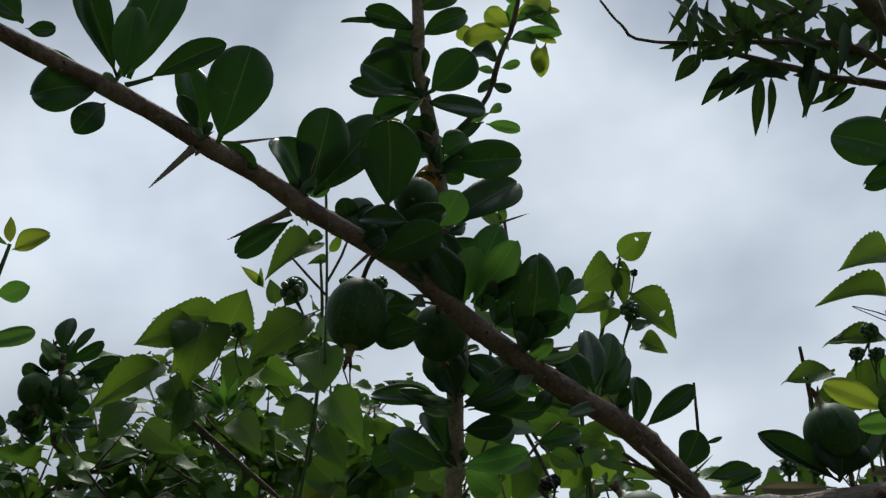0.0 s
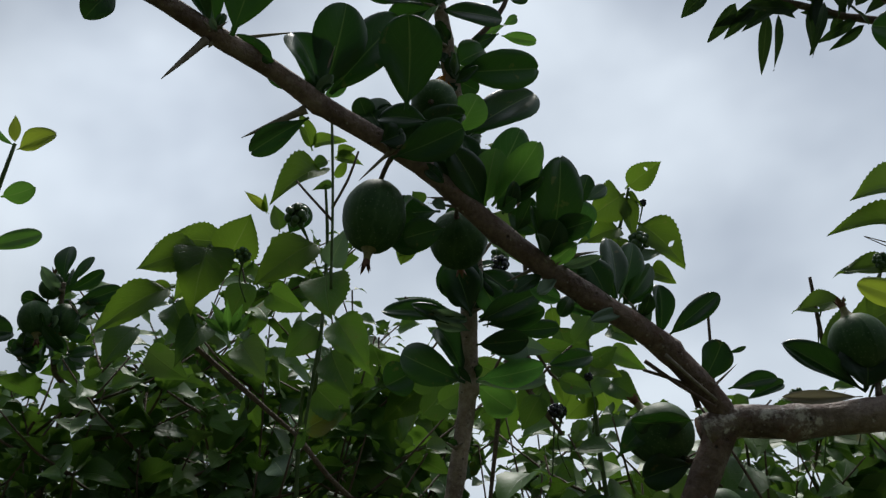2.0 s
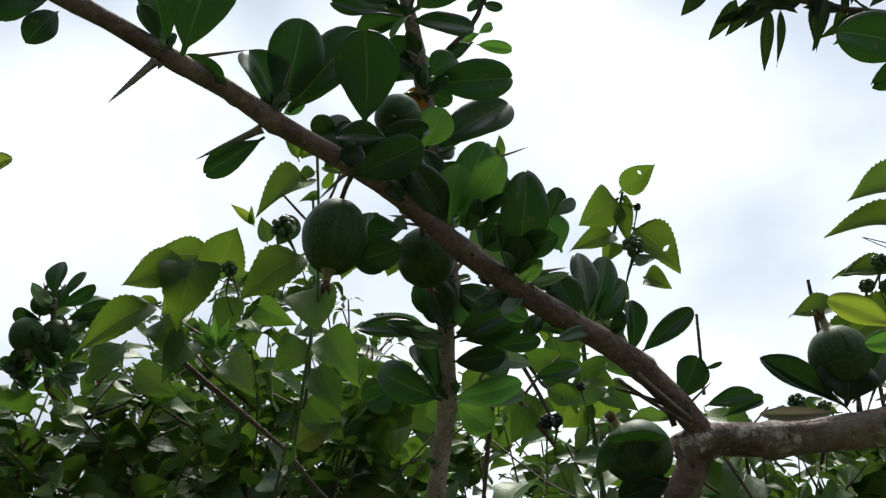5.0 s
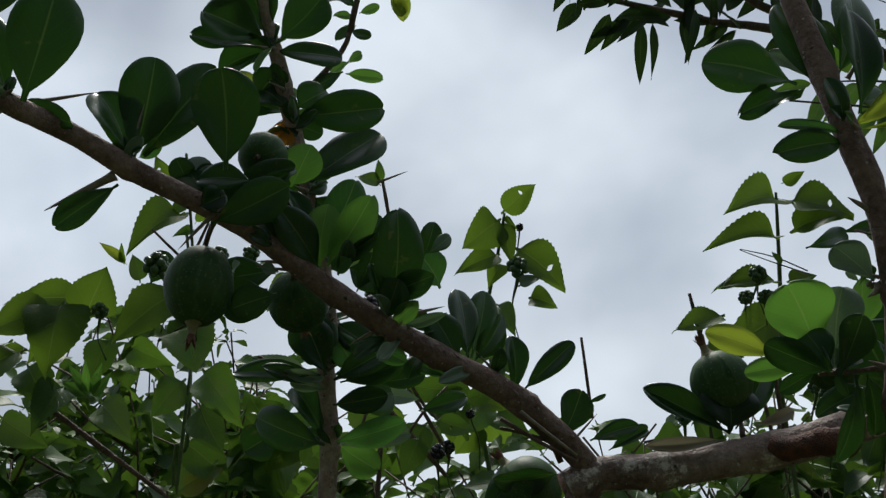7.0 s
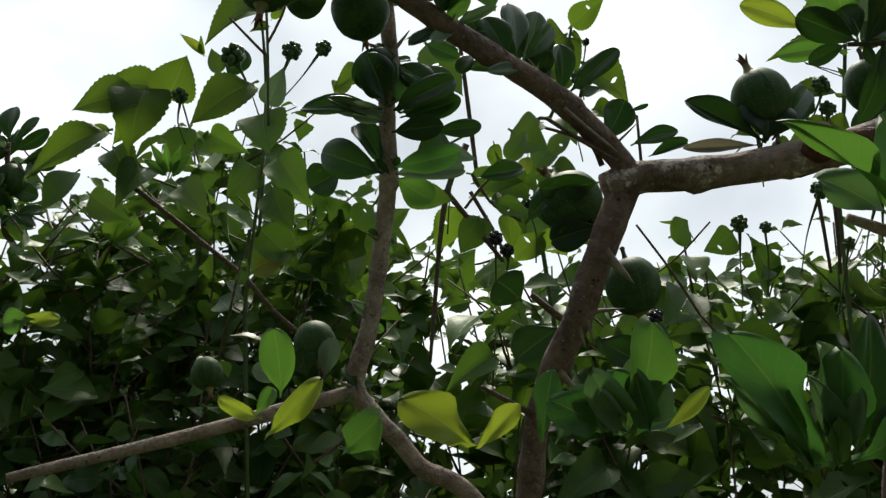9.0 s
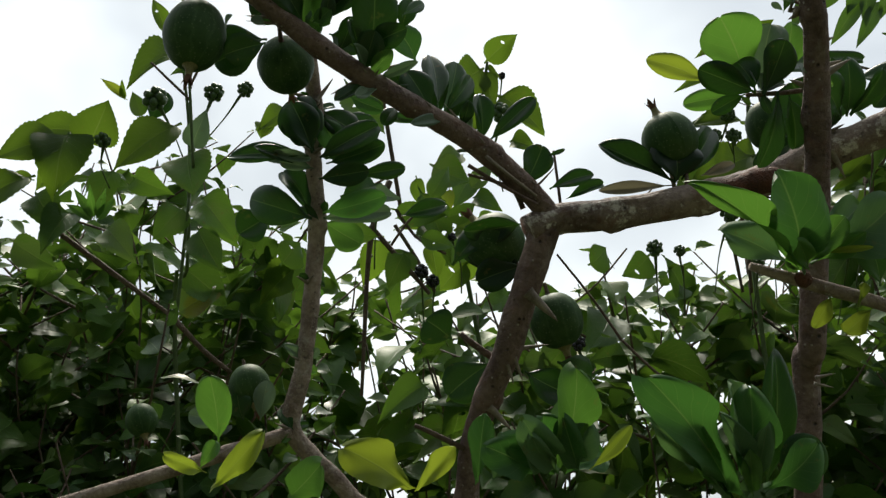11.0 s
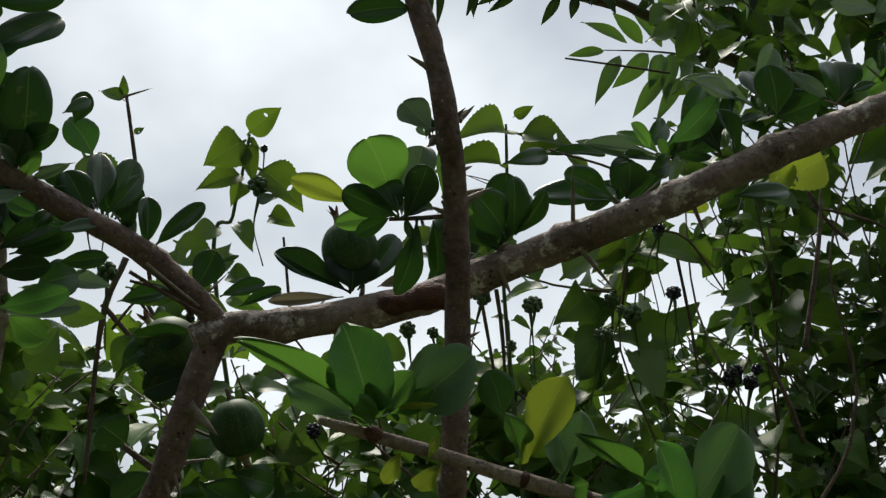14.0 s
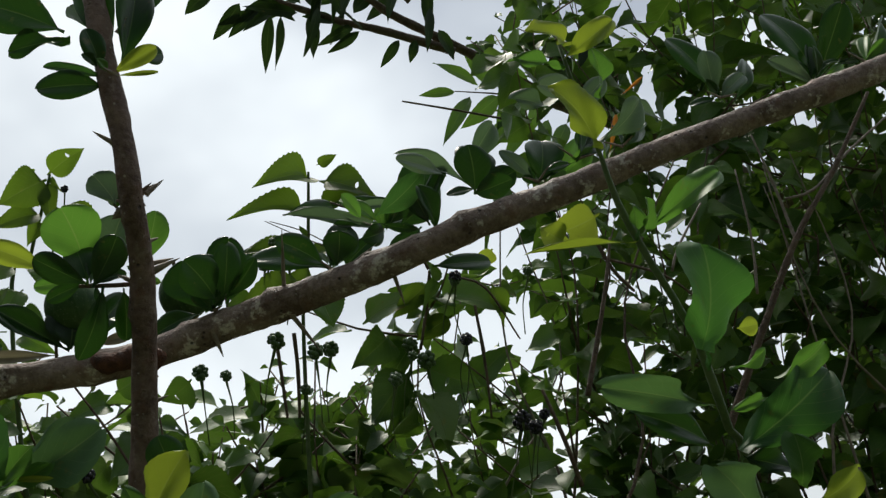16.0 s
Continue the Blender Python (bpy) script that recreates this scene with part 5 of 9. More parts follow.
leaf(front_stem, "obovate", "old", (0.278, 0.516, 1.801), (0.291, 0.506, 1.861), 0.0221, 10, 1)
leaf(front_stem, "obovate", "old", (0.272, 0.522, 1.805), (0.259, 0.526, 1.876), 0.0237, -12, 0)
leaf(front_stem, "obovate", "grey", (0.262, 0.524, 1.828), (0.253, 0.541, 1.849), 0.0119, 0, 2)
leaf(front_stem, "obovate", "old", (0.266, 0.512, 1.795), (0.261, 0.498, 1.810), 0.0145, 10, 3)
leaf(front_stem, "obovate", "old", (0.264, 0.510, 1.795), (0.258, 0.502, 1.798), 0.0066, 10, 5)
leaf(front_stem, "obovate", "old", (0.283, 0.522, 1.811), (0.304, 0.529, 1.817), 0.0131, 8, 0)
leaf(front_stem, "obovate", "old", (0.278, 0.527, 1.827), (0.306, 0.513, 1.879), 0.0242, 6, 6)
leaf(front_stem, "obovate", "young", (0.270, 0.512, 1.793), (0.266, 0.504, 1.796), 0.0059, 20, 1)
leaf(front_stem, "obovate", "grey", (0.273, 0.533, 1.723), (0.263, 0.545, 1.743), 0.0179, -4, 2)
thorn(front_stem, (0.274, 0.515, 1.793), (0.267, 0.507, 1.793), 0.0014)
thorn(front_stem, (0.276, 0.515, 1.820), (0.281, 0.509, 1.827), 0.0013)
thorn(front_stem, (0.289, 0.533, 1.729), (0.299, 0.533, 1.738), 0.0016)
thorn(front_stem, (0.290, 0.552, 1.690), (0.308, 0.552, 1.698), 0.0019)
thorn(front_stem, (0.291, 0.543, 1.705), (0.296, 0.543, 1.707), 0.0011)
thorn(front_stem, (0.275, 0.535, 1.720), (0.271, 0.535, 1.716), 0.0018)
thorn(front_stem, (0.272, 0.521, 1.754), (0.261, 0.517, 1.759), 0.0015)
thorn(front_stem, (0.284, 0.539, 1.730), (0.292, 0.528, 1.734), 0.0014)
thorn(front_stem, (0.279, 0.539, 1.726), (0.262, 0.537, 1.731), 0.0009)
thorn(front_stem, (0.288, 0.554, 1.690), (0.301, 0.552, 1.696), 0.0014)
thorn(front_stem, (0.278, 0.539, 1.720), (0.271, 0.540, 1.717), 0.0015)
thorn(front_stem, (0.285, 0.533, 1.726), (0.289, 0.534, 1.722), 0.0012)
branch(shrub, [(0.289, 0.571, 1.690, 0.0015), (0.274, 0.571, 1.689, 0.0014), (0.254, 0.571, 1.689, 0.0011)], "twig", "twig", 0.012, 8)
leaf(front_stem, "obovate", "young", (0.258, 0.576, 1.701), (0.246, 0.570, 1.736), 0.0343, -12, 2)
leaf(front_stem, "obovate", "old", (0.259, 0.569, 1.690), (0.251, 0.564, 1.713), 0.0183, -7, 6)
leaf(front_stem, "obovate", "yellow", (0.239, 0.578, 1.701), (0.204, 0.572, 1.716), 0.0144, 2, 0)
leaf(front_stem, "obovate", "old", (0.259, 0.569, 1.689), (0.229, 0.568, 1.704), 0.0178, -31, 0)
leaf(front_stem, "obovate", "old", (0.261, 0.565, 1.686), (0.274, 0.558, 1.714), 0.0189, 9, 2)
leaf(front_stem, "obovate", "grey", (0.273, 0.585, 1.703), (0.278, 0.572, 1.733), 0.0264, -33, 4)
leaf(front_stem, "obovate", "young", (0.295, 0.602, 1.713), (0.301, 0.588, 1.742), 0.0182, 8, 4)
leaf(front_stem, "obovate", "old", (0.266, 0.560, 1.685), (0.260, 0.562, 1.645), 0.0179, -33, 3)
leaf(front_stem, "obovate", "old", (0.278, 0.570, 1.687), (0.279, 0.577, 1.658), 0.0138, -2, 4)
leaf(front_stem, "obovate", "young", (0.261, 0.596, 1.700), (0.230, 0.599, 1.700), 0.0128, 8, 0)
leaf(front_stem, "obovate", "old", (0.257, 0.578, 1.693), (0.237, 0.579, 1.684), 0.0096, -3, 0)
thorn(front_stem, (0.288, 0.554, 1.687), (0.305, 0.552, 1.696), 0.0014)
thorn(front_stem, (0.266, 0.590, 1.531), (0.276, 0.590, 1.528), 0.0009)
thorn(front_stem, (0.267, 0.589, 1.534), (0.278, 0.588, 1.535), 0.0009)
leaf(front_stem, "obovate", "old", (0.260, 0.567, 1.687), (0.260, 0.569, 1.704), 0.0059, 46, 0)
leaf(front_stem, "obovate", "old", (0.263, 0.573, 1.691), (0.276, 0.577, 1.698), 0.0040, 8, 2)
leaf(front_stem, "obovate", "old", (0.263, 0.571, 1.692), (0.264, 0.570, 1.677), 0.0066, 68, 0)
leaf(front_stem, "obovate", "grey", (0.263, 0.570, 1.688), (0.265, 0.571, 1.701), 0.0054, -13, 2)
leaf(front_stem, "obovate", "old", (0.260, 0.568, 1.689), (0.281, 0.576, 1.698), 0.0088, -22, 4)
leaf(front_stem, "obovate", "grey", (0.262, 0.571, 1.691), (0.269, 0.571, 1.700), 0.0048, 22, 3)
leaf(front_stem, "obovate", "old", (0.284, 0.593, 1.669), (0.292, 0.591, 1.682), 0.0056, 3, 3)
leaf(front_stem, "obovate", "old", (0.286, 0.591, 1.668), (0.290, 0.590, 1.682), 0.0056, 38, 0)
leaf(front_stem, "obovate", "old", (0.290, 0.603, 1.673), (0.290, 0.596, 1.686), 0.0085, -68, 2)
leaf(front_stem, "obovate", "old", (0.282, 0.590, 1.671), (0.272, 0.594, 1.678), 0.0078, 50, 0)
thorn(front_stem, (0.285, 0.593, 1.670), (0.284, 0.581, 1.670), 0.0011)
thorn(front_stem, (0.287, 0.535, 1.731), (0.297, 0.533, 1.736), 0.0018)
thorn(front_stem, (0.282, 0.539, 1.724), (0.273, 0.540, 1.721), 0.0018)
thorn(front_stem, (0.291, 0.556, 1.696), (0.305, 0.555, 1.699), 0.0016)
thorn(front_stem, (0.282, 0.559, 1.687), (0.274, 0.559, 1.691), 0.0016)
thorn(front_stem, (0.293, 0.592, 1.625), (0.302, 0.590, 1.628), 0.0016)
leaf(front_stem, "obovate", "old", (0.274, 0.549, 1.726), (0.275, 0.537, 1.732), 0.0056, 20, 0)
leaf(front_stem, "obovate", "old", (0.276, 0.541, 1.725), (0.275, 0.539, 1.733), 0.0061, -2, 4)
leaf(front_stem, "obovate", "grey", (0.275, 0.550, 1.728), (0.270, 0.551, 1.734), 0.0036, -22, 0)
thorn(front_stem, (0.275, 0.543, 1.724), (0.271, 0.532, 1.723), 0.0010)
thorn(front_stem, (0.275, 0.543, 1.724), (0.278, 0.532, 1.721), 0.0010)
leaf(front_stem, "obovate", "old", (0.287, 0.567, 1.692), (0.288, 0.566, 1.703), 0.0055, 33, 1)
leaf(front_stem, "obovate", "young", (0.288, 0.557, 1.688), (0.296, 0.554, 1.685), 0.0045, 1, 3)
leaf(front_stem, "obovate", "grey", (0.288, 0.556, 1.688), (0.280, 0.549, 1.692), 0.0041, 3, 1)
thorn(front_stem, (0.287, 0.559, 1.689), (0.279, 0.547, 1.688), 0.0010)
thorn(front_stem, (0.287, 0.559, 1.689), (0.292, 0.547, 1.687), 0.0010)
back_stem = branch(shrub, [(0.260, 0.720, -0.030, 0.0120), (0.220, 0.850, 0.700, 0.0100), (0.110, 0.910, 1.400, 0.0075), (0.030, 0.885, 1.524, 0.0068), (0.006, 0.876, 1.553, 0.0068), (-0.010, 0.871, 1.579, 0.0070), (0.002, 0.862, 1.621, 0.0068), (0.014, 0.849, 1.683, 0.0066), (0.021, 0.838, 1.734, 0.0066), (0.022, 0.825, 1.794, 0.0063), (0.026, 0.817, 1.809, 0.0061), (0.024, 0.798, 1.850, 0.0058), (0.017, 0.778, 1.896, 0.0057), (0.012, 0.770, 1.933, 0.0062), (0.008, 0.765, 1.958, 0.0062), (0.003, 0.753, 1.989, 0.0052), (-0.003, 0.742, 2.018, 0.0048), (-0.003, 0.723, 2.060, 0.0047), (-0.007, 0.700, 2.117, 0.0042)], "pale_bark", "branch", 0.005, 14, 0.09, label="slim brown upright stem")
leaf(back_stem, "obovate", "old", (0.021, 0.800, 1.769), (0.009, 0.788, 1.807), 0.0287, 8, 0)
leaf(back_stem, "obovate", "old", (0.026, 0.800, 1.765), (0.068, 0.783, 1.784), 0.0208, -10, 1)
leaf(back_stem, "obovate", "old", (0.024, 0.800, 1.748), (0.056, 0.785, 1.746), 0.0189, 12, 3)
leaf(back_stem, "obovate", "mid", (0.025, 0.810, 1.725), (0.070, 0.796, 1.729), 0.0198, 14, 1)
leaf(back_stem, "obovate", "old", (0.027, 0.820, 1.818), (0.011, 0.805, 1.782), 0.0237, 8, 0)
leaf(back_stem, "obovate", "old", (0.025, 0.820, 1.816), (0.001, 0.804, 1.795), 0.0152, 25, 5)
leaf(back_stem, "obovate", "old", (0.031, 0.820, 1.812), (0.053, 0.805, 1.790), 0.0253, -10, 0)
leaf(back_stem, "obovate", "mid", (0.029, 0.820, 1.807), (0.037, 0.800, 1.779), 0.0210, 14, 3)
leaf(back_stem, "obovate", "old", (0.010, 0.820, 1.768), (-0.018, 0.803, 1.781), 0.0124, 20, 1)
leaf(back_stem, "obovate", "grey", (0.017, 0.820, 1.781), (0.029, 0.808, 1.809), 0.0125, 25, 4)
leaf(back_stem, "obovate", "old", (0.031, 0.820, 1.768), (0.075, 0.805, 1.774), 0.0182, 18, 0)
leaf(back_stem, "obovate", "young", (0.079, 0.800, 2.091), (0.080, 0.787, 2.113), 0.0109, 20, 0)
leaf(back_stem, "obovate", "yellow", (0.085, 0.800, 2.109), (0.096, 0.787, 2.113), 0.0100, 10, 1)
leaf(back_stem, "obovate", "yellow", (0.088, 0.800, 2.115), (0.119, 0.787, 2.108), 0.0101, -15, 0)
leaf(back_stem, "obovate", "young", (0.082, 0.800, 2.091), (0.117, 0.783, 2.084), 0.0119, 10, 1)
leaf(back_stem, "obovate", "yellow", (0.100, 0.800, 2.081), (0.099, 0.786, 2.047), 0.0128, 5, 0)
leaf(back_stem, "obovate", "young", (0.076, 0.800, 2.074), (0.068, 0.786, 2.081), 0.0088, 15, 3)
leaf(back_stem, "obovate", "young", (0.068, 0.800, 2.057), (0.082, 0.788, 2.055), 0.0087, 10, 0)
leaf(back_stem, "obovate", "yellow", (0.042, 0.800, 2.083), (0.035, 0.788, 2.089), 0.0147, 0, 0)
leaf(back_stem, "obovate", "young", (0.065, 0.800, 2.052), (0.051, 0.786, 2.049), 0.0087, 15, 1)
leaf(back_stem, "obovate", "old", (0.060, 0.800, 2.041), (0.073, 0.788, 2.029), 0.0096, 10, 0)
leaf(back_stem, "obovate", "young", (0.091, 0.800, 2.123), (0.105, 0.792, 2.132), 0.0101, 0, 2)
leaf(back_stem, "obovate", "young", (0.080, 0.800, 2.100), (0.068, 0.789, 2.107), 0.0080, 10, 4)
leaf(back_stem, "obovate", "old", (0.065, 0.800, 2.046), (0.051, 0.784, 2.030), 0.0096, 0, 3)
leaf(back_stem, "obovate", "yellow", (0.094, 0.800, 2.091), (0.112, 0.786, 2.076), 0.0069, 20, 1)
branch(shrub, [(-0.010, 0.867, 1.574, 0.0056), (-0.121, 0.872, 1.551, 0.0051), (-0.259, 0.877, 1.526, 0.0039)], "pale_bark", "twig", 0.012, 8)
leaf(back_stem, "obovate", "old", (0.022, 0.818, 1.778), (0.013, 0.802, 1.817), 0.0350, -25, 4)
leaf(back_stem, "obovate", "old", (0.018, 0.814, 1.773), (-0.045, 0.823, 1.786), 0.0175, 10, 1)
leaf(back_stem, "obovate", "grey", (-0.014, 0.813, 1.778), (0.019, 0.812, 1.770), 0.0095, 5, 5)
leaf(back_stem, "obovate", "old", (0.029, 0.824, 1.775), (0.071, 0.816, 1.803), 0.0329, -2, 0)
leaf(back_stem, "obovate", "old", (0.031, 0.834, 1.778), (0.067, 0.826, 1.783), 0.0211, 10, 3)
leaf(back_stem, "obovate", "old", (0.017, 0.824, 1.726), (-0.034, 0.826, 1.745), 0.0307, -17, 6)
leaf(back_stem, "obovate", "grey", (0.024, 0.834, 1.729), (0.076, 0.824, 1.731), 0.0173, -8, 1)
leaf(back_stem, "obovate", "old", (0.016, 0.833, 1.735), (-0.000, 0.831, 1.773), 0.0217, 19, 5)
leaf(back_stem, "obovate", "young", (0.025, 0.844, 1.731), (0.055, 0.842, 1.709), 0.0237, 20, 2)
leaf(back_stem, "obovate", "grey", (0.021, 0.816, 1.763), (-0.003, 0.812, 1.770), 0.0113, -2, 3)
fruit(shrub, (-0.040, 0.888, 1.616), 0.0158, (0.2, -0.2, -1.0), 1.08, 1.0)
fruit(shrub, (-0.133, 0.961, 1.610), 0.0131, (0.2, -0.2, -1.0), 1.08, 1.0)
leaf(back_stem, "obovate", "young", (-0.060, 0.818, 1.564), (-0.060, 0.806, 1.610), 0.0282, -17, 2)
leaf(back_stem, "obovate", "grey", (-0.053, 0.864, 1.586), (-0.087, 0.866, 1.594), 0.0162, -2, 3)
leaf(back_stem, "obovate", "grey", (-0.033, 0.874, 1.586), (-0.027, 0.863, 1.612), 0.0165, -6, 3)
leaf(back_stem, "obovate", "old", (-0.046, 0.884, 1.589), (-0.049, 0.876, 1.609), 0.0210, -1, 4)
thorn(back_stem, (0.026, 0.809, 1.814), (0.041, 0.805, 1.832), 0.0018)
thorn(back_stem, (0.022, 0.809, 1.818), (0.003, 0.807, 1.826), 0.0018)
leaf(back_stem, "obovate", "old", (0.024, 0.829, 1.782), (0.029, 0.856, 1.811), 0.0085, 5, 0)
leaf(back_stem, "obovate", "old", (0.023, 0.834, 1.784), (0.028, 0.846, 1.807), 0.0081, -46, 1)
leaf(back_stem, "obovate", "old", (0.023, 0.832, 1.784), (0.030, 0.826, 1.789), 0.0061, 70, 0)
leaf(back_stem, "obovate", "old", (0.024, 0.825, 1.779), (0.034, 0.824, 1.794), 0.0077, 25, 4)
leaf(back_stem, "obovate", "grey", (0.023, 0.829, 1.780), (0.011, 0.828, 1.800), 0.0106, 17, 0)
leaf(back_stem, "obovate", "old", (0.022, 0.834, 1.782), (0.039, 0.844, 1.802), 0.0113, -70, 0)
thorn(back_stem, (0.023, 0.823, 1.779), (0.014, 0.811, 1.779), 0.0014)
thorn(back_stem, (0.023, 0.823, 1.779), (0.033, 0.811, 1.780), 0.0014)
leaf(back_stem, "obovate", "old", (0.020, 0.835, 1.731), (0.002, 0.847, 1.742), 0.0114, 4, 0)
leaf(back_stem, "obovate", "old", (0.022, 0.841, 1.733), (0.028, 0.824, 1.737), 0.0077, -12, 0)
leaf(back_stem, "obovate", "old", (0.022, 0.829, 1.726), (0.013, 0.828, 1.739), 0.0062, -24, 2)
leaf(back_stem, "obovate", "old", (0.022, 0.843, 1.736), (0.027, 0.834, 1.745), 0.0086, 6, 2)
leaf(back_stem, "obovate", "old", (0.021, 0.839, 1.734), (0.025, 0.837, 1.742), 0.0055, -79, 2)
leaf(back_stem, "obovate", "young", (-0.000, 0.867, 1.627), (0.012, 0.870, 1.618), 0.0080, 6, 2)
leaf(back_stem, "obovate", "grey", (0.004, 0.865, 1.625), (-0.007, 0.847, 1.636), 0.0100, 32, 1)
leaf(back_stem, "obovate", "grey", (0.003, 0.860, 1.627), (0.014, 0.855, 1.631), 0.0083, 13, 3)
thorn(back_stem, (0.002, 0.861, 1.625), (-0.007, 0.848, 1.628), 0.0014)
thorn(back_stem, (0.002, 0.861, 1.625), (0.008, 0.848, 1.628), 0.0014)
leaf(back_stem, "obovate", "old", (0.009, 0.849, 1.686), (0.023, 0.849, 1.680), 0.0059, -41, 4)
leaf(back_stem, "obovate", "old", (0.012, 0.840, 1.683), (0.004, 0.835, 1.687), 0.0054, -18, 2)
leaf(back_stem, "obovate", "young", (0.011, 0.848, 1.683), (0.021, 0.862, 1.678), 0.0062, 39, 2)
thorn(back_stem, (0.010, 0.844, 1.682), (0.002, 0.831, 1.684), 0.0014)
thorn(back_stem, (0.010, 0.844, 1.682), (0.015, 0.831, 1.684), 0.0014)
leaf(back_stem, "obovate", "old", (-0.011, 0.876, 1.580), (0.003, 0.876, 1.581), 0.0076, -16, 1)
leaf(back_stem, "obovate", "young", (-0.010, 0.868, 1.577), (-0.017, 0.860, 1.566), 0.0057, -46, 4)
leaf(back_stem, "obovate", "old", (-0.009, 0.863, 1.575), (-0.017, 0.861, 1.592), 0.0106, 7, 3)
leaf(back_stem, "obovate", "old", (-0.009, 0.869, 1.577), (-0.002, 0.874, 1.591), 0.0084, 0, 3)
thorn(back_stem, (-0.011, 0.866, 1.576), (-0.022, 0.853, 1.580), 0.0014)
leaf(back_stem, "obovate", "old", (0.018, 0.767, 1.899), (0.071, 0.764, 1.938), 0.0412, -24, 0)
leaf(back_stem, "obovate", "old", (0.017, 0.777, 1.899), (0.002, 0.766, 1.929), 0.0283, 7, 1)
leaf(back_stem, "obovate", "old", (0.017, 0.777, 1.899), (-0.019, 0.776, 1.891), 0.0264, -18, 5)
leaf(back_stem, "obovate", "old", (0.019, 0.786, 1.904), (0.045, 0.786, 1.935), 0.0224, -6, 2)
leaf(back_stem, "obovate", "old", (0.016, 0.769, 1.891), (-0.015, 0.771, 1.870), 0.0298, 3, 0)
leaf(back_stem, "obovate", "old", (0.020, 0.778, 1.893), (0.041, 0.778, 1.866), 0.0269, 21, 4)
leaf(back_stem, "obovate", "old", (0.015, 0.762, 1.948), (0.074, 0.752, 1.949), 0.0314, 10, 1)
leaf(back_stem, "obovate", "old", (0.008, 0.756, 1.949), (-0.019, 0.756, 1.988), 0.0369, 15, 6)
leaf(back_stem, "obovate", "old", (0.014, 0.765, 1.957), (0.035, 0.760, 1.971), 0.0284, -8, 1)
leaf(back_stem, "obovate", "old", (0.007, 0.775, 1.958), (-0.025, 0.774, 1.971), 0.0219, 22, 0)
leaf(back_stem, "obovate", "old", (0.013, 0.760, 1.932), (-0.009, 0.762, 1.941), 0.0380, 57, 5)
leaf(back_stem, "obovate", "old", (0.010, 0.767, 1.947), (0.029, 0.767, 1.937), 0.0157, 16, 6)
leaf(back_stem, "obovate", "orange", (0.005, 0.757, 1.944), (-0.004, 0.762, 1.928), 0.0092, 4, 1)
leaf(back_stem, "obovate", "orange", (0.007, 0.754, 1.936), (0.004, 0.759, 1.924), 0.0110, -4, 4)
leaf(back_stem, "obovate", "yellow", (-0.015, 0.799, 1.987), (-0.030, 0.791, 2.006), 0.0168, 8, 1)
leaf(back_stem, "obovate", "old", (-0.001, 0.747, 1.994), (-0.039, 0.748, 1.984), 0.0231, 10, 5)
leaf(back_stem, "obovate", "old", (-0.001, 0.746, 1.996), (-0.057, 0.742, 2.000), 0.0215, 29, 2)
leaf(back_stem, "obovate", "old", (0.001, 0.747, 1.993), (0.049, 0.748, 1.990), 0.0249, -18, 0)
leaf(back_stem, "obovate", "old", (0.004, 0.741, 1.998), (0.038, 0.738, 2.028), 0.0344, 1, 2)
leaf(back_stem, "obovate", "old", (-0.003, 0.736, 1.996), (-0.046, 0.725, 2.016), 0.0362, 2, 4)
leaf(back_stem, "obovate", "old", (-0.003, 0.745, 2.005), (-0.013, 0.731, 2.035), 0.0298, -4, 0)
leaf(back_stem, "obovate", "old", (0.007, 0.759, 1.987), (-0.012, 0.763, 1.970), 0.0251, 3, 0)
leaf(back_stem, "obovate", "grey", (0.017, 0.777, 1.899), (0.011, 0.772, 1.911), 0.0077, 2, 2)
leaf(back_stem, "obovate", "old", (0.016, 0.768, 1.891), (0.035, 0.778, 1.902), 0.0098, 25, 1)
leaf(back_stem, "obovate", "old", (0.018, 0.772, 1.898), (0.020, 0.795, 1.883), 0.0109, -56, 0)
leaf(back_stem, "obovate", "grey", (0.019, 0.765, 1.893), (0.021, 0.772, 1.911), 0.0078, 24, 1)
leaf(back_stem, "obovate", "grey", (0.018, 0.779, 1.900), (0.025, 0.772, 1.908), 0.0071, 9, 2)
leaf(back_stem, "obovate", "old", (0.019, 0.780, 1.896), (0.028, 0.794, 1.884), 0.0130, 18, 1)
thorn(back_stem, (0.017, 0.768, 1.893), (0.008, 0.756, 1.892), 0.0014)
leaf(back_stem, "obovate", "grey", (0.013, 0.757, 1.937), (0.010, 0.762, 1.963), 0.0115, -26, 2)
leaf(back_stem, "obovate", "old", (0.014, 0.764, 1.943), (0.024, 0.750, 1.946), 0.0090, 2, 0)
leaf(back_stem, "obovate", "young", (0.011, 0.763, 1.940), (0.021, 0.763, 1.958), 0.0094, -14, 3)
leaf(back_stem, "obovate", "old", (0.013, 0.765, 1.941), (0.006, 0.751, 1.955), 0.0115, 9, 2)
leaf(back_stem, "obovate", "old", (0.010, 0.755, 1.934), (0.029, 0.744, 1.941), 0.0098, -10, 2)
leaf(back_stem, "obovate", "old", (0.011, 0.754, 1.938), (0.014, 0.741, 1.952), 0.0133, -45, 2)
leaf(back_stem, "obovate", "old", (0.005, 0.754, 1.963), (0.000, 0.740, 1.971), 0.0072, 25, 0)
leaf(back_stem, "obovate", "grey", (0.005, 0.755, 1.968), (0.019, 0.771, 1.969), 0.0071, 16, 1)
leaf(back_stem, "obovate", "old", (0.004, 0.756, 1.967), (-0.004, 0.763, 1.980), 0.0079, 20, 4)
leaf(back_stem, "obovate", "old", (0.007, 0.748, 1.962), (-0.001, 0.741, 1.979), 0.0087, -13, 2)
leaf(back_stem, "obovate", "old", (0.006, 0.758, 1.969), (0.006, 0.748, 1.977), 0.0076, 6, 4)
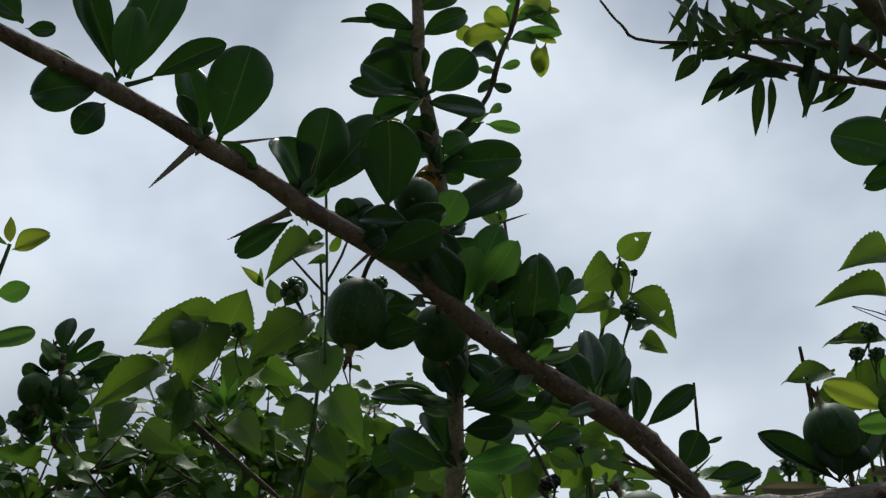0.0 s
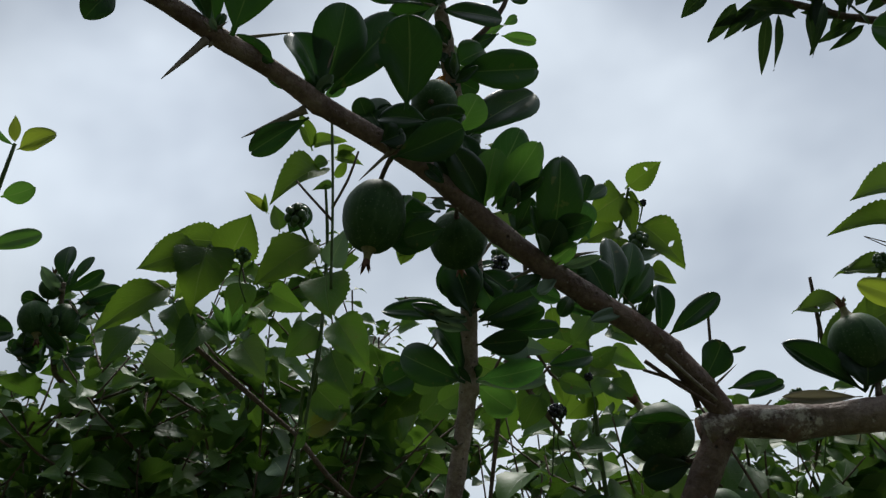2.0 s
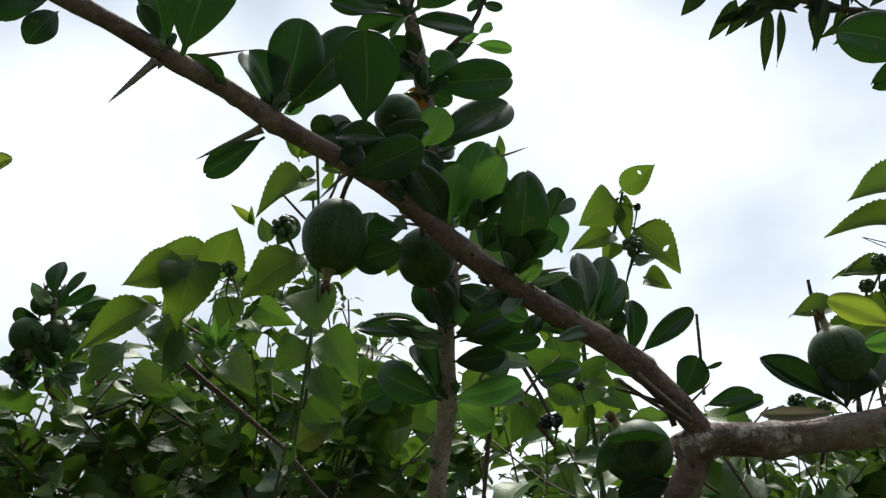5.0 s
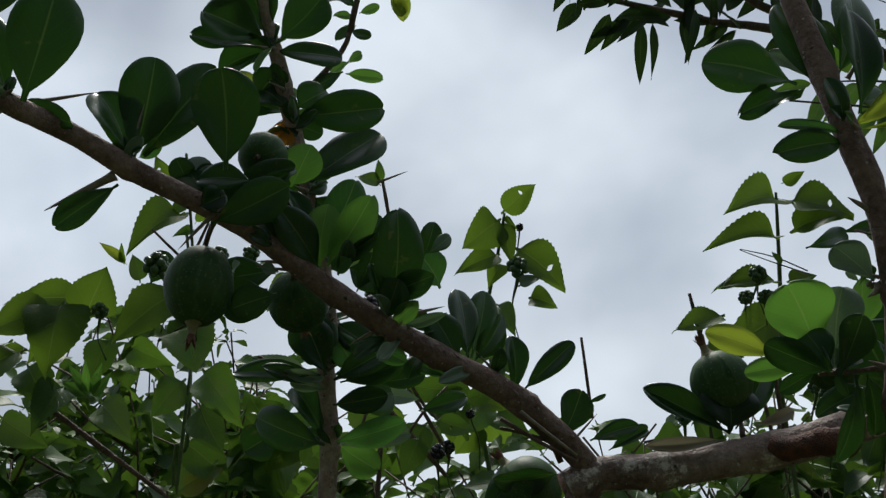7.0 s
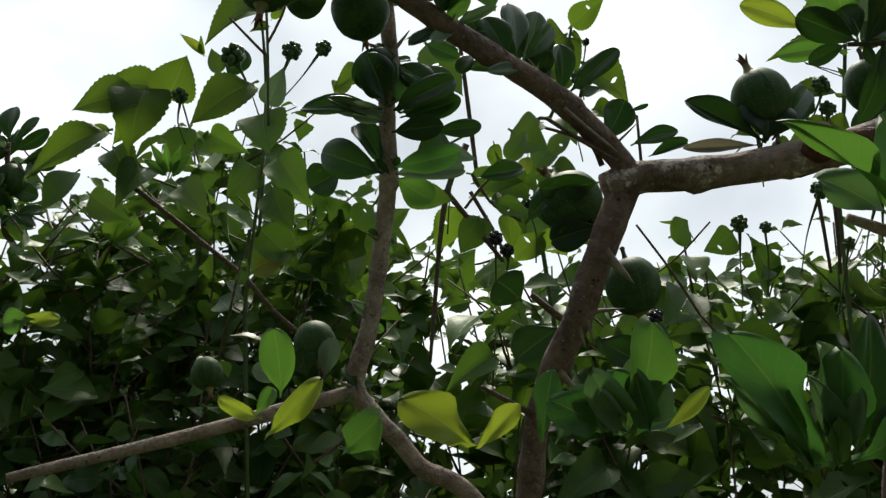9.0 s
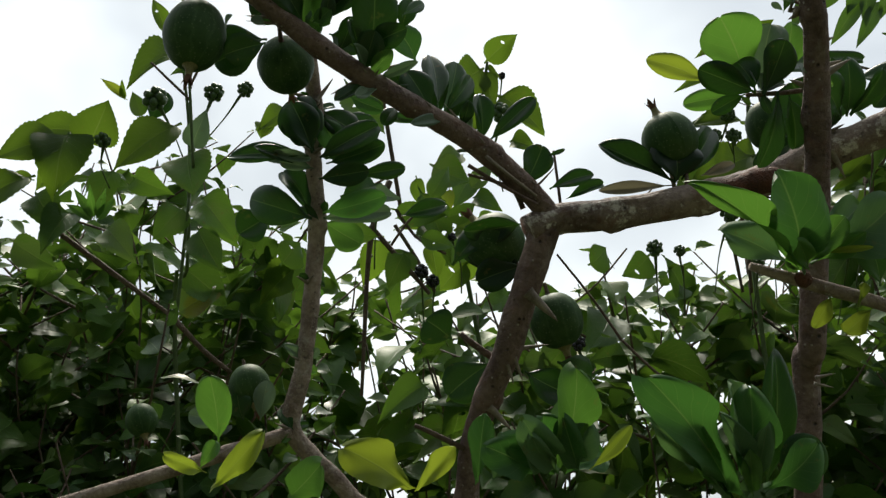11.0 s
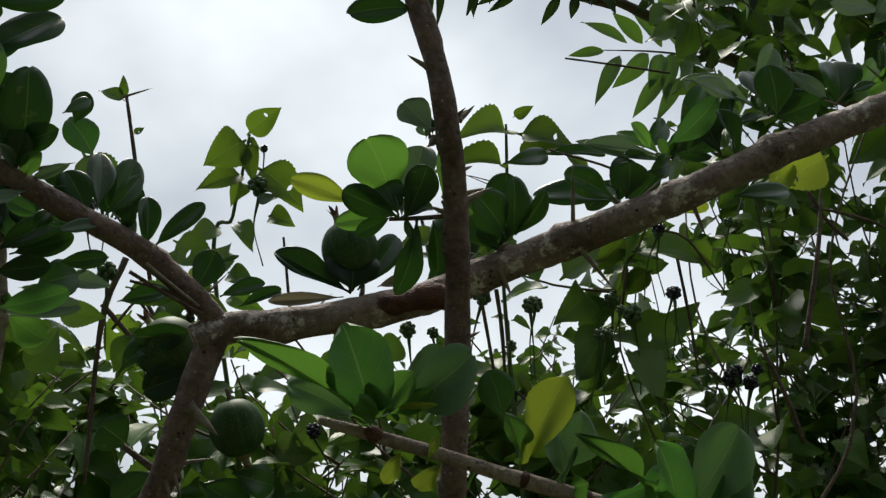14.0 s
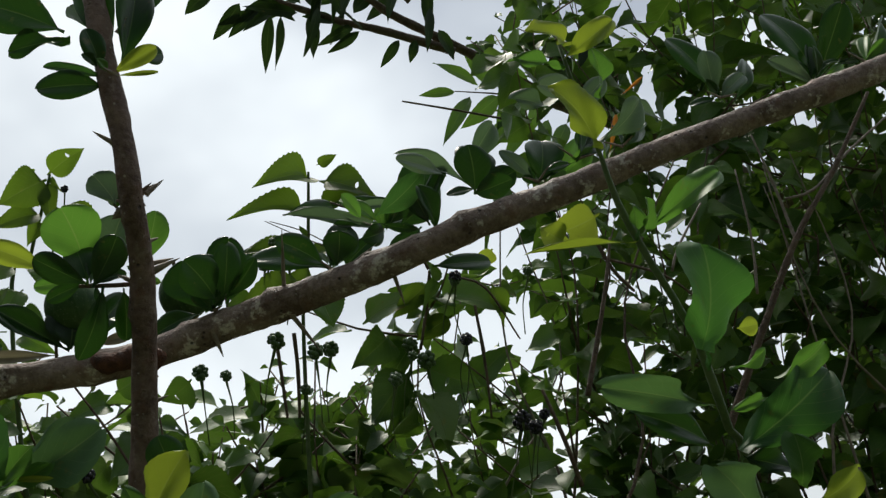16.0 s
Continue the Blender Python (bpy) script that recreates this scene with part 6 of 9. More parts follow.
thorn(back_stem, (0.006, 0.753, 1.965), (-0.004, 0.741, 1.965), 0.0014)
leaf(back_stem, "obovate", "old", (-0.001, 0.743, 1.992), (0.002, 0.747, 2.018), 0.0104, 1, 4)
leaf(back_stem, "obovate", "old", (0.000, 0.744, 1.994), (0.007, 0.745, 2.003), 0.0049, -98, 3)
leaf(back_stem, "obovate", "young", (0.001, 0.732, 1.987), (-0.014, 0.717, 1.968), 0.0099, 45, 3)
leaf(back_stem, "obovate", "old", (0.001, 0.734, 1.984), (-0.015, 0.734, 2.000), 0.0104, -54, 2)
leaf(back_stem, "obovate", "grey", (0.003, 0.743, 1.994), (-0.004, 0.742, 2.003), 0.0053, -15, 3)
thorn(back_stem, (0.001, 0.738, 1.989), (-0.012, 0.726, 1.985), 0.0014)
leaf(back_stem, "obovate", "young", (0.025, 0.782, 1.854), (0.009, 0.781, 1.859), 0.0101, 4, 1)
leaf(back_stem, "obovate", "grey", (0.024, 0.791, 1.857), (0.033, 0.796, 1.848), 0.0075, 2, 4)
leaf(back_stem, "obovate", "old", (0.022, 0.796, 1.857), (0.034, 0.787, 1.873), 0.0122, 14, 4)
leaf(back_stem, "obovate", "old", (0.025, 0.782, 1.853), (0.034, 0.770, 1.847), 0.0067, 10, 2)
leaf(back_stem, "obovate", "young", (0.024, 0.786, 1.854), (0.012, 0.770, 1.867), 0.0111, 38, 3)
leaf(back_stem, "obovate", "old", (0.021, 0.787, 1.853), (0.006, 0.778, 1.840), 0.0105, 5, 3)
thorn(back_stem, (0.023, 0.787, 1.855), (0.031, 0.774, 1.858), 0.0014)
leaf(back_stem, "obovate", "old", (0.022, 0.813, 1.810), (0.014, 0.807, 1.812), 0.0076, -18, 0)
leaf(back_stem, "obovate", "old", (0.024, 0.821, 1.810), (0.016, 0.810, 1.825), 0.0115, -17, 2)
leaf(back_stem, "obovate", "old", (0.026, 0.813, 1.809), (0.006, 0.837, 1.808), 0.0094, -25, 0)
leaf(back_stem, "obovate", "old", (0.024, 0.819, 1.809), (0.028, 0.819, 1.820), 0.0059, -23, 0)
leaf(back_stem, "obovate", "old", (0.023, 0.821, 1.811), (0.041, 0.823, 1.822), 0.0090, -31, 1)
leaf(back_stem, "obovate", "old", (0.026, 0.819, 1.811), (0.038, 0.829, 1.815), 0.0068, -3, 3)
thorn(back_stem, (0.024, 0.812, 1.808), (0.030, 0.799, 1.809), 0.0014)
leaf(back_stem, "obovate", "old", (-0.002, 0.726, 2.044), (-0.043, 0.729, 2.063), 0.0181, -13, 2)
leaf(back_stem, "obovate", "old", (-0.001, 0.731, 2.043), (0.035, 0.723, 2.062), 0.0198, 5, 1)
leaf(back_stem, "obovate", "old", (-0.003, 0.729, 2.028), (-0.040, 0.726, 2.027), 0.0183, 16, 5)
leaf(back_stem, "obovate", "old", (-0.025, 0.725, 2.050), (-0.063, 0.724, 2.057), 0.0070, 10, 3)
leaf(back_stem, "obovate", "old", (0.001, 0.737, 2.041), (-0.022, 0.735, 2.048), 0.0206, -16, 5)
leaf(back_stem, "obovate", "old", (-0.005, 0.723, 2.060), (0.026, 0.714, 2.076), 0.0294, 5, 4)
branch(shrub, [(0.020, 0.799, 1.987, 0.0023), (0.049, 0.793, 2.015, 0.0021), (0.059, 0.789, 2.034, 0.0016)], "twig", "twig", 0.012, 8)
branch(shrub, [(0.059, 0.789, 2.034, 0.0025), (0.066, 0.784, 2.058, 0.0023), (0.076, 0.780, 2.080, 0.0018)], "twig", "twig", 0.012, 8)
branch(shrub, [(0.076, 0.780, 2.080, 0.0023), (0.082, 0.775, 2.102, 0.0021), (0.090, 0.767, 2.137, 0.0016)], "twig", "twig", 0.012, 8)
leaf(back_stem, "obovate", "yellow", (0.105, 0.782, 2.070), (0.098, 0.791, 2.045), 0.0160, 31, 1)
leaf(back_stem, "obovate", "young", (0.074, 0.781, 2.073), (0.102, 0.785, 2.084), 0.0147, 3, 6)
leaf(back_stem, "obovate", "yellow", (0.077, 0.779, 2.083), (0.055, 0.774, 2.097), 0.0179, -22, 4)
leaf(back_stem, "obovate", "young", (0.079, 0.778, 2.088), (0.104, 0.773, 2.096), 0.0153, -17, 4)
leaf(back_stem, "obovate", "old", (0.063, 0.776, 2.048), (0.043, 0.771, 2.059), 0.0271, 32, 5)
leaf(back_stem, "obovate", "yellow", (0.076, 0.780, 2.078), (0.039, 0.776, 2.075), 0.0199, -11, 6)
leaf(back_stem, "obovate", "young", (0.084, 0.776, 2.097), (0.118, 0.778, 2.084), 0.0138, -8, 5)
leaf(back_stem, "obovate", "young", (0.082, 0.775, 2.100), (0.075, 0.770, 2.117), 0.0166, -2, 5)
leaf(back_stem, "obovate", "yellow", (0.087, 0.774, 2.107), (0.117, 0.779, 2.108), 0.0201, 14, 6)
leaf(back_stem, "obovate", "young", (0.053, 0.796, 2.001), (0.080, 0.792, 1.995), 0.0109, 10, 1)
leaf(back_stem, "obovate", "old", (0.051, 0.796, 2.003), (0.030, 0.799, 1.991), 0.0127, 6, 2)
leaf(back_stem, "obovate", "young", (0.055, 0.794, 2.010), (0.068, 0.795, 2.019), 0.0081, 15, 1)
leaf(back_stem, "obovate", "young", (0.059, 0.804, 2.016), (0.039, 0.807, 2.012), 0.0107, 22, 6)
thorn(back_stem, (0.106, 1.205, 2.097), (0.141, 1.203, 2.108), 0.0017)
near_branch = branch(shrub, [(0.191, 0.472, 1.565, 0.0017), (0.213, 0.474, 1.557, 0.0027), (0.242, 0.474, 1.546, 0.0029), (0.271, 0.474, 1.534, 0.0032), (0.300, 0.474, 1.523, 0.0034), (0.328, 0.471, 1.510, 0.0033), (0.358, 0.469, 1.497, 0.0035), (0.500, 0.470, 1.430, 0.0040), (0.620, 0.520, 1.150, 0.0055), (0.550, 0.600, 0.500, 0.0080), (0.360, 0.660, -0.030, 0.0100)], "pale_bark", "branch", 0.005, 14, 0.09, label="thin near branch with fresh leaves")
leaf(near_branch, "crisp", "sage", (0.110, 0.530, 1.494), (0.116, 0.518, 1.526), 0.0153, 25, 5)
leaf(near_branch, "crisp", "mid", (0.107, 0.530, 1.494), (0.094, 0.505, 1.505), 0.0153, 20, 3)
leaf(near_branch, "crisp", "mid", (0.113, 0.530, 1.494), (0.135, 0.533, 1.503), 0.0154, -20, 1)
leaf(near_branch, "crisp", "sage", (0.103, 0.520, 1.494), (0.095, 0.498, 1.504), 0.0116, -20, 4)
leaf(near_branch, "crisp", "mid", (0.183, 0.520, 1.477), (0.151, 0.478, 1.519), 0.0246, 10, 0)
leaf(near_branch, "crisp", "young", (0.183, 0.522, 1.475), (0.157, 0.495, 1.508), 0.0134, -24, 3)
leaf(near_branch, "crisp", "sage", (0.180, 0.518, 1.475), (0.144, 0.495, 1.510), 0.0112, 20, 5)
leaf(near_branch, "crisp", "sage", (0.189, 0.522, 1.476), (0.189, 0.495, 1.517), 0.0196, 14, 1)
leaf(near_branch, "crisp", "mid", (0.191, 0.520, 1.477), (0.191, 0.494, 1.515), 0.0201, -10, 4)
leaf(near_branch, "crisp", "sage", (0.188, 0.516, 1.477), (0.182, 0.489, 1.503), 0.0077, 30, 3)
leaf(near_branch, "obovate", "old", (0.209, 0.545, 1.478), (0.223, 0.521, 1.536), 0.0180, 8, 1)
leaf(near_branch, "crisp", "sage", (0.191, 0.516, 1.477), (0.194, 0.494, 1.501), 0.0087, -20, 5)
leaf(near_branch, "crisp", "mid", (0.198, 0.520, 1.477), (0.217, 0.501, 1.486), 0.0181, 12, 3)
leaf(near_branch, "crisp", "young", (0.190, 0.514, 1.475), (0.185, 0.497, 1.488), 0.0092, -30, 1)
leaf(near_branch, "crisp", "old", (0.184, 0.530, 1.477), (0.175, 0.516, 1.493), 0.0131, 10, 3)
leaf(near_branch, "crisp", "sage", (0.086, 0.570, 1.496), (0.097, 0.564, 1.517), 0.0150, 15, 1)
leaf(near_branch, "crisp", "mid", (0.117, 0.520, 1.493), (0.108, 0.496, 1.505), 0.0123, -30, 3)
leaf(near_branch, "crisp", "yellow", (0.233, 0.470, 1.543), (0.238, 0.471, 1.553), 0.0039, 0, 2)
leaf(near_branch, "crisp", "yellow", (0.239, 0.470, 1.542), (0.231, 0.481, 1.536), 0.0098, 5, 2)
leaf(near_branch, "crisp", "yellow", (0.223, 0.470, 1.549), (0.216, 0.478, 1.537), 0.0073, 10, 4)
leaf(near_branch, "crisp", "mid", (0.212, 0.470, 1.561), (0.202, 0.440, 1.588), 0.0286, -6, 1)
leaf(near_branch, "crisp", "young", (0.211, 0.470, 1.561), (0.169, 0.427, 1.589), 0.0082, 20, 3)
leaf(near_branch, "crisp", "sage", (0.210, 0.470, 1.562), (0.179, 0.463, 1.579), 0.0159, 8, 5)
leaf(near_branch, "crisp", "sage", (0.217, 0.472, 1.565), (0.253, 0.452, 1.578), 0.0227, 14, 3)
leaf(near_branch, "crisp", "sage", (0.219, 0.476, 1.567), (0.249, 0.472, 1.592), 0.0140, -20, 1)
leaf(near_branch, "crisp", "young", (0.212, 0.468, 1.562), (0.213, 0.453, 1.571), 0.0093, 15, 3)
leaf(near_branch, "crisp", "young", (0.214, 0.468, 1.563), (0.224, 0.451, 1.576), 0.0121, -25, 1)
leaf(near_branch, "crisp", "young", (0.216, 0.468, 1.563), (0.236, 0.455, 1.570), 0.0082, 20, 5)
leaf(near_branch, "obovate", "yellow", (0.219, 0.466, 1.567), (0.233, 0.451, 1.563), 0.0030, 10, 3)
leaf(near_branch, "crisp", "young", (0.213, 0.466, 1.560), (0.205, 0.453, 1.568), 0.0082, -20, 5)
leaf(near_branch, "obovate", "old", (0.298, 0.560, 1.573), (0.291, 0.546, 1.595), 0.0199, 6, 0)
leaf(near_branch, "crisp", "young", (0.272, 0.470, 1.539), (0.270, 0.453, 1.553), 0.0097, 30, 3)
leaf(near_branch, "crisp", "yellow", (0.274, 0.470, 1.539), (0.284, 0.443, 1.566), 0.0189, -34, 1)
leaf(near_branch, "crisp", "sage", (0.289, 0.472, 1.530), (0.301, 0.461, 1.557), 0.0192, 18, 5)
leaf(near_branch, "crisp", "sage", (0.292, 0.474, 1.530), (0.291, 0.469, 1.550), 0.0135, -20, 3)
leaf(near_branch, "crisp", "young", (0.294, 0.470, 1.528), (0.296, 0.465, 1.527), 0.0116, 20, 1)
leaf(near_branch, "crisp", "young", (0.333, 0.470, 1.513), (0.301, 0.445, 1.546), 0.0066, 26, 3)
leaf(near_branch, "crisp", "mid", (0.337, 0.470, 1.509), (0.331, 0.447, 1.534), 0.0218, 8, 1)
leaf(near_branch, "crisp", "sage", (0.341, 0.472, 1.510), (0.368, 0.454, 1.543), 0.0256, -12, 5)
leaf(near_branch, "crisp", "mid", (0.340, 0.470, 1.509), (0.369, 0.453, 1.518), 0.0188, 10, 3)
leaf(near_branch, "crisp", "young", (0.335, 0.468, 1.511), (0.324, 0.454, 1.519), 0.0090, -20, 3)
leaf(near_branch, "crisp", "sage", (0.345, 0.474, 1.509), (0.373, 0.471, 1.529), 0.0141, 16, 1)
leaf(near_branch, "crisp", "mid", (0.302, 0.470, 1.519), (0.338, 0.465, 1.527), 0.0129, 18, 4)
leaf(near_branch, "crisp", "young", (0.109, 0.520, 1.495), (0.119, 0.492, 1.527), 0.0192, 14, 0)
leaf(near_branch, "crisp", "sage", (0.107, 0.520, 1.494), (0.095, 0.494, 1.505), 0.0153, -15, 3)
leaf(near_branch, "crisp", "mid", (0.098, 0.520, 1.494), (0.079, 0.505, 1.505), 0.0181, 10, 4)
leaf(near_branch, "crisp", "mid", (0.080, 0.570, 1.497), (0.083, 0.553, 1.524), 0.0118, -20, 1)
leaf(near_branch, "crisp", "sage", (0.109, 0.520, 1.494), (0.122, 0.508, 1.511), 0.0162, 10, 5)
leaf(near_branch, "crisp", "mid", (0.105, 0.520, 1.494), (0.098, 0.502, 1.517), 0.0118, 35, 2)
leaf(near_branch, "obovate", "yellow", (0.122, 0.520, 1.493), (0.144, 0.517, 1.509), 0.0074, 15, 0)
leaf(near_branch, "obovate", "old", (0.213, 0.540, 1.481), (0.231, 0.526, 1.495), 0.0217, -10, 0)
leaf(near_branch, "crisp", "yellow", (-0.050, 0.620, 1.521), (-0.065, 0.604, 1.526), 0.0088, -10, 3)
leaf(near_branch, "crisp", "yellow", (-0.047, 0.610, 1.511), (-0.020, 0.594, 1.533), 0.0123, 8, 4)
leaf(near_branch, "crisp", "young", (-0.010, 0.620, 1.504), (0.005, 0.603, 1.513), 0.0198, 10, 0)
leaf(near_branch, "crisp", "yellow", (0.051, 0.600, 1.500), (0.022, 0.582, 1.521), 0.0226, 14, 4)
leaf(near_branch, "crisp", "yellow", (0.054, 0.600, 1.499), (0.070, 0.583, 1.515), 0.0113, -16, 1)
leaf(near_branch, "crisp", "young", (-0.053, 0.620, 1.523), (-0.044, 0.618, 1.536), 0.0084, 0, 5)
leaf(near_branch, "crisp", "young", (-0.162, 0.620, 1.577), (-0.177, 0.618, 1.575), 0.0132, 0, 5)
leaf(near_branch, "crisp", "yellow", (-0.172, 0.620, 1.578), (-0.150, 0.623, 1.577), 0.0075, 10, 2)
branch(near_branch, [(0.209, 0.471, 1.559, 0.0010), (0.211, 0.471, 1.558, 0.0030), (0.213, 0.472, 1.557, 0.0033), (0.214, 0.472, 1.557, 0.0032), (0.216, 0.472, 1.556, 0.0016)], "scar", "node", 0.004, 14, 0.25, label="red-brown swollen node")
branch(near_branch, [(0.272, 0.473, 1.535, 0.0011), (0.273, 0.473, 1.534, 0.0033), (0.274, 0.474, 1.533, 0.0037), (0.275, 0.474, 1.533, 0.0035), (0.277, 0.474, 1.532, 0.0018)], "scar", "node", 0.004, 14, 0.25, label="red-brown swollen node")
branch(near_branch, [(0.298, 0.474, 1.524, 0.0011), (0.299, 0.474, 1.524, 0.0035), (0.300, 0.474, 1.523, 0.0039), (0.302, 0.474, 1.522, 0.0037), (0.303, 0.474, 1.522, 0.0019)], "scar", "node", 0.004, 14, 0.25, label="red-brown swollen node")
branch(near_branch, [(0.328, 0.471, 1.511, 0.0011), (0.330, 0.471, 1.510, 0.0036), (0.331, 0.471, 1.510, 0.0040), (0.332, 0.472, 1.509, 0.0038), (0.333, 0.472, 1.509, 0.0019)], "scar", "node", 0.004, 14, 0.25, label="red-brown swollen node")
near_shoot = branch(shrub, [(0.400, 0.620, -0.030, 0.0060), (0.520, 0.470, 0.700, 0.0040), (0.525, 0.370, 1.300, 0.0025), (0.507, 0.348, 1.512, 0.0017), (0.492, 0.337, 1.541, 0.0017), (0.478, 0.325, 1.576, 0.0015), (0.459, 0.318, 1.608, 0.0014), (0.447, 0.313, 1.630, 0.0012), (0.441, 0.309, 1.650, 0.0010), (0.433, 0.304, 1.673, 0.0008), (0.427, 0.300, 1.693, 0.0007)], "green_stem", "stem", 0.015, 10, 0.09, label="thin green near shoot")
leaf(near_shoot, "crisp", "mid", (0.472, 0.315, 1.569), (0.479, 0.297, 1.605), 0.0312, 6, 0)
leaf(near_shoot, "crisp", "yellow", (0.438, 0.305, 1.650), (0.421, 0.288, 1.668), 0.0207, 10, 1)
leaf(near_shoot, "crisp", "grey", (0.420, 0.303, 1.666), (0.401, 0.297, 1.667), 0.0085, 10, 5)
leaf(near_shoot, "crisp", "grey", (0.440, 0.305, 1.653), (0.456, 0.292, 1.664), 0.0108, 14, 3)
leaf(near_shoot, "crisp", "yellow", (0.431, 0.300, 1.693), (0.411, 0.282, 1.691), 0.0106, 12, 1)
leaf(near_shoot, "crisp", "yellow", (0.428, 0.300, 1.687), (0.440, 0.282, 1.695), 0.0105, -14, 3)
leaf(near_shoot, "crisp", "young", (0.428, 0.300, 1.683), (0.397, 0.288, 1.678), 0.0055, 25, 5)
leaf(near_shoot, "crisp", "young", (0.441, 0.302, 1.671), (0.440, 0.289, 1.685), 0.0083, 25, 3)
leaf(near_shoot, "obovate", "yellow", (0.453, 0.314, 1.614), (0.400, 0.305, 1.607), 0.0034, 10, 4)
leaf(near_shoot, "crisp", "young", (0.453, 0.314, 1.614), (0.449, 0.305, 1.626), 0.0077, 20, 5)
leaf(near_shoot, "crisp", "young", (0.457, 0.314, 1.618), (0.490, 0.297, 1.643), 0.0128, -22, 3)
leaf(near_shoot, "crisp", "young", (0.456, 0.314, 1.616), (0.456, 0.301, 1.625), 0.0091, 25, 1)
leaf(near_shoot, "crisp", "sage", (0.475, 0.325, 1.549), (0.432, 0.306, 1.553), 0.0142, -8, 3)
leaf(near_shoot, "obovate", "old", (0.478, 0.330, 1.534), (0.445, 0.318, 1.548), 0.0134, 10, 1)
leaf(near_shoot, "crisp", "mid", (0.490, 0.330, 1.531), (0.534, 0.311, 1.557), 0.0263, -6, 0)
leaf(near_shoot, "crisp", "young", (0.512, 0.330, 1.551), (0.491, 0.320, 1.548), 0.0049, 20, 3)
leaf(near_shoot, "crisp", "young", (0.511, 0.325, 1.558), (0.535, 0.314, 1.567), 0.0136, 14, 1)
leaf(near_shoot, "obovate", "yellow", (0.502, 0.330, 1.581), (0.509, 0.325, 1.581), 0.0083, 8, 0)
leaf(near_shoot, "crisp", "young", (0.507, 0.320, 1.514), (0.504, 0.309, 1.530), 0.0156, -8, 0)
leaf(near_shoot, "crisp", "yellow", (0.505, 0.315, 1.506), (0.526, 0.304, 1.514), 0.0154, 8, 1)
leaf(near_shoot, "crisp", "sage", (0.482, 0.320, 1.506), (0.467, 0.307, 1.520), 0.0209, -6, 0)
leaf(near_shoot, "crisp", "old", (0.493, 0.335, 1.529), (0.514, 0.328, 1.523), 0.0119, -20, 4)
leaf(near_shoot, "crisp", "young", (0.494, 0.330, 1.564), (0.509, 0.322, 1.567), 0.0053, 30, 3)
leaf(near_shoot, "crisp", "mid", (0.481, 0.325, 1.563), (0.474, 0.318, 1.580), 0.0079, 30, 5)
left_shoot = branch(shrub, [(0.150, 0.680, -0.030, 0.0060), (-0.200, 0.740, 0.700, 0.0050), (-0.330, 0.730, 1.500, 0.0030), (-0.299, 0.691, 1.752, 0.0017), (-0.290, 0.681, 1.774, 0.0017), (-0.277, 0.669, 1.805, 0.0015), (-0.264, 0.657, 1.838, 0.0011)], "green_stem", "stem", 0.015, 10, 0.09, label="thin green shoot with young leaves")
leaf(left_shoot, "obovate", "yellow", (-0.263, 0.658, 1.834), (-0.241, 0.651, 1.843), 0.0142, -4, 5)
leaf(left_shoot, "lance", "yellow", (-0.264, 0.657, 1.839), (-0.266, 0.656, 1.857), 0.0079, -3, 2)
leaf(left_shoot, "obovate", "young", (-0.265, 0.658, 1.837), (-0.283, 0.658, 1.849), 0.0052, -24, 6)
leaf(left_shoot, "obovate", "young", (-0.276, 0.668, 1.810), (-0.296, 0.664, 1.839), 0.0247, 6, 3)
leaf(left_shoot, "obovate", "young", (-0.273, 0.669, 1.808), (-0.254, 0.665, 1.811), 0.0139, 32, 1)
leaf(left_shoot, "obovate", "young", (-0.282, 0.675, 1.777), (-0.249, 0.674, 1.787), 0.0146, -12, 0)
leaf(left_shoot, "obovate", "old", (-0.300, 0.691, 1.727), (-0.266, 0.696, 1.732), 0.0209, -19, 4)
leaf(left_shoot, "obovate", "grey", (-0.289, 0.686, 1.749), (-0.279, 0.687, 1.752), 0.0040, -2, 2)
leaf(left_shoot, "obovate", "young", (-0.286, 0.685, 1.757), (-0.305, 0.686, 1.766), 0.0126, -19, 0)
shrub2 = empty("fruit_shrub", (-0.6, 1.2, 0.0), "small fruit-bearing shrub top among the bushes", "shrub")
far_branch = branch(shrub2, [(-0.600, 1.200, -0.030, 0.0160), (-0.620, 1.300, 1.000, 0.0090), (-0.459, 1.410, 1.760, 0.0045), (-0.449, 1.362, 1.889, 0.0037), (-0.434, 1.323, 1.977, 0.0026)], "bark", "branch", 0.015, 14, 0.09)
leaf(far_branch, "obovate", "old", (-0.451, 1.318, 1.915), (-0.441, 1.314, 1.936), 0.0154, -69, 1)
leaf(far_branch, "obovate", "grey", (-0.447, 1.321, 1.910), (-0.464, 1.301, 1.906), 0.0105, 15, 0)
leaf(far_branch, "obovate", "grey", (-0.453, 1.322, 1.917), (-0.428, 1.306, 1.927), 0.0156, -7, 2)
leaf(far_branch, "obovate", "young", (-0.451, 1.323, 1.912), (-0.431, 1.321, 1.922), 0.0108, -13, 4)
leaf(far_branch, "obovate", "old", (-0.446, 1.311, 1.912), (-0.428, 1.309, 1.914), 0.0121, 4, 2)
leaf(far_branch, "obovate", "old", (-0.451, 1.328, 1.912), (-0.459, 1.322, 1.933), 0.0112, -27, 3)
leaf(far_branch, "obovate", "old", (-0.452, 1.320, 1.911), (-0.433, 1.321, 1.941), 0.0213, -14, 2)
leaf(far_branch, "obovate", "old", (-0.447, 1.315, 1.910), (-0.447, 1.287, 1.925), 0.0099, -20, 0)
leaf(far_branch, "obovate", "old", (-0.448, 1.317, 1.914), (-0.475, 1.315, 1.932), 0.0141, -36, 0)
thorn(far_branch, (-0.449, 1.316, 1.913), (-0.462, 1.302, 1.923), 0.0023)
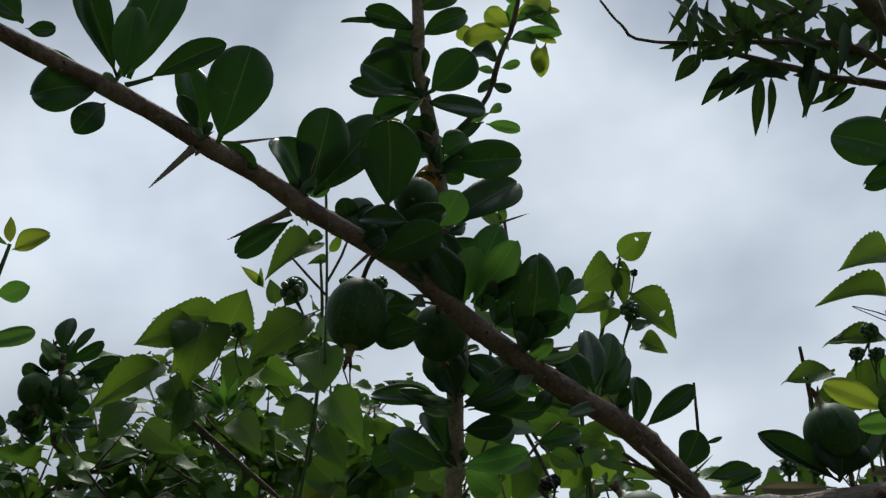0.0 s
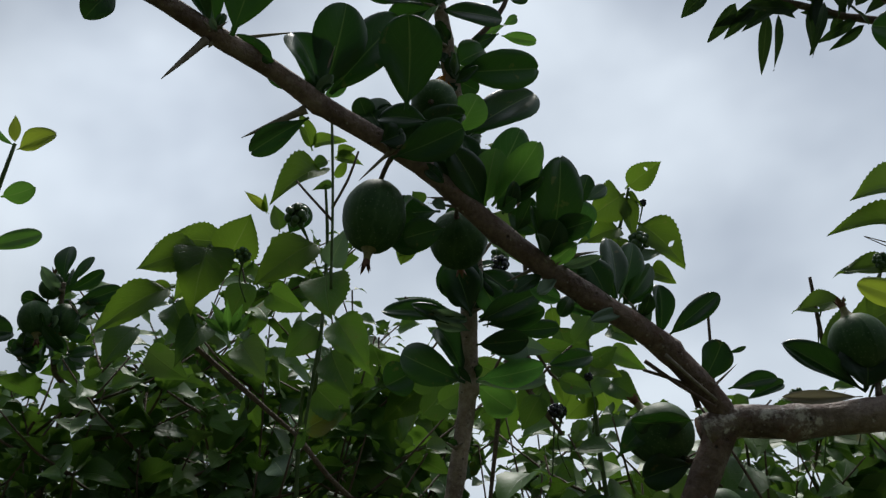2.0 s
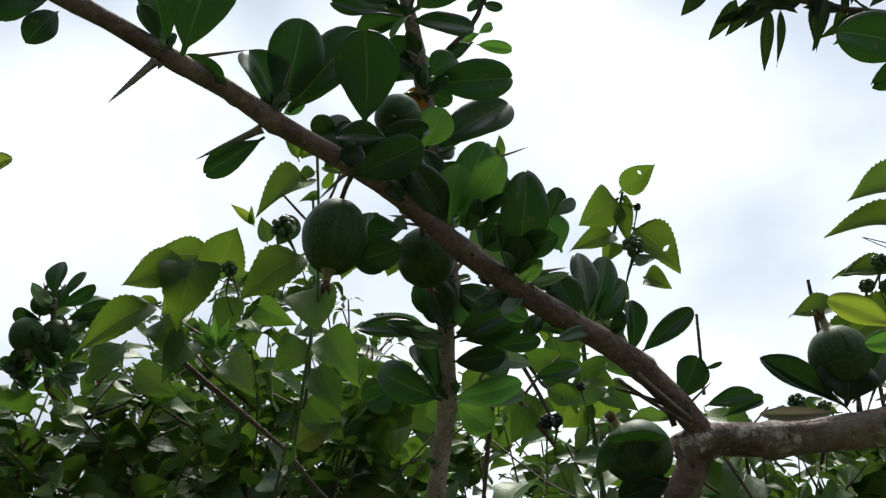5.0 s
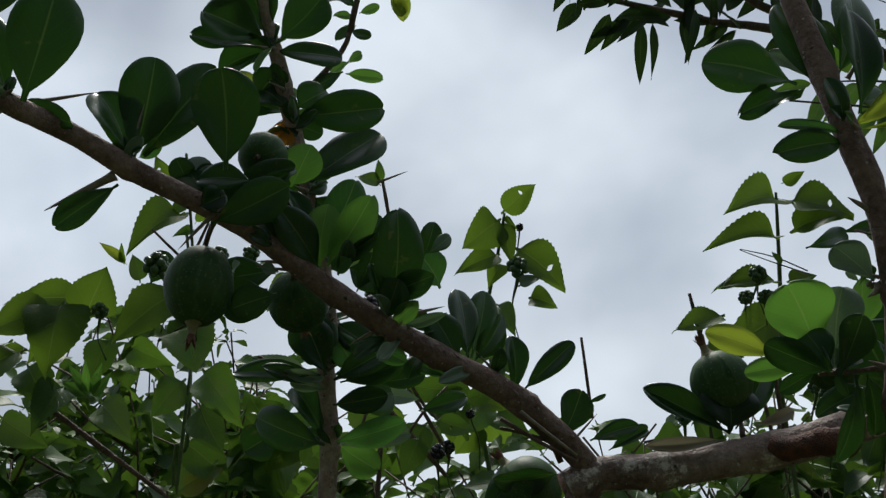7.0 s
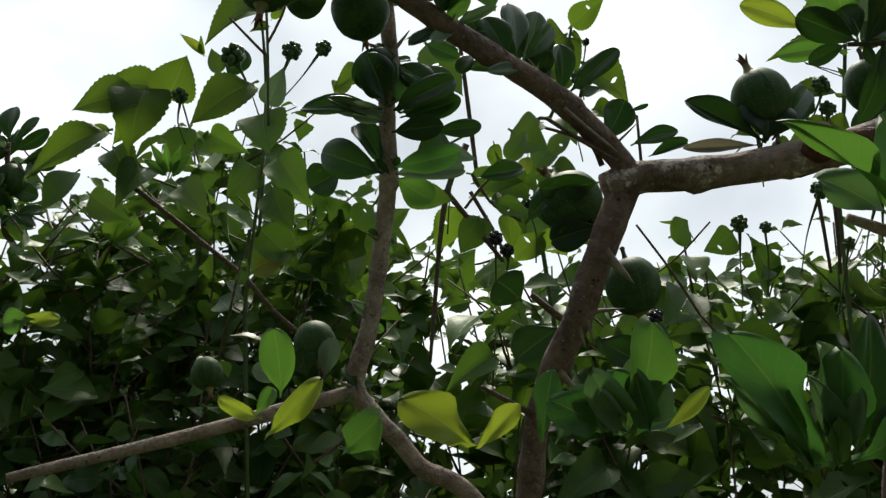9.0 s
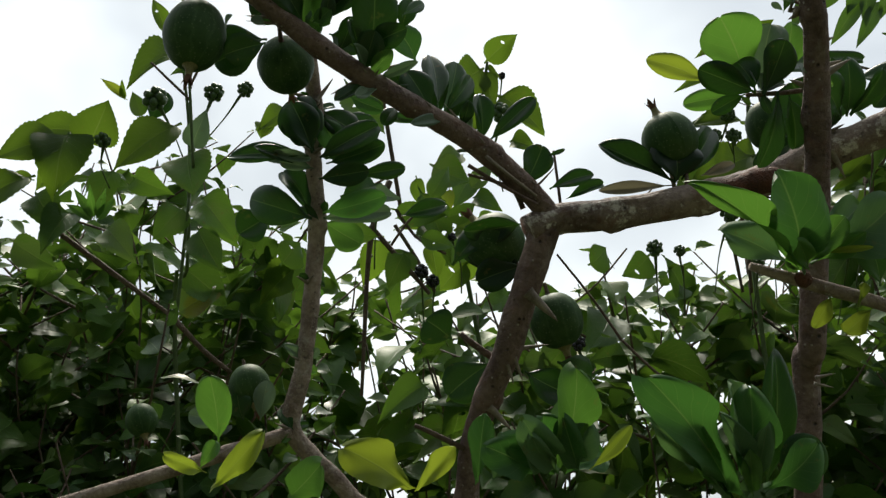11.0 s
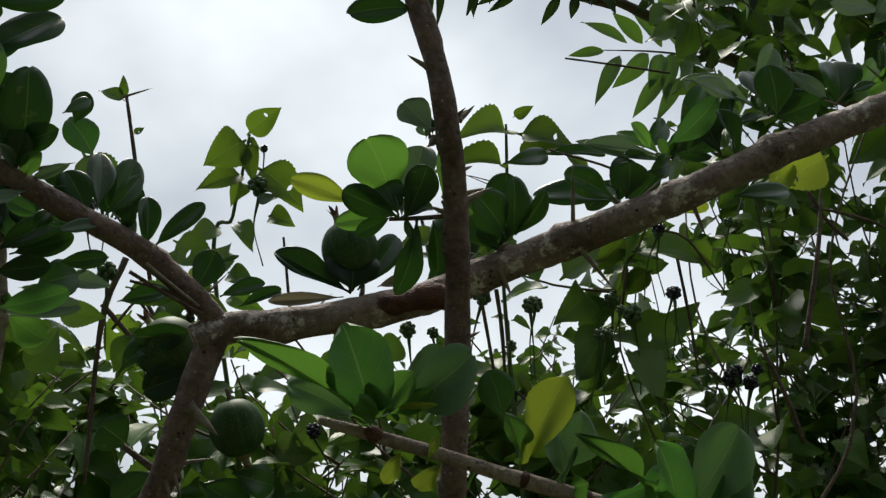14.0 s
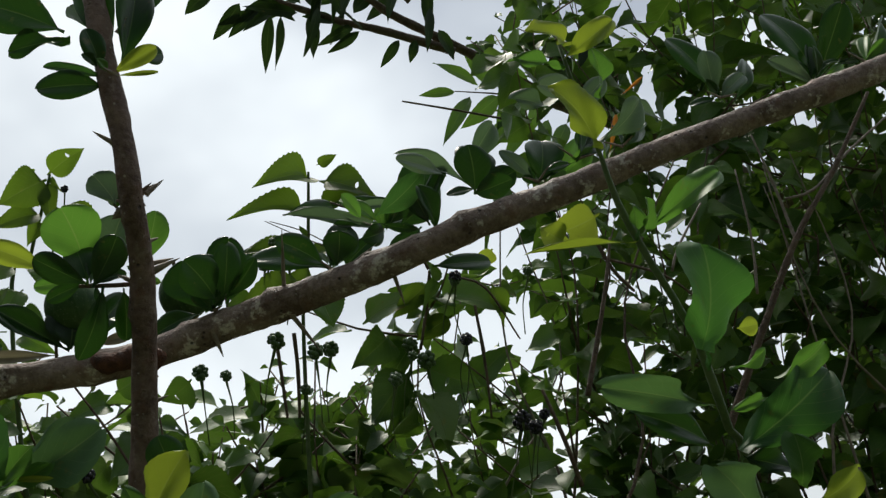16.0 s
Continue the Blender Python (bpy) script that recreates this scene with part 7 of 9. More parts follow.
thorn(far_branch, (-0.449, 1.316, 1.913), (-0.437, 1.302, 1.920), 0.0023)
leaf(far_branch, "obovate", "old", (-0.411, 1.328, 1.932), (-0.436, 1.340, 1.929), 0.0146, 54, 0)
leaf(far_branch, "obovate", "grey", (-0.415, 1.329, 1.932), (-0.395, 1.325, 1.962), 0.0159, -8, 1)
leaf(far_branch, "obovate", "young", (-0.409, 1.331, 1.934), (-0.394, 1.316, 1.940), 0.0099, -16, 0)
leaf(far_branch, "obovate", "old", (-0.417, 1.340, 1.936), (-0.437, 1.333, 1.958), 0.0149, -3, 1)
leaf(far_branch, "obovate", "grey", (-0.410, 1.330, 1.937), (-0.427, 1.318, 1.928), 0.0122, 9, 1)
leaf(far_branch, "obovate", "young", (-0.414, 1.335, 1.941), (-0.409, 1.333, 1.970), 0.0158, -37, 3)
leaf(far_branch, "obovate", "old", (-0.413, 1.330, 1.933), (-0.442, 1.326, 1.949), 0.0181, -76, 2)
thorn(far_branch, (-0.413, 1.332, 1.936), (-0.424, 1.316, 1.951), 0.0023)
thorn(far_branch, (-0.413, 1.332, 1.936), (-0.390, 1.319, 1.939), 0.0023)
leaf(far_branch, "obovate", "old", (-0.480, 1.339, 1.883), (-0.493, 1.332, 1.908), 0.0157, 13, 2)
leaf(far_branch, "obovate", "grey", (-0.479, 1.338, 1.882), (-0.476, 1.338, 1.863), 0.0118, 26, 1)
leaf(far_branch, "obovate", "old", (-0.480, 1.341, 1.887), (-0.502, 1.343, 1.898), 0.0099, 54, 2)
leaf(far_branch, "obovate", "old", (-0.476, 1.333, 1.885), (-0.470, 1.310, 1.910), 0.0148, -32, 4)
leaf(far_branch, "obovate", "old", (-0.485, 1.344, 1.887), (-0.461, 1.333, 1.873), 0.0121, -37, 1)
leaf(far_branch, "obovate", "old", (-0.476, 1.331, 1.880), (-0.468, 1.327, 1.913), 0.0178, 44, 2)
leaf(far_branch, "obovate", "grey", (-0.485, 1.339, 1.883), (-0.475, 1.332, 1.902), 0.0095, -7, 0)
leaf(far_branch, "obovate", "young", (-0.482, 1.331, 1.887), (-0.456, 1.316, 1.899), 0.0178, -2, 1)
leaf(far_branch, "obovate", "old", (-0.482, 1.337, 1.887), (-0.458, 1.335, 1.881), 0.0116, -8, 4)
thorn(far_branch, (-0.479, 1.333, 1.883), (-0.489, 1.318, 1.896), 0.0023)
leaf(far_branch, "obovate", "young", (-0.426, 1.329, 1.887), (-0.458, 1.342, 1.897), 0.0176, -33, 3)
leaf(far_branch, "obovate", "old", (-0.427, 1.331, 1.885), (-0.447, 1.343, 1.882), 0.0105, -1, 0)
leaf(far_branch, "obovate", "young", (-0.423, 1.328, 1.885), (-0.436, 1.321, 1.909), 0.0136, 15, 0)
leaf(far_branch, "obovate", "old", (-0.421, 1.328, 1.885), (-0.394, 1.332, 1.897), 0.0184, -19, 1)
leaf(far_branch, "obovate", "young", (-0.427, 1.342, 1.891), (-0.432, 1.319, 1.869), 0.0133, 60, 1)
leaf(far_branch, "obovate", "old", (-0.424, 1.327, 1.890), (-0.417, 1.333, 1.855), 0.0172, -38, 2)
leaf(far_branch, "obovate", "old", (-0.428, 1.335, 1.891), (-0.437, 1.290, 1.903), 0.0169, 10, 3)
leaf(far_branch, "obovate", "old", (-0.421, 1.328, 1.887), (-0.460, 1.348, 1.916), 0.0184, 10, 1)
leaf(far_branch, "obovate", "old", (-0.432, 1.343, 1.888), (-0.448, 1.342, 1.890), 0.0108, -11, 0)
leaf(far_branch, "obovate", "old", (-0.436, 1.333, 1.969), (-0.468, 1.350, 1.972), 0.0130, 3, 0)
leaf(far_branch, "obovate", "old", (-0.432, 1.325, 1.971), (-0.456, 1.331, 1.994), 0.0139, 42, 0)
leaf(far_branch, "obovate", "old", (-0.436, 1.322, 1.970), (-0.424, 1.338, 1.998), 0.0140, 87, 0)
leaf(far_branch, "obovate", "grey", (-0.439, 1.331, 1.965), (-0.445, 1.282, 1.974), 0.0167, 14, 1)
thorn(far_branch, (-0.434, 1.325, 1.967), (-0.446, 1.313, 1.967), 0.0023)
fruit(shrub2, (-0.460, 1.313, 1.928), 0.0209, (0.2, -0.2, -1.0), 1.08, 1.0)
fruit(shrub2, (-0.433, 1.332, 1.932), 0.0190, (-0.2, -0.2, -1.0), 1.08, 1.0)
fruit(shrub2, (-0.450, 1.325, 1.970), 0.0139, (0.2, -0.2, 1.0), 1.0, 1.3)
leaf(far_branch, "obovate", "old", (-0.430, 1.313, 1.974), (-0.436, 1.306, 2.021), 0.0295, -18, 3)
leaf(far_branch, "obovate", "old", (-0.427, 1.315, 1.967), (-0.401, 1.316, 2.012), 0.0124, 0, 3)
leaf(far_branch, "obovate", "old", (-0.427, 1.325, 1.967), (-0.385, 1.313, 1.985), 0.0190, 29, 5)
leaf(far_branch, "obovate", "old", (-0.423, 1.329, 1.950), (-0.365, 1.318, 1.967), 0.0221, 12, 0)
leaf(far_branch, "obovate", "old", (-0.417, 1.327, 1.957), (-0.379, 1.336, 1.950), 0.0201, 6, 2)
leaf(far_branch, "obovate", "old", (-0.436, 1.334, 1.924), (-0.406, 1.332, 1.915), 0.0251, -5, 6)
leaf(far_branch, "obovate", "old", (-0.447, 1.319, 1.948), (-0.484, 1.318, 1.956), 0.0229, -20, 0)
leaf(far_branch, "obovate", "old", (-0.453, 1.327, 1.909), (-0.486, 1.326, 1.887), 0.0225, 17, 2)
leaf(far_branch, "obovate", "old", (-0.444, 1.337, 1.960), (-0.428, 1.335, 1.994), 0.0201, -1, 0)
leaf(far_branch, "obovate", "old", (-0.453, 1.345, 1.920), (-0.475, 1.353, 1.893), 0.0264, 18, 3)
leaf(far_branch, "obovate", "old", (-0.452, 1.362, 1.889), (-0.415, 1.369, 1.897), 0.0315, -36, 3)
leaf(far_branch, "obovate", "old", (-0.452, 1.361, 1.896), (-0.496, 1.375, 1.878), 0.0280, -25, 6)
sprigs = empty("lantana_bush", (0.3, 1.3, 0.0), "wild bush sprigs with serrate leaves and berry heads", "shrub")
sprig_mid = branch(sprigs, [(0.280, 1.340, -0.030, 0.0044), (0.280, 1.360, 0.900, 0.0033), (0.208, 1.327, 1.860, 0.0027), (0.229, 1.273, 1.970, 0.0022), (0.242, 1.243, 2.016, 0.0019), (0.252, 1.224, 2.057, 0.0015)], "green_stem", "stem", 0.015, 10, 0.09)
leaf(sprig_mid, "ovate", "lantana", (0.220, 1.250, 1.919), (0.192, 1.220, 1.877), 0.0347, 10, 0)
leaf(sprig_mid, "ovate", "lantana", (0.217, 1.250, 1.891), (0.237, 1.219, 1.874), 0.0305, -15, 1)
leaf(sprig_mid, "ovate", "lantana", (0.218, 1.250, 1.864), (0.241, 1.215, 1.838), 0.0277, 12, 3)
leaf(sprig_mid, "ovate", "lantana", (0.212, 1.250, 1.947), (0.177, 1.222, 1.930), 0.0309, 15, 0)
leaf(sprig_mid, "ovate", "lantana", (0.233, 1.250, 1.954), (0.244, 1.218, 1.921), 0.0284, -10, 1)
leaf(sprig_mid, "ovate", "lantana", (0.210, 1.250, 1.838), (0.175, 1.220, 1.806), 0.0393, 12, 0)
leaf(sprig_mid, "ovate", "lantana", (0.215, 1.250, 1.825), (0.231, 1.217, 1.810), 0.0393, -12, 3)
leaf(sprig_mid, "ovate", "sprig", (0.249, 1.230, 2.058), (0.289, 1.203, 2.081), 0.0357, 10, 4)
leaf(sprig_mid, "ovate", "sprig", (0.248, 1.230, 2.052), (0.203, 1.197, 2.010), 0.0549, -14, 0)
leaf(sprig_mid, "ovate", "sprig", (0.243, 1.240, 2.011), (0.194, 1.202, 1.988), 0.0327, 12, 1)
leaf(sprig_mid, "ovate", "sprig", (0.251, 1.230, 2.052), (0.251, 1.218, 1.991), 0.0261, 10, 2)
leaf(sprig_mid, "ovate", "sprig", (0.258, 1.230, 2.016), (0.304, 1.199, 1.955), 0.0530, -10, 4)
leaf(sprig_mid, "ovate", "sprig", (0.267, 1.230, 1.952), (0.288, 1.209, 1.945), 0.0361, -35, 1)
leaf(sprig_mid, "ovate", "sprig", (0.253, 1.230, 2.055), (0.259, 1.214, 2.034), 0.0082, 30, 3)
leaf(sprig_mid, "ovate", "grey", (0.252, 1.210, 1.960), (0.280, 1.204, 1.972), 0.0188, -30, 0)
leaf(sprig_mid, "ovate", "sprig", (0.244, 1.250, 2.003), (0.229, 1.234, 1.981), 0.0274, 10, 3)
leaf(sprig_mid, "ovate", "sprig", (0.178, 1.180, 1.828), (0.202, 1.158, 1.823), 0.0372, -35, 1)
leaf(sprig_mid, "ovate", "sprig", (0.177, 1.180, 1.830), (0.132, 1.148, 1.851), 0.0400, 40, 3)
leaf(sprig_mid, "ovate", "yellow", (0.183, 1.200, 1.887), (0.172, 1.194, 1.849), 0.0178, 15, 0)
leaf(sprig_mid, "ovate", "sprig", (0.145, 1.200, 1.904), (0.146, 1.195, 1.862), 0.0203, 25, 4)
leaf(sprig_mid, "ovate", "sprig", (0.235, 1.230, 2.061), (0.229, 1.228, 2.064), 0.0069, 0, 0)
berries(sprigs, (0.257, 1.219, 1.986), 0.0133, "berry_green", 40, (0.262, 1.286, 1.909))
berries(sprigs, (0.268, 1.228, 2.039), 0.0051, "berry_black", 94, (0.272, 1.289, 1.992))
leaf(sprig_mid, "ovate", "sprig", (0.215, 1.301, 1.840), (0.231, 1.316, 1.794), 0.0484, 31, 1)
leaf(sprig_mid, "ovate", "sprig", (0.211, 1.304, 1.828), (0.173, 1.321, 1.798), 0.0470, 14, 2)
leaf(sprig_mid, "ovate", "sprig", (0.202, 1.263, 1.872), (0.121, 1.262, 1.869), 0.0274, 10, 1)
leaf(sprig_mid, "ovate", "sprig", (0.165, 1.288, 1.853), (0.171, 1.289, 1.805), 0.0321, -11, 5)
branch(sprigs, [(0.121, 1.264, 1.868, 0.0024), (0.145, 1.274, 1.824, 0.0022), (0.162, 1.282, 1.786, 0.0017)], "twig", "twig", 0.012, 8)
berries(sprigs, (0.160, 1.279, 1.799), 0.0090, "berry_black", 83, (0.179, 1.344, 1.732))
leaf(sprig_mid, "ovate", "sprig", (0.003, 1.273, 1.828), (-0.044, 1.267, 1.796), 0.0483, 12, 3)
leaf(sprig_mid, "ovate", "sprig", (0.016, 1.275, 1.816), (-0.051, 1.284, 1.826), 0.0287, -20, 2)
leaf(sprig_mid, "ovate", "sprig", (0.107, 1.267, 1.856), (0.078, 1.279, 1.799), 0.0412, -11, 2)
sprig_right = branch(sprigs, [(0.500, 1.250, -0.030, 0.0044), (0.520, 1.300, 0.900, 0.0033), (0.544, 1.241, 1.783, 0.0025), (0.550, 1.190, 1.928, 0.0022), (0.551, 1.169, 1.980, 0.0020), (0.551, 1.148, 2.029, 0.0016)], "green_stem", "stem", 0.015, 10, 0.09)
branch(sprigs, [(1.345, 1.020, 2.106, 0.0026), (1.272, 1.040, 2.002, 0.0036), (1.186, 1.060, 1.897, 0.0042), (1.121, 1.100, 1.774, 0.0048), (1.070, 1.140, 1.666, 0.0052)], "twig", "twig", 0.012, 8)
branch(sprigs, [(1.400, 1.050, 2.086, 0.0014), (1.307, 1.050, 2.025, 0.0018), (1.230, 1.050, 1.967, 0.0020), (1.187, 1.060, 1.957, 0.0016)], "thorn", "twig", 0.012, 8)
branch(sprigs, [(1.192, 1.100, 2.073, 0.0014), (1.209, 1.100, 1.994, 0.0020), (1.213, 1.090, 1.904, 0.0026)], "thorn", "twig", 0.012, 8)
branch(sprigs, [(1.094, 1.120, 1.976, 0.0014), (1.041, 1.120, 1.910, 0.0018), (1.024, 1.120, 1.878, 0.0020)], "thorn", "twig", 0.012, 8)
branch(sprigs, [(0.928, 1.100, 1.919, 0.0016), (0.904, 1.100, 1.843, 0.0026), (0.864, 1.120, 1.719, 0.0034)], "twig", "twig", 0.012, 8)
branch(sprigs, [(0.794, 1.100, 1.726, 0.0020), (0.812, 1.100, 1.664, 0.0026), (0.834, 1.120, 1.612, 0.0030)], "twig", "twig", 0.012, 8)
branch(sprigs, [(1.149, 1.100, 2.019, 0.0012), (1.148, 1.100, 1.917, 0.0016), (1.135, 1.100, 1.836, 0.0020)], "thorn", "twig", 0.012, 8)
leaf(sprig_right, "ovate", "sprig", (0.555, 1.160, 2.023), (0.501, 1.105, 2.021), 0.0599, 42, 3)
leaf(sprig_right, "ovate", "sprig", (0.567, 1.160, 2.022), (0.630, 1.130, 1.997), 0.0630, -38, 4)
leaf(sprig_right, "ovate", "sprig", (0.566, 1.160, 2.044), (0.584, 1.137, 2.047), 0.0165, 10, 0)
leaf(sprig_right, "ovate", "sprig", (0.546, 1.160, 1.976), (0.465, 1.101, 1.981), 0.0498, 46, 3)
leaf(sprig_right, "ovate", "sprig", (0.562, 1.160, 1.983), (0.620, 1.131, 2.009), 0.0427, -45, 1)
leaf(sprig_right, "ovate", "sprig", (0.537, 1.160, 1.924), (0.461, 1.120, 1.930), 0.0390, 45, 1)
leaf(sprig_right, "ovate", "grey", (0.484, 1.160, 1.926), (0.456, 1.132, 1.919), 0.0117, 20, 1)
leaf(sprig_right, "ovate", "sprig", (0.544, 1.160, 1.925), (0.579, 1.153, 1.933), 0.0252, -35, 0)
leaf(sprig_right, "ovate", "sprig", (0.461, 1.150, 1.890), (0.394, 1.122, 1.875), 0.0342, 35, 4)
leaf(sprig_right, "ovate", "sprig", (0.547, 1.180, 1.894), (0.447, 1.132, 1.848), 0.0560, 18, 0)
leaf(sprig_right, "ovate", "sprig", (0.560, 1.200, 1.897), (0.521, 1.173, 1.900), 0.0407, 20, 1)
leaf(sprig_right, "ovate", "lantana", (0.557, 1.190, 1.887), (0.568, 1.158, 1.843), 0.0605, -10, 0)
leaf(sprig_right, "ovate", "lantana", (0.479, 1.180, 1.870), (0.443, 1.155, 1.847), 0.0454, 12, 3)
leaf(sprig_right, "ovate", "lantana", (0.544, 1.160, 1.945), (0.535, 1.157, 1.962), 0.0080, 0, 0)
branch(sprigs, [(0.489, 1.140, 1.960, 0.0005), (0.519, 1.140, 1.945, 0.0006), (0.562, 1.140, 1.926, 0.0007)], "twig", "twig", 0.012, 8)
berries(sprigs, (0.498, 1.130, 1.928), 0.0096, "berry_green", 88, (0.511, 1.160, 1.888))
berries(sprigs, (0.484, 1.140, 1.905), 0.0083, "berry_green", 19, (0.494, 1.170, 1.866))
berries(sprigs, (0.505, 1.140, 1.904), 0.0083, "berry_green", 31, (0.513, 1.170, 1.865))
berries(sprigs, (0.497, 1.172, 1.821), 0.0115, "berry_green", 88, (0.489, 1.239, 1.745))
berries(sprigs, (0.568, 1.194, 1.814), 0.0106, "berry_green", 19, (0.574, 1.261, 1.737))
berries(sprigs, (0.534, 1.204, 1.768), 0.0074, "berry_green", 31, (0.538, 1.269, 1.703))
berries(sprigs, (0.440, 1.199, 1.789), 0.0074, "berry_green", 93, (0.456, 1.264, 1.726))
berries(sprigs, (0.411, 1.198, 1.794), 0.0106, "berry_green", 90, (0.426, 1.265, 1.720))
berries(sprigs, (0.680, 1.223, 1.822), 0.0109, "berry_green", 30, (0.708, 1.291, 1.740))
berries(sprigs, (0.738, 1.174, 1.813), 0.0083, "berry_black", 64, (0.751, 1.240, 1.742))
berries(sprigs, (0.729, 1.157, 1.890), 0.0089, "berry_black", 75, (0.725, 1.223, 1.820))
berries(sprigs, (0.648, 1.202, 1.774), 0.0095, "berry_green", 62, (0.648, 1.269, 1.700))
berries(sprigs, (0.807, 1.196, 1.708), 0.0136, "berry_black", 31, (0.804, 1.267, 1.614))
berries(sprigs, (0.856, 1.204, 1.912), 0.0076, "berry_green", 10, (0.868, 1.270, 1.842))
branch(sprigs, [(0.737, 1.176, 1.897, 0.0016), (0.779, 1.180, 1.881, 0.0015), (0.822, 1.194, 1.815, 0.0011)], "twig", "twig", 0.012, 8)
branch(sprigs, [(0.714, 1.203, 1.915, 0.0023), (0.707, 1.213, 1.871, 0.0021), (0.695, 1.225, 1.815, 0.0016)], "twig", "twig", 0.012, 8)
branch(sprigs, [(0.766, 1.194, 1.863, 0.0020), (0.775, 1.211, 1.784, 0.0018), (0.778, 1.224, 1.720, 0.0014)], "twig", "twig", 0.012, 8)
branch(sprigs, [(0.502, 1.192, 1.822, 0.0023), (0.507, 1.202, 1.776, 0.0020), (0.511, 1.211, 1.736, 0.0016)], "twig", "twig", 0.012, 8)
branch(sprigs, [(0.528, 1.209, 1.840, 0.0026), (0.531, 1.219, 1.793, 0.0024), (0.530, 1.230, 1.739, 0.0018)], "twig", "twig", 0.012, 8)
leaf(sprig_right, "ovate", "sprig", (0.796, 1.197, 1.895), (0.814, 1.212, 1.838), 0.0380, -18, 2)
leaf(sprig_right, "ovate", "sprig", (0.716, 1.216, 1.903), (0.667, 1.232, 1.862), 0.0330, 7, 5)
leaf(sprig_right, "ovate", "sprig", (0.745, 1.225, 1.859), (0.697, 1.241, 1.833), 0.0329, 6, 0)
leaf(sprig_right, "ovate", "yellow", (0.756, 0.912, 1.841), (0.732, 0.912, 1.861), 0.0375, -5, 4)
leaf(sprig_right, "ovate", "yellow", (0.806, 0.915, 1.875), (0.739, 0.919, 1.849), 0.0500, -14, 4)
leaf(sprig_right, "ovate", "yellow", (0.738, 1.055, 1.889), (0.723, 1.064, 1.871), 0.0258, -17, 3)
berries(sprigs, (0.510, 1.148, 1.933), 0.0083, "berry_green", 19, (0.507, 1.212, 1.876))
berries(sprigs, (0.492, 1.153, 1.910), 0.0073, "berry_green", 33, (0.497, 1.216, 1.856))
berries(sprigs, (0.520, 1.163, 1.912), 0.0074, "berry_green", 91, (0.525, 1.226, 1.856))
berries(sprigs, (0.448, 1.175, 1.903), 0.0064, "berry_green", 65, (0.460, 1.237, 1.850))
branch(sprigs, [(0.452, 1.206, 1.854, 0.0026), (0.447, 1.198, 1.892, 0.0024), (0.442, 1.190, 1.930, 0.0018)], "twig", "twig", 0.012, 8)
branch(sprigs, [(0.576, 1.168, 1.939, 0.0008), (0.539, 1.164, 1.957, 0.0007), (0.500, 1.161, 1.968, 0.0005)], "twig", "twig", 0.012, 8)
sprig_left = branch(sprigs, [(-0.150, 1.250, -0.030, 0.0044), (-0.140, 1.300, 0.900, 0.0033), (-0.138, 1.242, 1.733, 0.0023), (-0.118, 1.205, 1.812, 0.0020), (-0.109, 1.178, 1.887, 0.0020), (-0.104, 1.161, 1.967, 0.0018), (-0.106, 1.148, 2.030, 0.0014)], "green_stem", "stem", 0.015, 10, 0.09)
leaf(sprig_left, "ovate", "sprig", (-0.016, 1.100, 1.936), (-0.024, 1.085, 1.916), 0.0233, 10, 0)
leaf(sprig_left, "ovate", "sprig", (0.008, 1.100, 1.948), (-0.021, 1.076, 1.927), 0.0292, 14, 1)
leaf(sprig_left, "ovate", "lantana", (-0.000, 1.100, 1.983), (-0.011, 1.095, 1.998), 0.0177, 0, 0)
berries(sprigs, (0.072, 1.050, 1.898), 0.0100, "berry_black", 71, (0.077, 1.080, 1.844))
leaf(sprig_left, "ovate", "sprig", (-0.109, 1.150, 2.047), (-0.151, 1.097, 2.021), 0.0539, 38, 3)
leaf(sprig_left, "ovate", "yellow", (-0.167, 1.150, 1.995), (-0.192, 1.135, 2.017), 0.0112, 10, 0)
leaf(sprig_left, "ovate", "sprig", (-0.170, 1.150, 1.995), (-0.173, 1.136, 2.011), 0.0087, -20, 1)
leaf(sprig_left, "ovate", "sprig", (-0.211, 1.150, 1.941), (-0.185, 1.119, 1.978), 0.0566, 12, 0)
leaf(sprig_left, "ovate", "sprig", (-0.209, 1.160, 1.962), (-0.271, 1.118, 1.960), 0.0411, 16, 1)
leaf(sprig_left, "ovate", "sprig", (-0.230, 1.140, 1.949), (-0.289, 1.097, 1.922), 0.0478, 14, 0)
leaf(sprig_left, "ovate", "sprig", (-0.227, 1.140, 1.956), (-0.230, 1.093, 1.894), 0.0688, -12, 1)
leaf(sprig_left, "ovate", "sprig", (-0.220, 1.170, 1.952), (-0.266, 1.147, 1.904), 0.0439, 20, 0)
leaf(sprig_left, "ovate", "sprig", (-0.111, 1.150, 1.964), (-0.174, 1.105, 1.908), 0.0515, 14, 0)
leaf(sprig_left, "ovate", "sprig", (-0.262, 1.140, 1.909), (-0.329, 1.084, 1.858), 0.0451, 16, 1)
leaf(sprig_left, "ovate", "sprig", (-0.265, 1.150, 1.908), (-0.294, 1.146, 1.915), 0.0184, 20, 4)
leaf(sprig_left, "ovate", "lantana", (-0.102, 1.130, 1.920), (-0.099, 1.098, 1.870), 0.0571, 8, 0)
leaf(sprig_left, "ovate", "grey", (-0.103, 1.150, 1.932), (-0.083, 1.123, 1.960), 0.0304, 14, 3)
leaf(sprig_left, "ovate", "lantana", (-0.094, 1.150, 1.877), (-0.063, 1.107, 1.825), 0.0478, -8, 1)
leaf(sprig_left, "ovate", "young", (-0.205, 1.150, 1.859), (-0.222, 1.135, 1.891), 0.0108, 10, 0)
leaf(sprig_left, "ovate", "young", (-0.204, 1.150, 1.859), (-0.206, 1.123, 1.883), 0.0108, -10, 1)
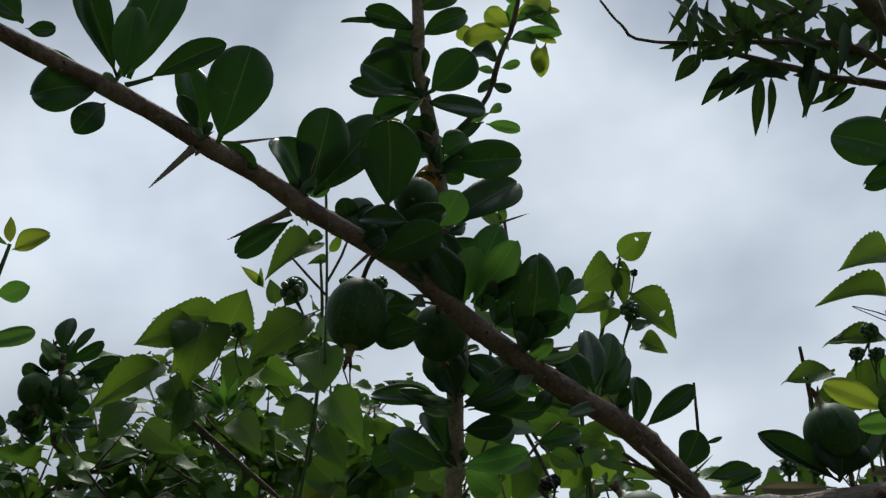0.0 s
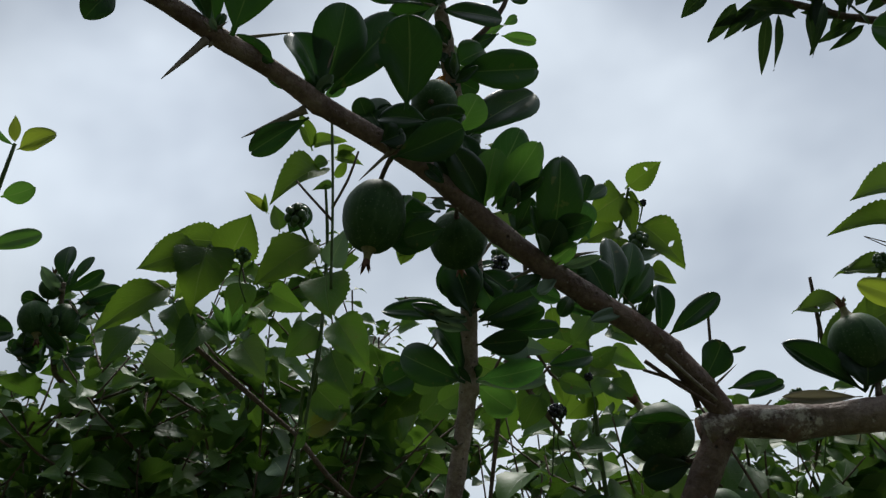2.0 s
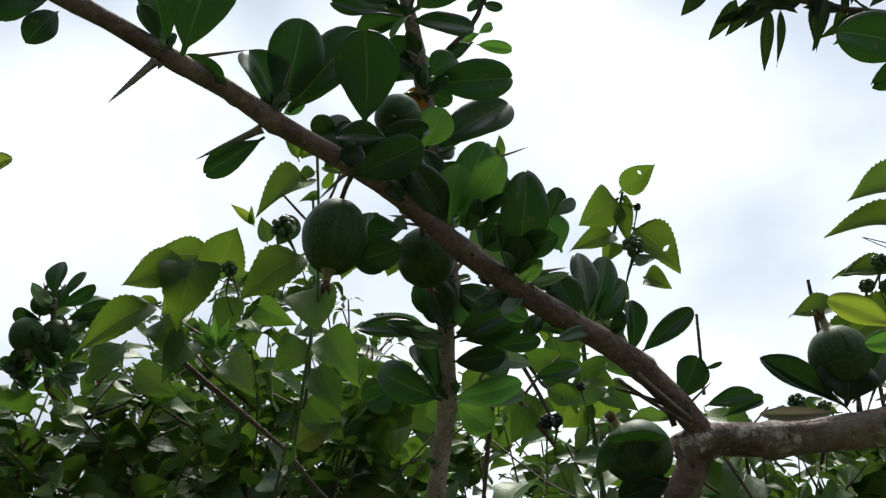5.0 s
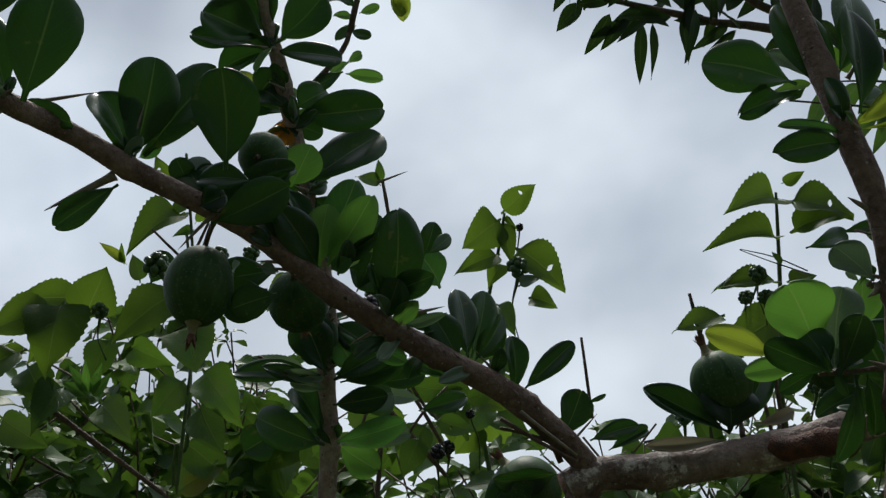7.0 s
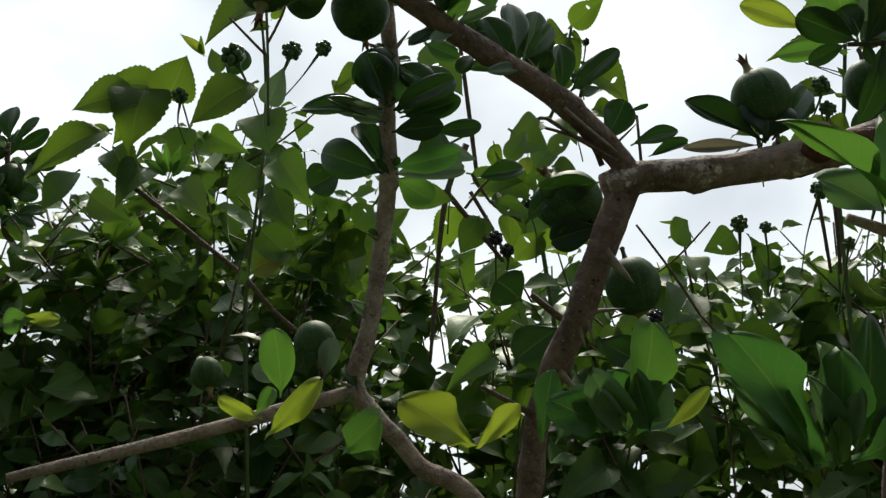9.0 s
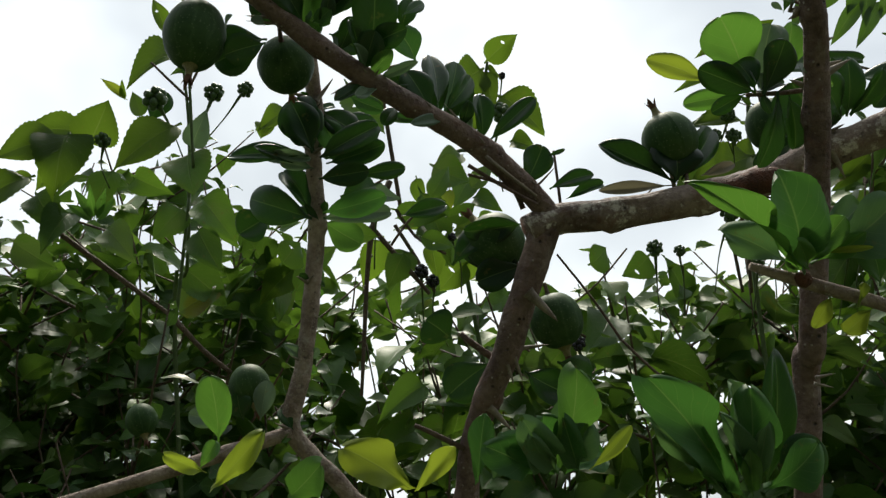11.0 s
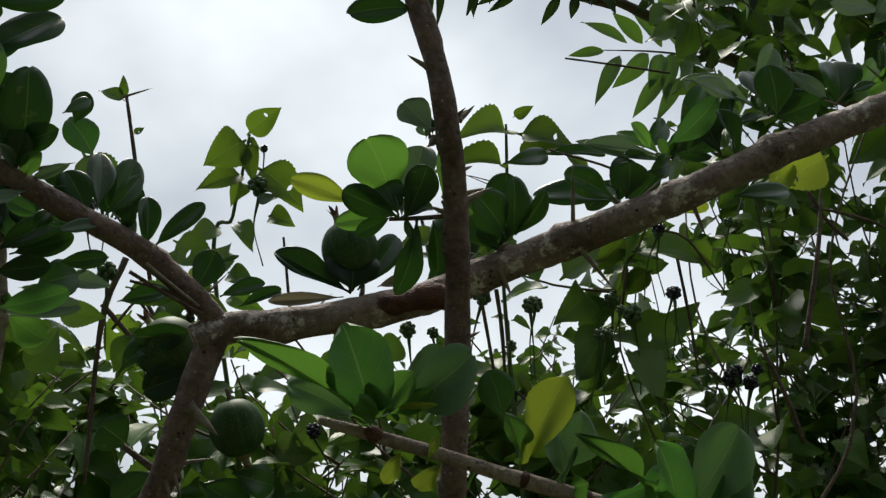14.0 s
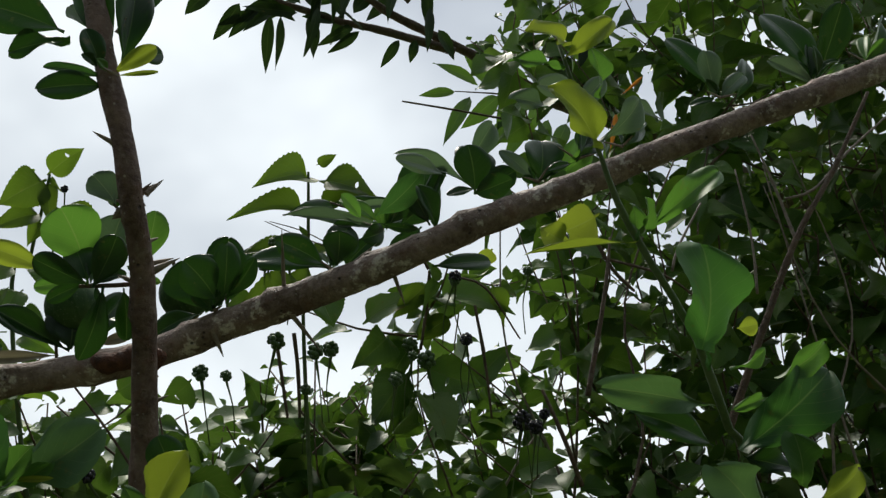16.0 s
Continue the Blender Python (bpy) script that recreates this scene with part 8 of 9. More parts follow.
leaf(sprig_left, "ovate", "young", (-0.202, 1.150, 1.859), (-0.190, 1.137, 1.888), 0.0108, 10, 4)
leaf(sprig_left, "ovate", "young", (-0.202, 1.150, 1.857), (-0.183, 1.139, 1.877), 0.0120, 10, 3)
leaf(sprig_left, "ovate", "young", (-0.205, 1.150, 1.856), (-0.232, 1.140, 1.878), 0.0120, 10, 1)
leaf(sprig_left, "ovate", "sprig", (-0.121, 1.150, 2.071), (-0.133, 1.135, 2.115), 0.0216, 20, 4)
leaf(sprig_left, "ovate", "sprig", (-0.123, 1.150, 2.078), (-0.091, 1.129, 2.083), 0.0237, -30, 1)
leaf(sprig_left, "ovate", "lantana", (-0.102, 1.150, 2.059), (-0.123, 1.145, 2.052), 0.0177, 15, 0)
leaf(sprig_left, "ovate", "sprig", (-0.094, 1.150, 2.070), (-0.075, 1.136, 2.067), 0.0165, 15, 0)
leaf(sprig_left, "ovate", "sprig", (-0.096, 1.150, 2.062), (-0.072, 1.129, 2.055), 0.0198, -25, 3)
leaf(sprig_left, "ovate", "sprig", (-0.097, 1.150, 2.036), (-0.080, 1.142, 2.058), 0.0126, 20, 1)
leaf(sprig_left, "ovate", "lantana", (-0.097, 1.150, 2.029), (-0.117, 1.141, 2.024), 0.0125, 10, 3)
leaf(sprig_left, "ovate", "lantana", (-0.157, 1.170, 1.981), (-0.161, 1.155, 2.008), 0.0214, 20, 0)
leaf(sprig_left, "obovate", "old", (-0.149, 1.180, 1.982), (-0.129, 1.174, 2.017), 0.0291, 10, 0)
leaf(sprig_left, "ovate", "lantana", (-0.151, 1.170, 1.971), (-0.162, 1.160, 1.957), 0.0250, 10, 1)
leaf(sprig_left, "ovate", "lantana", (-0.187, 1.180, 1.929), (-0.210, 1.169, 1.881), 0.0375, 10, 0)
leaf(sprig_left, "ovate", "lantana", (-0.269, 1.170, 1.902), (-0.245, 1.141, 1.861), 0.0436, -14, 1)
leaf(sprig_left, "ovate", "lantana", (-0.303, 1.170, 1.877), (-0.334, 1.140, 1.830), 0.0374, 20, 0)
leaf(sprig_left, "ovate", "lantana", (-0.167, 1.170, 1.913), (-0.136, 1.150, 1.888), 0.0345, 12, 3)
leaf(sprig_left, "ovate", "lantana", (-0.113, 1.170, 1.874), (-0.142, 1.150, 1.836), 0.0401, -10, 0)
leaf(sprig_left, "ovate", "lantana", (-0.099, 1.150, 1.843), (-0.080, 1.119, 1.789), 0.0415, 12, 0)
leaf(sprig_left, "ovate", "lantana", (-0.232, 1.170, 1.876), (-0.250, 1.130, 1.844), 0.0431, 10, 3)
leaf(sprig_left, "ovate", "lantana", (-0.196, 1.170, 1.857), (-0.170, 1.133, 1.822), 0.0403, -14, 1)
leaf(sprig_left, "ovate", "lantana", (-0.298, 1.180, 1.855), (-0.252, 1.169, 1.816), 0.0375, 10, 0)
berries(sprigs, (-0.135, 1.130, 1.985), 0.0140, "berry_green", 18, (-0.112, 1.160, 1.928))
berries(sprigs, (-0.191, 1.130, 1.940), 0.0090, "berry_green", 12, (-0.190, 1.160, 1.897))
berries(sprigs, (-0.074, 1.145, 1.996), 0.0116, "berry_green", 38, (-0.103, 1.170, 1.930))
berries(sprigs, (0.084, 1.146, 1.943), 0.0104, "berry_green", 46, (0.073, 1.211, 1.881))
leaf(sprig_left, "ovate", "lantana", (-0.125, 1.213, 1.821), (-0.077, 1.228, 1.774), 0.0453, -5, 4)
leaf(sprig_left, "ovate", "lantana", (-0.134, 1.224, 1.767), (-0.082, 1.220, 1.795), 0.0411, -20, 4)
leaf(sprig_left, "ovate", "lantana", (0.067, 1.088, 1.975), (0.105, 1.091, 1.912), 0.0481, -7, 2)
leaf(sprig_left, "ovate", "lantana", (0.129, 1.175, 1.808), (0.100, 1.177, 1.771), 0.0386, 14, 0)
leaf(sprig_left, "ovate", "lantana", (0.104, 1.118, 1.836), (0.165, 1.118, 1.821), 0.0295, 21, 6)
leaf(sprig_left, "ovate", "lantana", (0.154, 1.137, 1.892), (0.196, 1.135, 1.867), 0.0430, 4, 2)
leaf(sprig_left, "ovate", "lantana", (0.139, 1.142, 1.868), (0.169, 1.153, 1.782), 0.0373, -10, 4)
leaf(sprig_left, "ovate", "lantana", (0.145, 1.156, 1.801), (0.143, 1.155, 1.835), 0.0282, 4, 3)
branch(sprigs, [(-0.246, 1.165, 1.854, 0.0032), (-0.186, 1.176, 1.802, 0.0029), (-0.130, 1.186, 1.754, 0.0022)], "twig", "twig", 0.012, 8)
branch(sprigs, [(-0.128, 1.167, 1.748, 0.0031), (-0.101, 1.174, 1.714, 0.0028), (-0.074, 1.180, 1.689, 0.0022)], "twig", "twig", 0.012, 8)
branch(sprigs, [(-0.107, 1.160, 1.880, 0.0018), (-0.117, 1.172, 1.821, 0.0018), (-0.129, 1.186, 1.754, 0.0018)], "green_stem", "side_stem", 0.012, 8)
branch(sprigs, [(0.106, 1.112, 1.865, 0.0034), (0.080, 1.125, 1.802, 0.0028), (0.058, 1.158, 1.648, 0.0018)], "twig", "twig", 0.012, 8)
branch(sprigs, [(0.081, 1.121, 1.820, 0.0030), (0.105, 1.128, 1.789, 0.0027), (0.138, 1.137, 1.745, 0.0021)], "twig", "twig", 0.012, 8)
branch(sprigs, [(0.266, 1.083, 1.761, 0.0011), (0.299, 1.093, 1.713, 0.0013), (0.324, 1.102, 1.671, 0.0014)], "twig", "twig", 0.012, 8)
branch(sprigs, [(0.324, 1.102, 1.671, 0.0014), (0.351, 1.108, 1.641, 0.0015), (0.378, 1.113, 1.616, 0.0015)], "twig", "twig", 0.012, 8)
branch(sprigs, [(0.356, 1.131, 1.776, 0.0010), (0.321, 1.138, 1.743, 0.0010), (0.288, 1.142, 1.721, 0.0008)], "twig", "twig", 0.012, 8)
branch(sprigs, [(0.110, 1.118, 1.835, 0.0018), (0.128, 1.124, 1.805, 0.0016), (0.159, 1.129, 1.785, 0.0013)], "twig", "twig", 0.012, 8)
berries(sprigs, (0.131, 1.132, 1.769), 0.0080, "berry_black", 3, (0.134, 1.195, 1.712))
berries(sprigs, (0.089, 1.067, 1.836), 0.0105, "berry_green", 69, (0.082, 1.131, 1.775))
berries(sprigs, (0.167, 1.125, 1.802), 0.0050, "berry_black", 14, (0.179, 1.186, 1.756))
leaf(sprig_left, "ovate", "lantana", (0.311, 1.134, 1.761), (0.340, 1.136, 1.780), 0.0377, 18, 5)
leaf(sprig_left, "ovate", "lantana", (0.398, 1.180, 1.782), (0.367, 1.183, 1.758), 0.0395, -19, 4)
branch(sprigs, [(-0.097, 1.115, 1.896, 0.0016), (-0.095, 1.095, 1.991, 0.0015), (-0.096, 1.076, 2.082, 0.0015)], "green_stem", "side_stem", 0.012, 8)
branch(sprigs, [(-0.096, 1.098, 1.979, 0.0015), (-0.079, 1.091, 2.009, 0.0014), (-0.068, 1.085, 2.039, 0.0011)], "twig", "twig", 0.012, 8)
branch(sprigs, [(-0.096, 1.100, 1.967, 0.0015), (-0.118, 1.095, 1.991, 0.0014), (-0.133, 1.091, 2.008, 0.0011)], "twig", "twig", 0.012, 8)
berries(sprigs, (-0.039, 1.135, 1.993), 0.0094, "berry_green", 51, (-0.090, 1.165, 1.945))
leaf(sprig_left, "ovate", "lantana", (-0.016, 1.196, 1.807), (0.011, 1.197, 1.832), 0.0405, 20, 4)
leaf(sprig_left, "ovate", "lantana", (-0.006, 1.222, 1.781), (0.036, 1.224, 1.826), 0.0426, 25, 0)
branch(sprigs, [(0.250, 0.981, 1.758, 0.0016), (0.249, 0.973, 1.794, 0.0014), (0.248, 0.966, 1.827, 0.0011)], "twig", "twig", 0.012, 8)
berries(sprigs, (0.279, 1.102, 1.671), 0.0086, "berry_black", 2, (0.294, 1.166, 1.607))
berries(sprigs, (0.727, 1.145, 1.804), 0.0081, "berry_black", 14, (0.740, 1.210, 1.738))
berries(sprigs, (0.684, 1.179, 1.790), 0.0125, "berry_green", 14, (0.708, 1.248, 1.706))
berries(sprigs, (0.518, 1.078, 1.781), 0.0096, "berry_green", 22, (0.535, 1.144, 1.714))
leaf(sprig_left, "obovate", "old", (0.042, 0.878, 1.762), (0.074, 0.879, 1.773), 0.0300, 4, 3)
leaf(sprig_left, "ovate", "lantana", (0.041, 1.073, 1.808), (0.084, 1.075, 1.787), 0.0316, 26, 1)
leaf(sprig_left, "obovate", "old", (0.100, 0.977, 1.777), (0.144, 0.975, 1.786), 0.0181, -1, 5)
leaf(sprig_left, "ovate", "lantana", (0.133, 1.022, 1.807), (0.155, 1.012, 1.839), 0.0219, -4, 1)
leaf(sprig_left, "ovate", "lantana", (0.111, 1.079, 1.776), (0.091, 1.083, 1.740), 0.0285, -1, 5)
leaf(sprig_left, "obovate", "old", (-0.016, 0.880, 1.752), (-0.041, 0.879, 1.738), 0.0294, 3, 4)
leaf(sprig_left, "obovate", "old", (0.058, 0.874, 1.779), (0.096, 0.867, 1.780), 0.0153, 7, 0)
leaf(sprig_left, "ovate", "grey", (0.062, 0.924, 1.784), (0.098, 0.927, 1.777), 0.0183, -7, 5)
leaf(sprig_left, "ovate", "lantana", (0.154, 1.073, 1.805), (0.188, 1.073, 1.818), 0.0241, 31, 2)
leaf(sprig_left, "ovate", "lantana", (0.007, 1.082, 1.766), (0.042, 1.069, 1.783), 0.0252, 4, 5)
leaf(sprig_left, "ovate", "lantana", (0.125, 1.076, 1.790), (0.162, 1.075, 1.775), 0.0228, 0, 2)
leaf(sprig_left, "ovate", "lantana", (0.182, 1.068, 1.831), (0.208, 1.061, 1.859), 0.0213, -15, 2)
leaf(sprig_left, "ovate", "grey", (0.011, 0.853, 1.784), (-0.035, 0.854, 1.804), 0.0158, -2, 3)
branch(sprigs, [(0.013, 0.853, 1.782, 0.0014), (-0.008, 0.851, 1.791, 0.0013), (-0.026, 0.849, 1.800, 0.0010)], "twig", "twig", 0.012, 8)
branch(sprigs, [(0.093, 1.030, 1.767, 0.0014), (0.110, 1.026, 1.787, 0.0013), (0.133, 1.022, 1.807, 0.0010)], "twig", "twig", 0.012, 8)
branch(sprigs, [(0.046, 0.931, 1.752, 0.0013), (0.061, 0.925, 1.780, 0.0011), (0.096, 0.921, 1.799, 0.0009)], "twig", "twig", 0.012, 8)
leaf(sprig_left, "obovate", "old", (0.466, 0.953, 1.890), (0.532, 0.959, 1.910), 0.0205, 1, 6)
leaf(sprig_left, "obovate", "old", (0.530, 0.998, 1.920), (0.609, 1.001, 1.931), 0.0162, -20, 1)
leaf(sprig_left, "ovate", "grey", (0.480, 0.764, 1.818), (0.526, 0.763, 1.825), 0.0099, 2, 3)
leaf(sprig_left, "obovate", "old", (0.516, 0.764, 1.817), (0.550, 0.761, 1.841), 0.0196, 9, 3)
leaf(sprig_left, "obovate", "old", (0.515, 0.816, 1.813), (0.488, 0.817, 1.792), 0.0210, 13, 3)
leaf(sprig_left, "obovate", "old", (0.559, 0.814, 1.821), (0.531, 0.818, 1.795), 0.0228, 7, 3)
leaf(sprig_left, "ovate", "lantana", (0.577, 1.003, 1.897), (0.559, 1.002, 1.928), 0.0164, 5, 6)
branch(sprigs, [(0.619, 0.965, 1.833, 0.0016), (0.593, 0.956, 1.877, 0.0014), (0.516, 0.950, 1.903, 0.0011)], "twig", "twig", 0.012, 8)
berries(sprigs, (0.802, 1.149, 1.691), 0.0100, "berry_black", 39, (0.810, 1.216, 1.613))
berries(sprigs, (0.784, 1.146, 1.705), 0.0085, "berry_black", 74, (0.814, 1.212, 1.632))
berries(sprigs, (0.824, 1.165, 1.709), 0.0076, "berry_black", 60, (0.831, 1.231, 1.640))
berries(sprigs, (0.729, 1.155, 1.807), 0.0072, "berry_black", 69, (0.762, 1.220, 1.741))
berries(sprigs, (0.728, 1.159, 1.885), 0.0068, "berry_green", 81, (0.754, 1.223, 1.823))
berries(sprigs, (0.626, 1.135, 1.757), 0.0085, "berry_green", 30, (0.637, 1.200, 1.689))
berries(sprigs, (0.655, 1.148, 1.788), 0.0066, "berry_green", 30, (0.657, 1.212, 1.728))
berries(sprigs, (1.096, 1.143, 1.716), 0.0090, "berry_black", 1, (1.101, 1.211, 1.637))
berries(sprigs, (1.017, 1.147, 1.845), 0.0082, "berry_green", 72, (1.056, 1.213, 1.771))
branch(sprigs, [(0.129, 1.251, 1.881, 0.0027), (0.118, 1.221, 2.022, 0.0025), (0.111, 1.205, 2.100, 0.0019)], "twig", "twig", 0.012, 8)
leaf(sprig_left, "ovate", "lantana", (0.117, 1.215, 2.054), (0.130, 1.214, 2.063), 0.0096, -11, 2)
leaf(sprig_left, "ovate", "lantana", (0.109, 1.206, 2.093), (0.084, 1.197, 2.107), 0.0209, 16, 6)
leaf(sprig_left, "ovate", "lantana", (0.111, 1.206, 2.097), (0.105, 1.197, 2.122), 0.0134, -26, 1)
branch(sprigs, [(0.907, 1.101, 1.914, 0.0027), (0.928, 1.109, 1.878, 0.0025), (0.957, 1.115, 1.850, 0.0019)], "twig", "twig", 0.012, 8)
branch(sprigs, [(0.926, 1.125, 1.900, 0.0019), (1.016, 1.130, 1.876, 0.0017), (1.072, 1.138, 1.839, 0.0013)], "twig", "twig", 0.012, 8)
overtree = empty("narrow_leaved_tree", (2.6, 2.2, 0.0), "dark narrow-leaved tree branch reaching overhead", "tree")
over_branch = branch(overtree, [(2.600, 2.200, -0.030, 0.0800), (2.600, 2.250, 1.300, 0.0600), (2.300, 2.200, 2.100, 0.0450), (2.131, 1.952, 2.241, 0.0282), (1.627, 1.860, 2.435, 0.0191), (1.288, 1.794, 2.503, 0.0134), (1.109, 1.749, 2.571, 0.0102), (0.921, 1.714, 2.637, 0.0081), (0.806, 1.704, 2.686, 0.0060), (0.471, 1.703, 2.690, 0.0030), (0.409, 1.696, 2.723, 0.0025), (0.371, 1.686, 2.772, 0.0020)], "twig", "branch", 0.015, 14, 0.09)
leaf(over_branch, "lance", "leaflet", (1.245, 2.200, 2.746), (1.144, 2.180, 2.724), 0.0263, 0, 0)
leaf(over_branch, "lance", "leaflet", (1.312, 2.200, 2.769), (1.199, 2.164, 2.819), 0.0369, 10, 1)
leaf(over_branch, "lance", "leaflet", (1.354, 2.200, 2.767), (1.283, 2.178, 2.845), 0.0416, -10, 0)
leaf(over_branch, "lance", "leaflet", (1.406, 2.200, 2.758), (1.343, 2.186, 2.853), 0.0419, 12, 2)
leaf(over_branch, "lance", "leaflet", (1.285, 2.200, 2.733), (1.185, 2.158, 2.600), 0.0395, 20, 1)
leaf(over_branch, "lance", "leaflet", (1.365, 2.200, 2.738), (1.246, 2.174, 2.633), 0.0504, -15, 0)
leaf(over_branch, "lance", "leaflet", (1.402, 2.200, 2.738), (1.343, 2.164, 2.642), 0.0447, 10, 1)
leaf(over_branch, "lance", "leaflet", (1.454, 2.200, 2.752), (1.401, 2.178, 2.839), 0.0421, 20, 0)
leaf(over_branch, "lance", "leaflet", (1.477, 2.200, 2.741), (1.431, 2.162, 2.618), 0.0482, -20, 1)
leaf(over_branch, "lance", "leaflet", (1.436, 2.200, 2.743), (1.373, 2.185, 2.606), 0.0450, 20, 2)
leaf(over_branch, "lance", "leaflet", (1.436, 2.200, 2.670), (1.346, 2.160, 2.553), 0.0388, 10, 1)
leaf(over_branch, "lance", "leaflet", (1.498, 2.200, 2.675), (1.416, 2.173, 2.527), 0.0453, -10, 0)
leaf(over_branch, "lance", "leaflet", (1.549, 2.200, 2.665), (1.476, 2.162, 2.556), 0.0426, 15, 1)
leaf(over_branch, "lance", "leaflet", (1.394, 2.200, 2.679), (1.279, 2.184, 2.556), 0.0416, 10, 2)
leaf(over_branch, "lance", "leaflet", (1.607, 2.200, 2.655), (1.529, 2.173, 2.516), 0.0430, 0, 0)
branch(overtree, [(1.573, 2.200, 2.723, 0.0035), (1.395, 2.200, 2.744, 0.0025), (1.245, 2.200, 2.748, 0.0012)], "twig", "twig", 0.012, 8)
leaf(over_branch, "lance", "lance", (0.665, 1.717, 2.624), (0.652, 1.744, 2.517), 0.0240, 12, 4)
leaf(over_branch, "lance", "lance", (0.686, 1.717, 2.623), (0.670, 1.733, 2.513), 0.0205, -20, 2)
leaf(over_branch, "lance", "lance", (0.607, 1.713, 2.642), (0.564, 1.736, 2.574), 0.0299, -22, 4)
leaf(over_branch, "lance", "lance", (0.644, 1.715, 2.634), (0.585, 1.737, 2.581), 0.0235, -0, 5)
leaf(over_branch, "lance", "lance", (0.555, 1.708, 2.664), (0.504, 1.719, 2.615), 0.0321, -3, 2)
leaf(over_branch, "lance", "lance", (0.744, 1.716, 2.629), (0.748, 1.735, 2.543), 0.0341, -20, 5)
leaf(over_branch, "lance", "lance", (0.833, 1.719, 2.614), (0.755, 1.720, 2.563), 0.0226, -19, 0)
leaf(over_branch, "lance", "lance", (0.620, 1.707, 2.673), (0.545, 1.720, 2.669), 0.0282, -10, 3)
leaf(over_branch, "lance", "lance", (0.653, 1.707, 2.673), (0.578, 1.703, 2.709), 0.0291, 18, 0)
leaf(over_branch, "lance", "lance", (0.726, 1.711, 2.651), (0.656, 1.709, 2.715), 0.0332, 15, 6)
leaf(over_branch, "lance", "lance", (0.758, 1.714, 2.640), (0.712, 1.704, 2.725), 0.0367, 9, 1)
leaf(over_branch, "lance", "lance", (0.811, 1.716, 2.628), (0.781, 1.692, 2.704), 0.0320, 1, 6)
leaf(over_branch, "lance", "lance", (0.833, 1.714, 2.639), (0.892, 1.712, 2.717), 0.0334, -17, 1)
leaf(over_branch, "lance", "lance", (0.683, 1.711, 2.651), (0.615, 1.717, 2.629), 0.0262, -13, 1)
leaf(over_branch, "lance", "lance", (0.799, 1.718, 2.618), (0.729, 1.709, 2.625), 0.0258, 7, 6)
leaf(over_branch, "lance", "lance", (0.567, 1.704, 2.684), (0.477, 1.702, 2.676), 0.0128, 4, 5)
leaf(over_branch, "lance", "lance", (0.545, 1.707, 2.673), (0.501, 1.674, 2.742), 0.0124, 31, 0)
leaf(over_branch, "lance", "lance", (0.557, 1.704, 2.684), (0.537, 1.690, 2.780), 0.0107, -5, 1)
leaf(over_branch, "lance", "lance", (0.676, 1.702, 2.695), (0.622, 1.679, 2.758), 0.0369, -10, 5)
leaf(over_branch, "lance", "lance", (0.752, 1.702, 2.694), (0.714, 1.686, 2.776), 0.0372, -13, 6)
leaf(over_branch, "lance", "lance", (0.837, 1.704, 2.683), (0.802, 1.692, 2.768), 0.0489, -49, 1)
leaf(over_branch, "lance", "lance", (0.590, 1.700, 2.706), (0.560, 1.686, 2.762), 0.0302, 23, 3)
branch(overtree, [(1.043, 1.728, 2.573, 0.0091), (0.895, 1.721, 2.606, 0.0082), (0.810, 1.718, 2.618, 0.0063)], "twig", "twig", 0.012, 8)
branch(overtree, [(0.810, 1.718, 2.618, 0.0070), (0.704, 1.713, 2.645, 0.0063), (0.599, 1.707, 2.673, 0.0049)], "twig", "twig", 0.012, 8)
branch(overtree, [(0.958, 1.687, 2.671, 0.0219), (0.898, 1.675, 2.726, 0.0197), (0.840, 1.661, 2.793, 0.0153)], "twig", "twig", 0.012, 8)
branch(overtree, [(0.849, 1.678, 2.806, 0.0060), (0.735, 1.690, 2.750, 0.0054), (0.623, 1.700, 2.706, 0.0042)], "twig", "twig", 0.012, 8)
branch(overtree, [(1.125, 1.720, 2.417, 0.0025), (1.017, 1.717, 2.432, 0.0022), (0.909, 1.714, 2.445, 0.0017)], "twig", "twig", 0.012, 8)
leaf(over_branch, "lance", "lance", (0.918, 1.706, 2.578), (0.880, 1.726, 2.526), 0.0211, -3, 0)
leaf(over_branch, "lance", "lance", (0.954, 1.706, 2.580), (0.939, 1.719, 2.535), 0.0211, 2, 2)
leaf(over_branch, "lance", "lance", (0.837, 1.704, 2.591), (0.772, 1.724, 2.548), 0.0217, -29, 5)
leaf(over_branch, "lance", "lance", (1.004, 1.701, 2.605), (1.031, 1.702, 2.540), 0.0274, 1, 6)
leaf(over_branch, "lance", "lance", (1.162, 1.709, 2.567), (1.225, 1.706, 2.624), 0.0320, 8, 2)
leaf(over_branch, "lance", "lance", (1.238, 1.711, 2.558), (1.159, 1.700, 2.589), 0.0319, 7, 0)
leaf(over_branch, "lance", "lance", (1.316, 1.712, 2.550), (1.212, 1.704, 2.526), 0.0374, -16, 0)
leaf(over_branch, "lance", "lance", (1.229, 1.730, 2.464), (1.307, 1.706, 2.508), 0.0365, -10, 3)
leaf(over_branch, "lance", "lance", (0.541, 1.639, 2.678), (0.530, 1.675, 2.618), 0.0170, -42, 2)
leaf(over_branch, "lance", "lance", (0.619, 1.753, 2.784), (0.684, 1.777, 2.722), 0.0290, -10, 0)
leaf(over_branch, "lance", "lance", (0.586, 1.643, 2.756), (0.621, 1.662, 2.691), 0.0206, -13, 0)
leaf(over_branch, "lance", "lance", (0.713, 1.654, 2.700), (0.801, 1.638, 2.733), 0.0176, -42, 2)
leaf(over_branch, "lance", "lance", (0.527, 1.607, 2.713), (0.497, 1.606, 2.612), 0.0207, 33, 1)
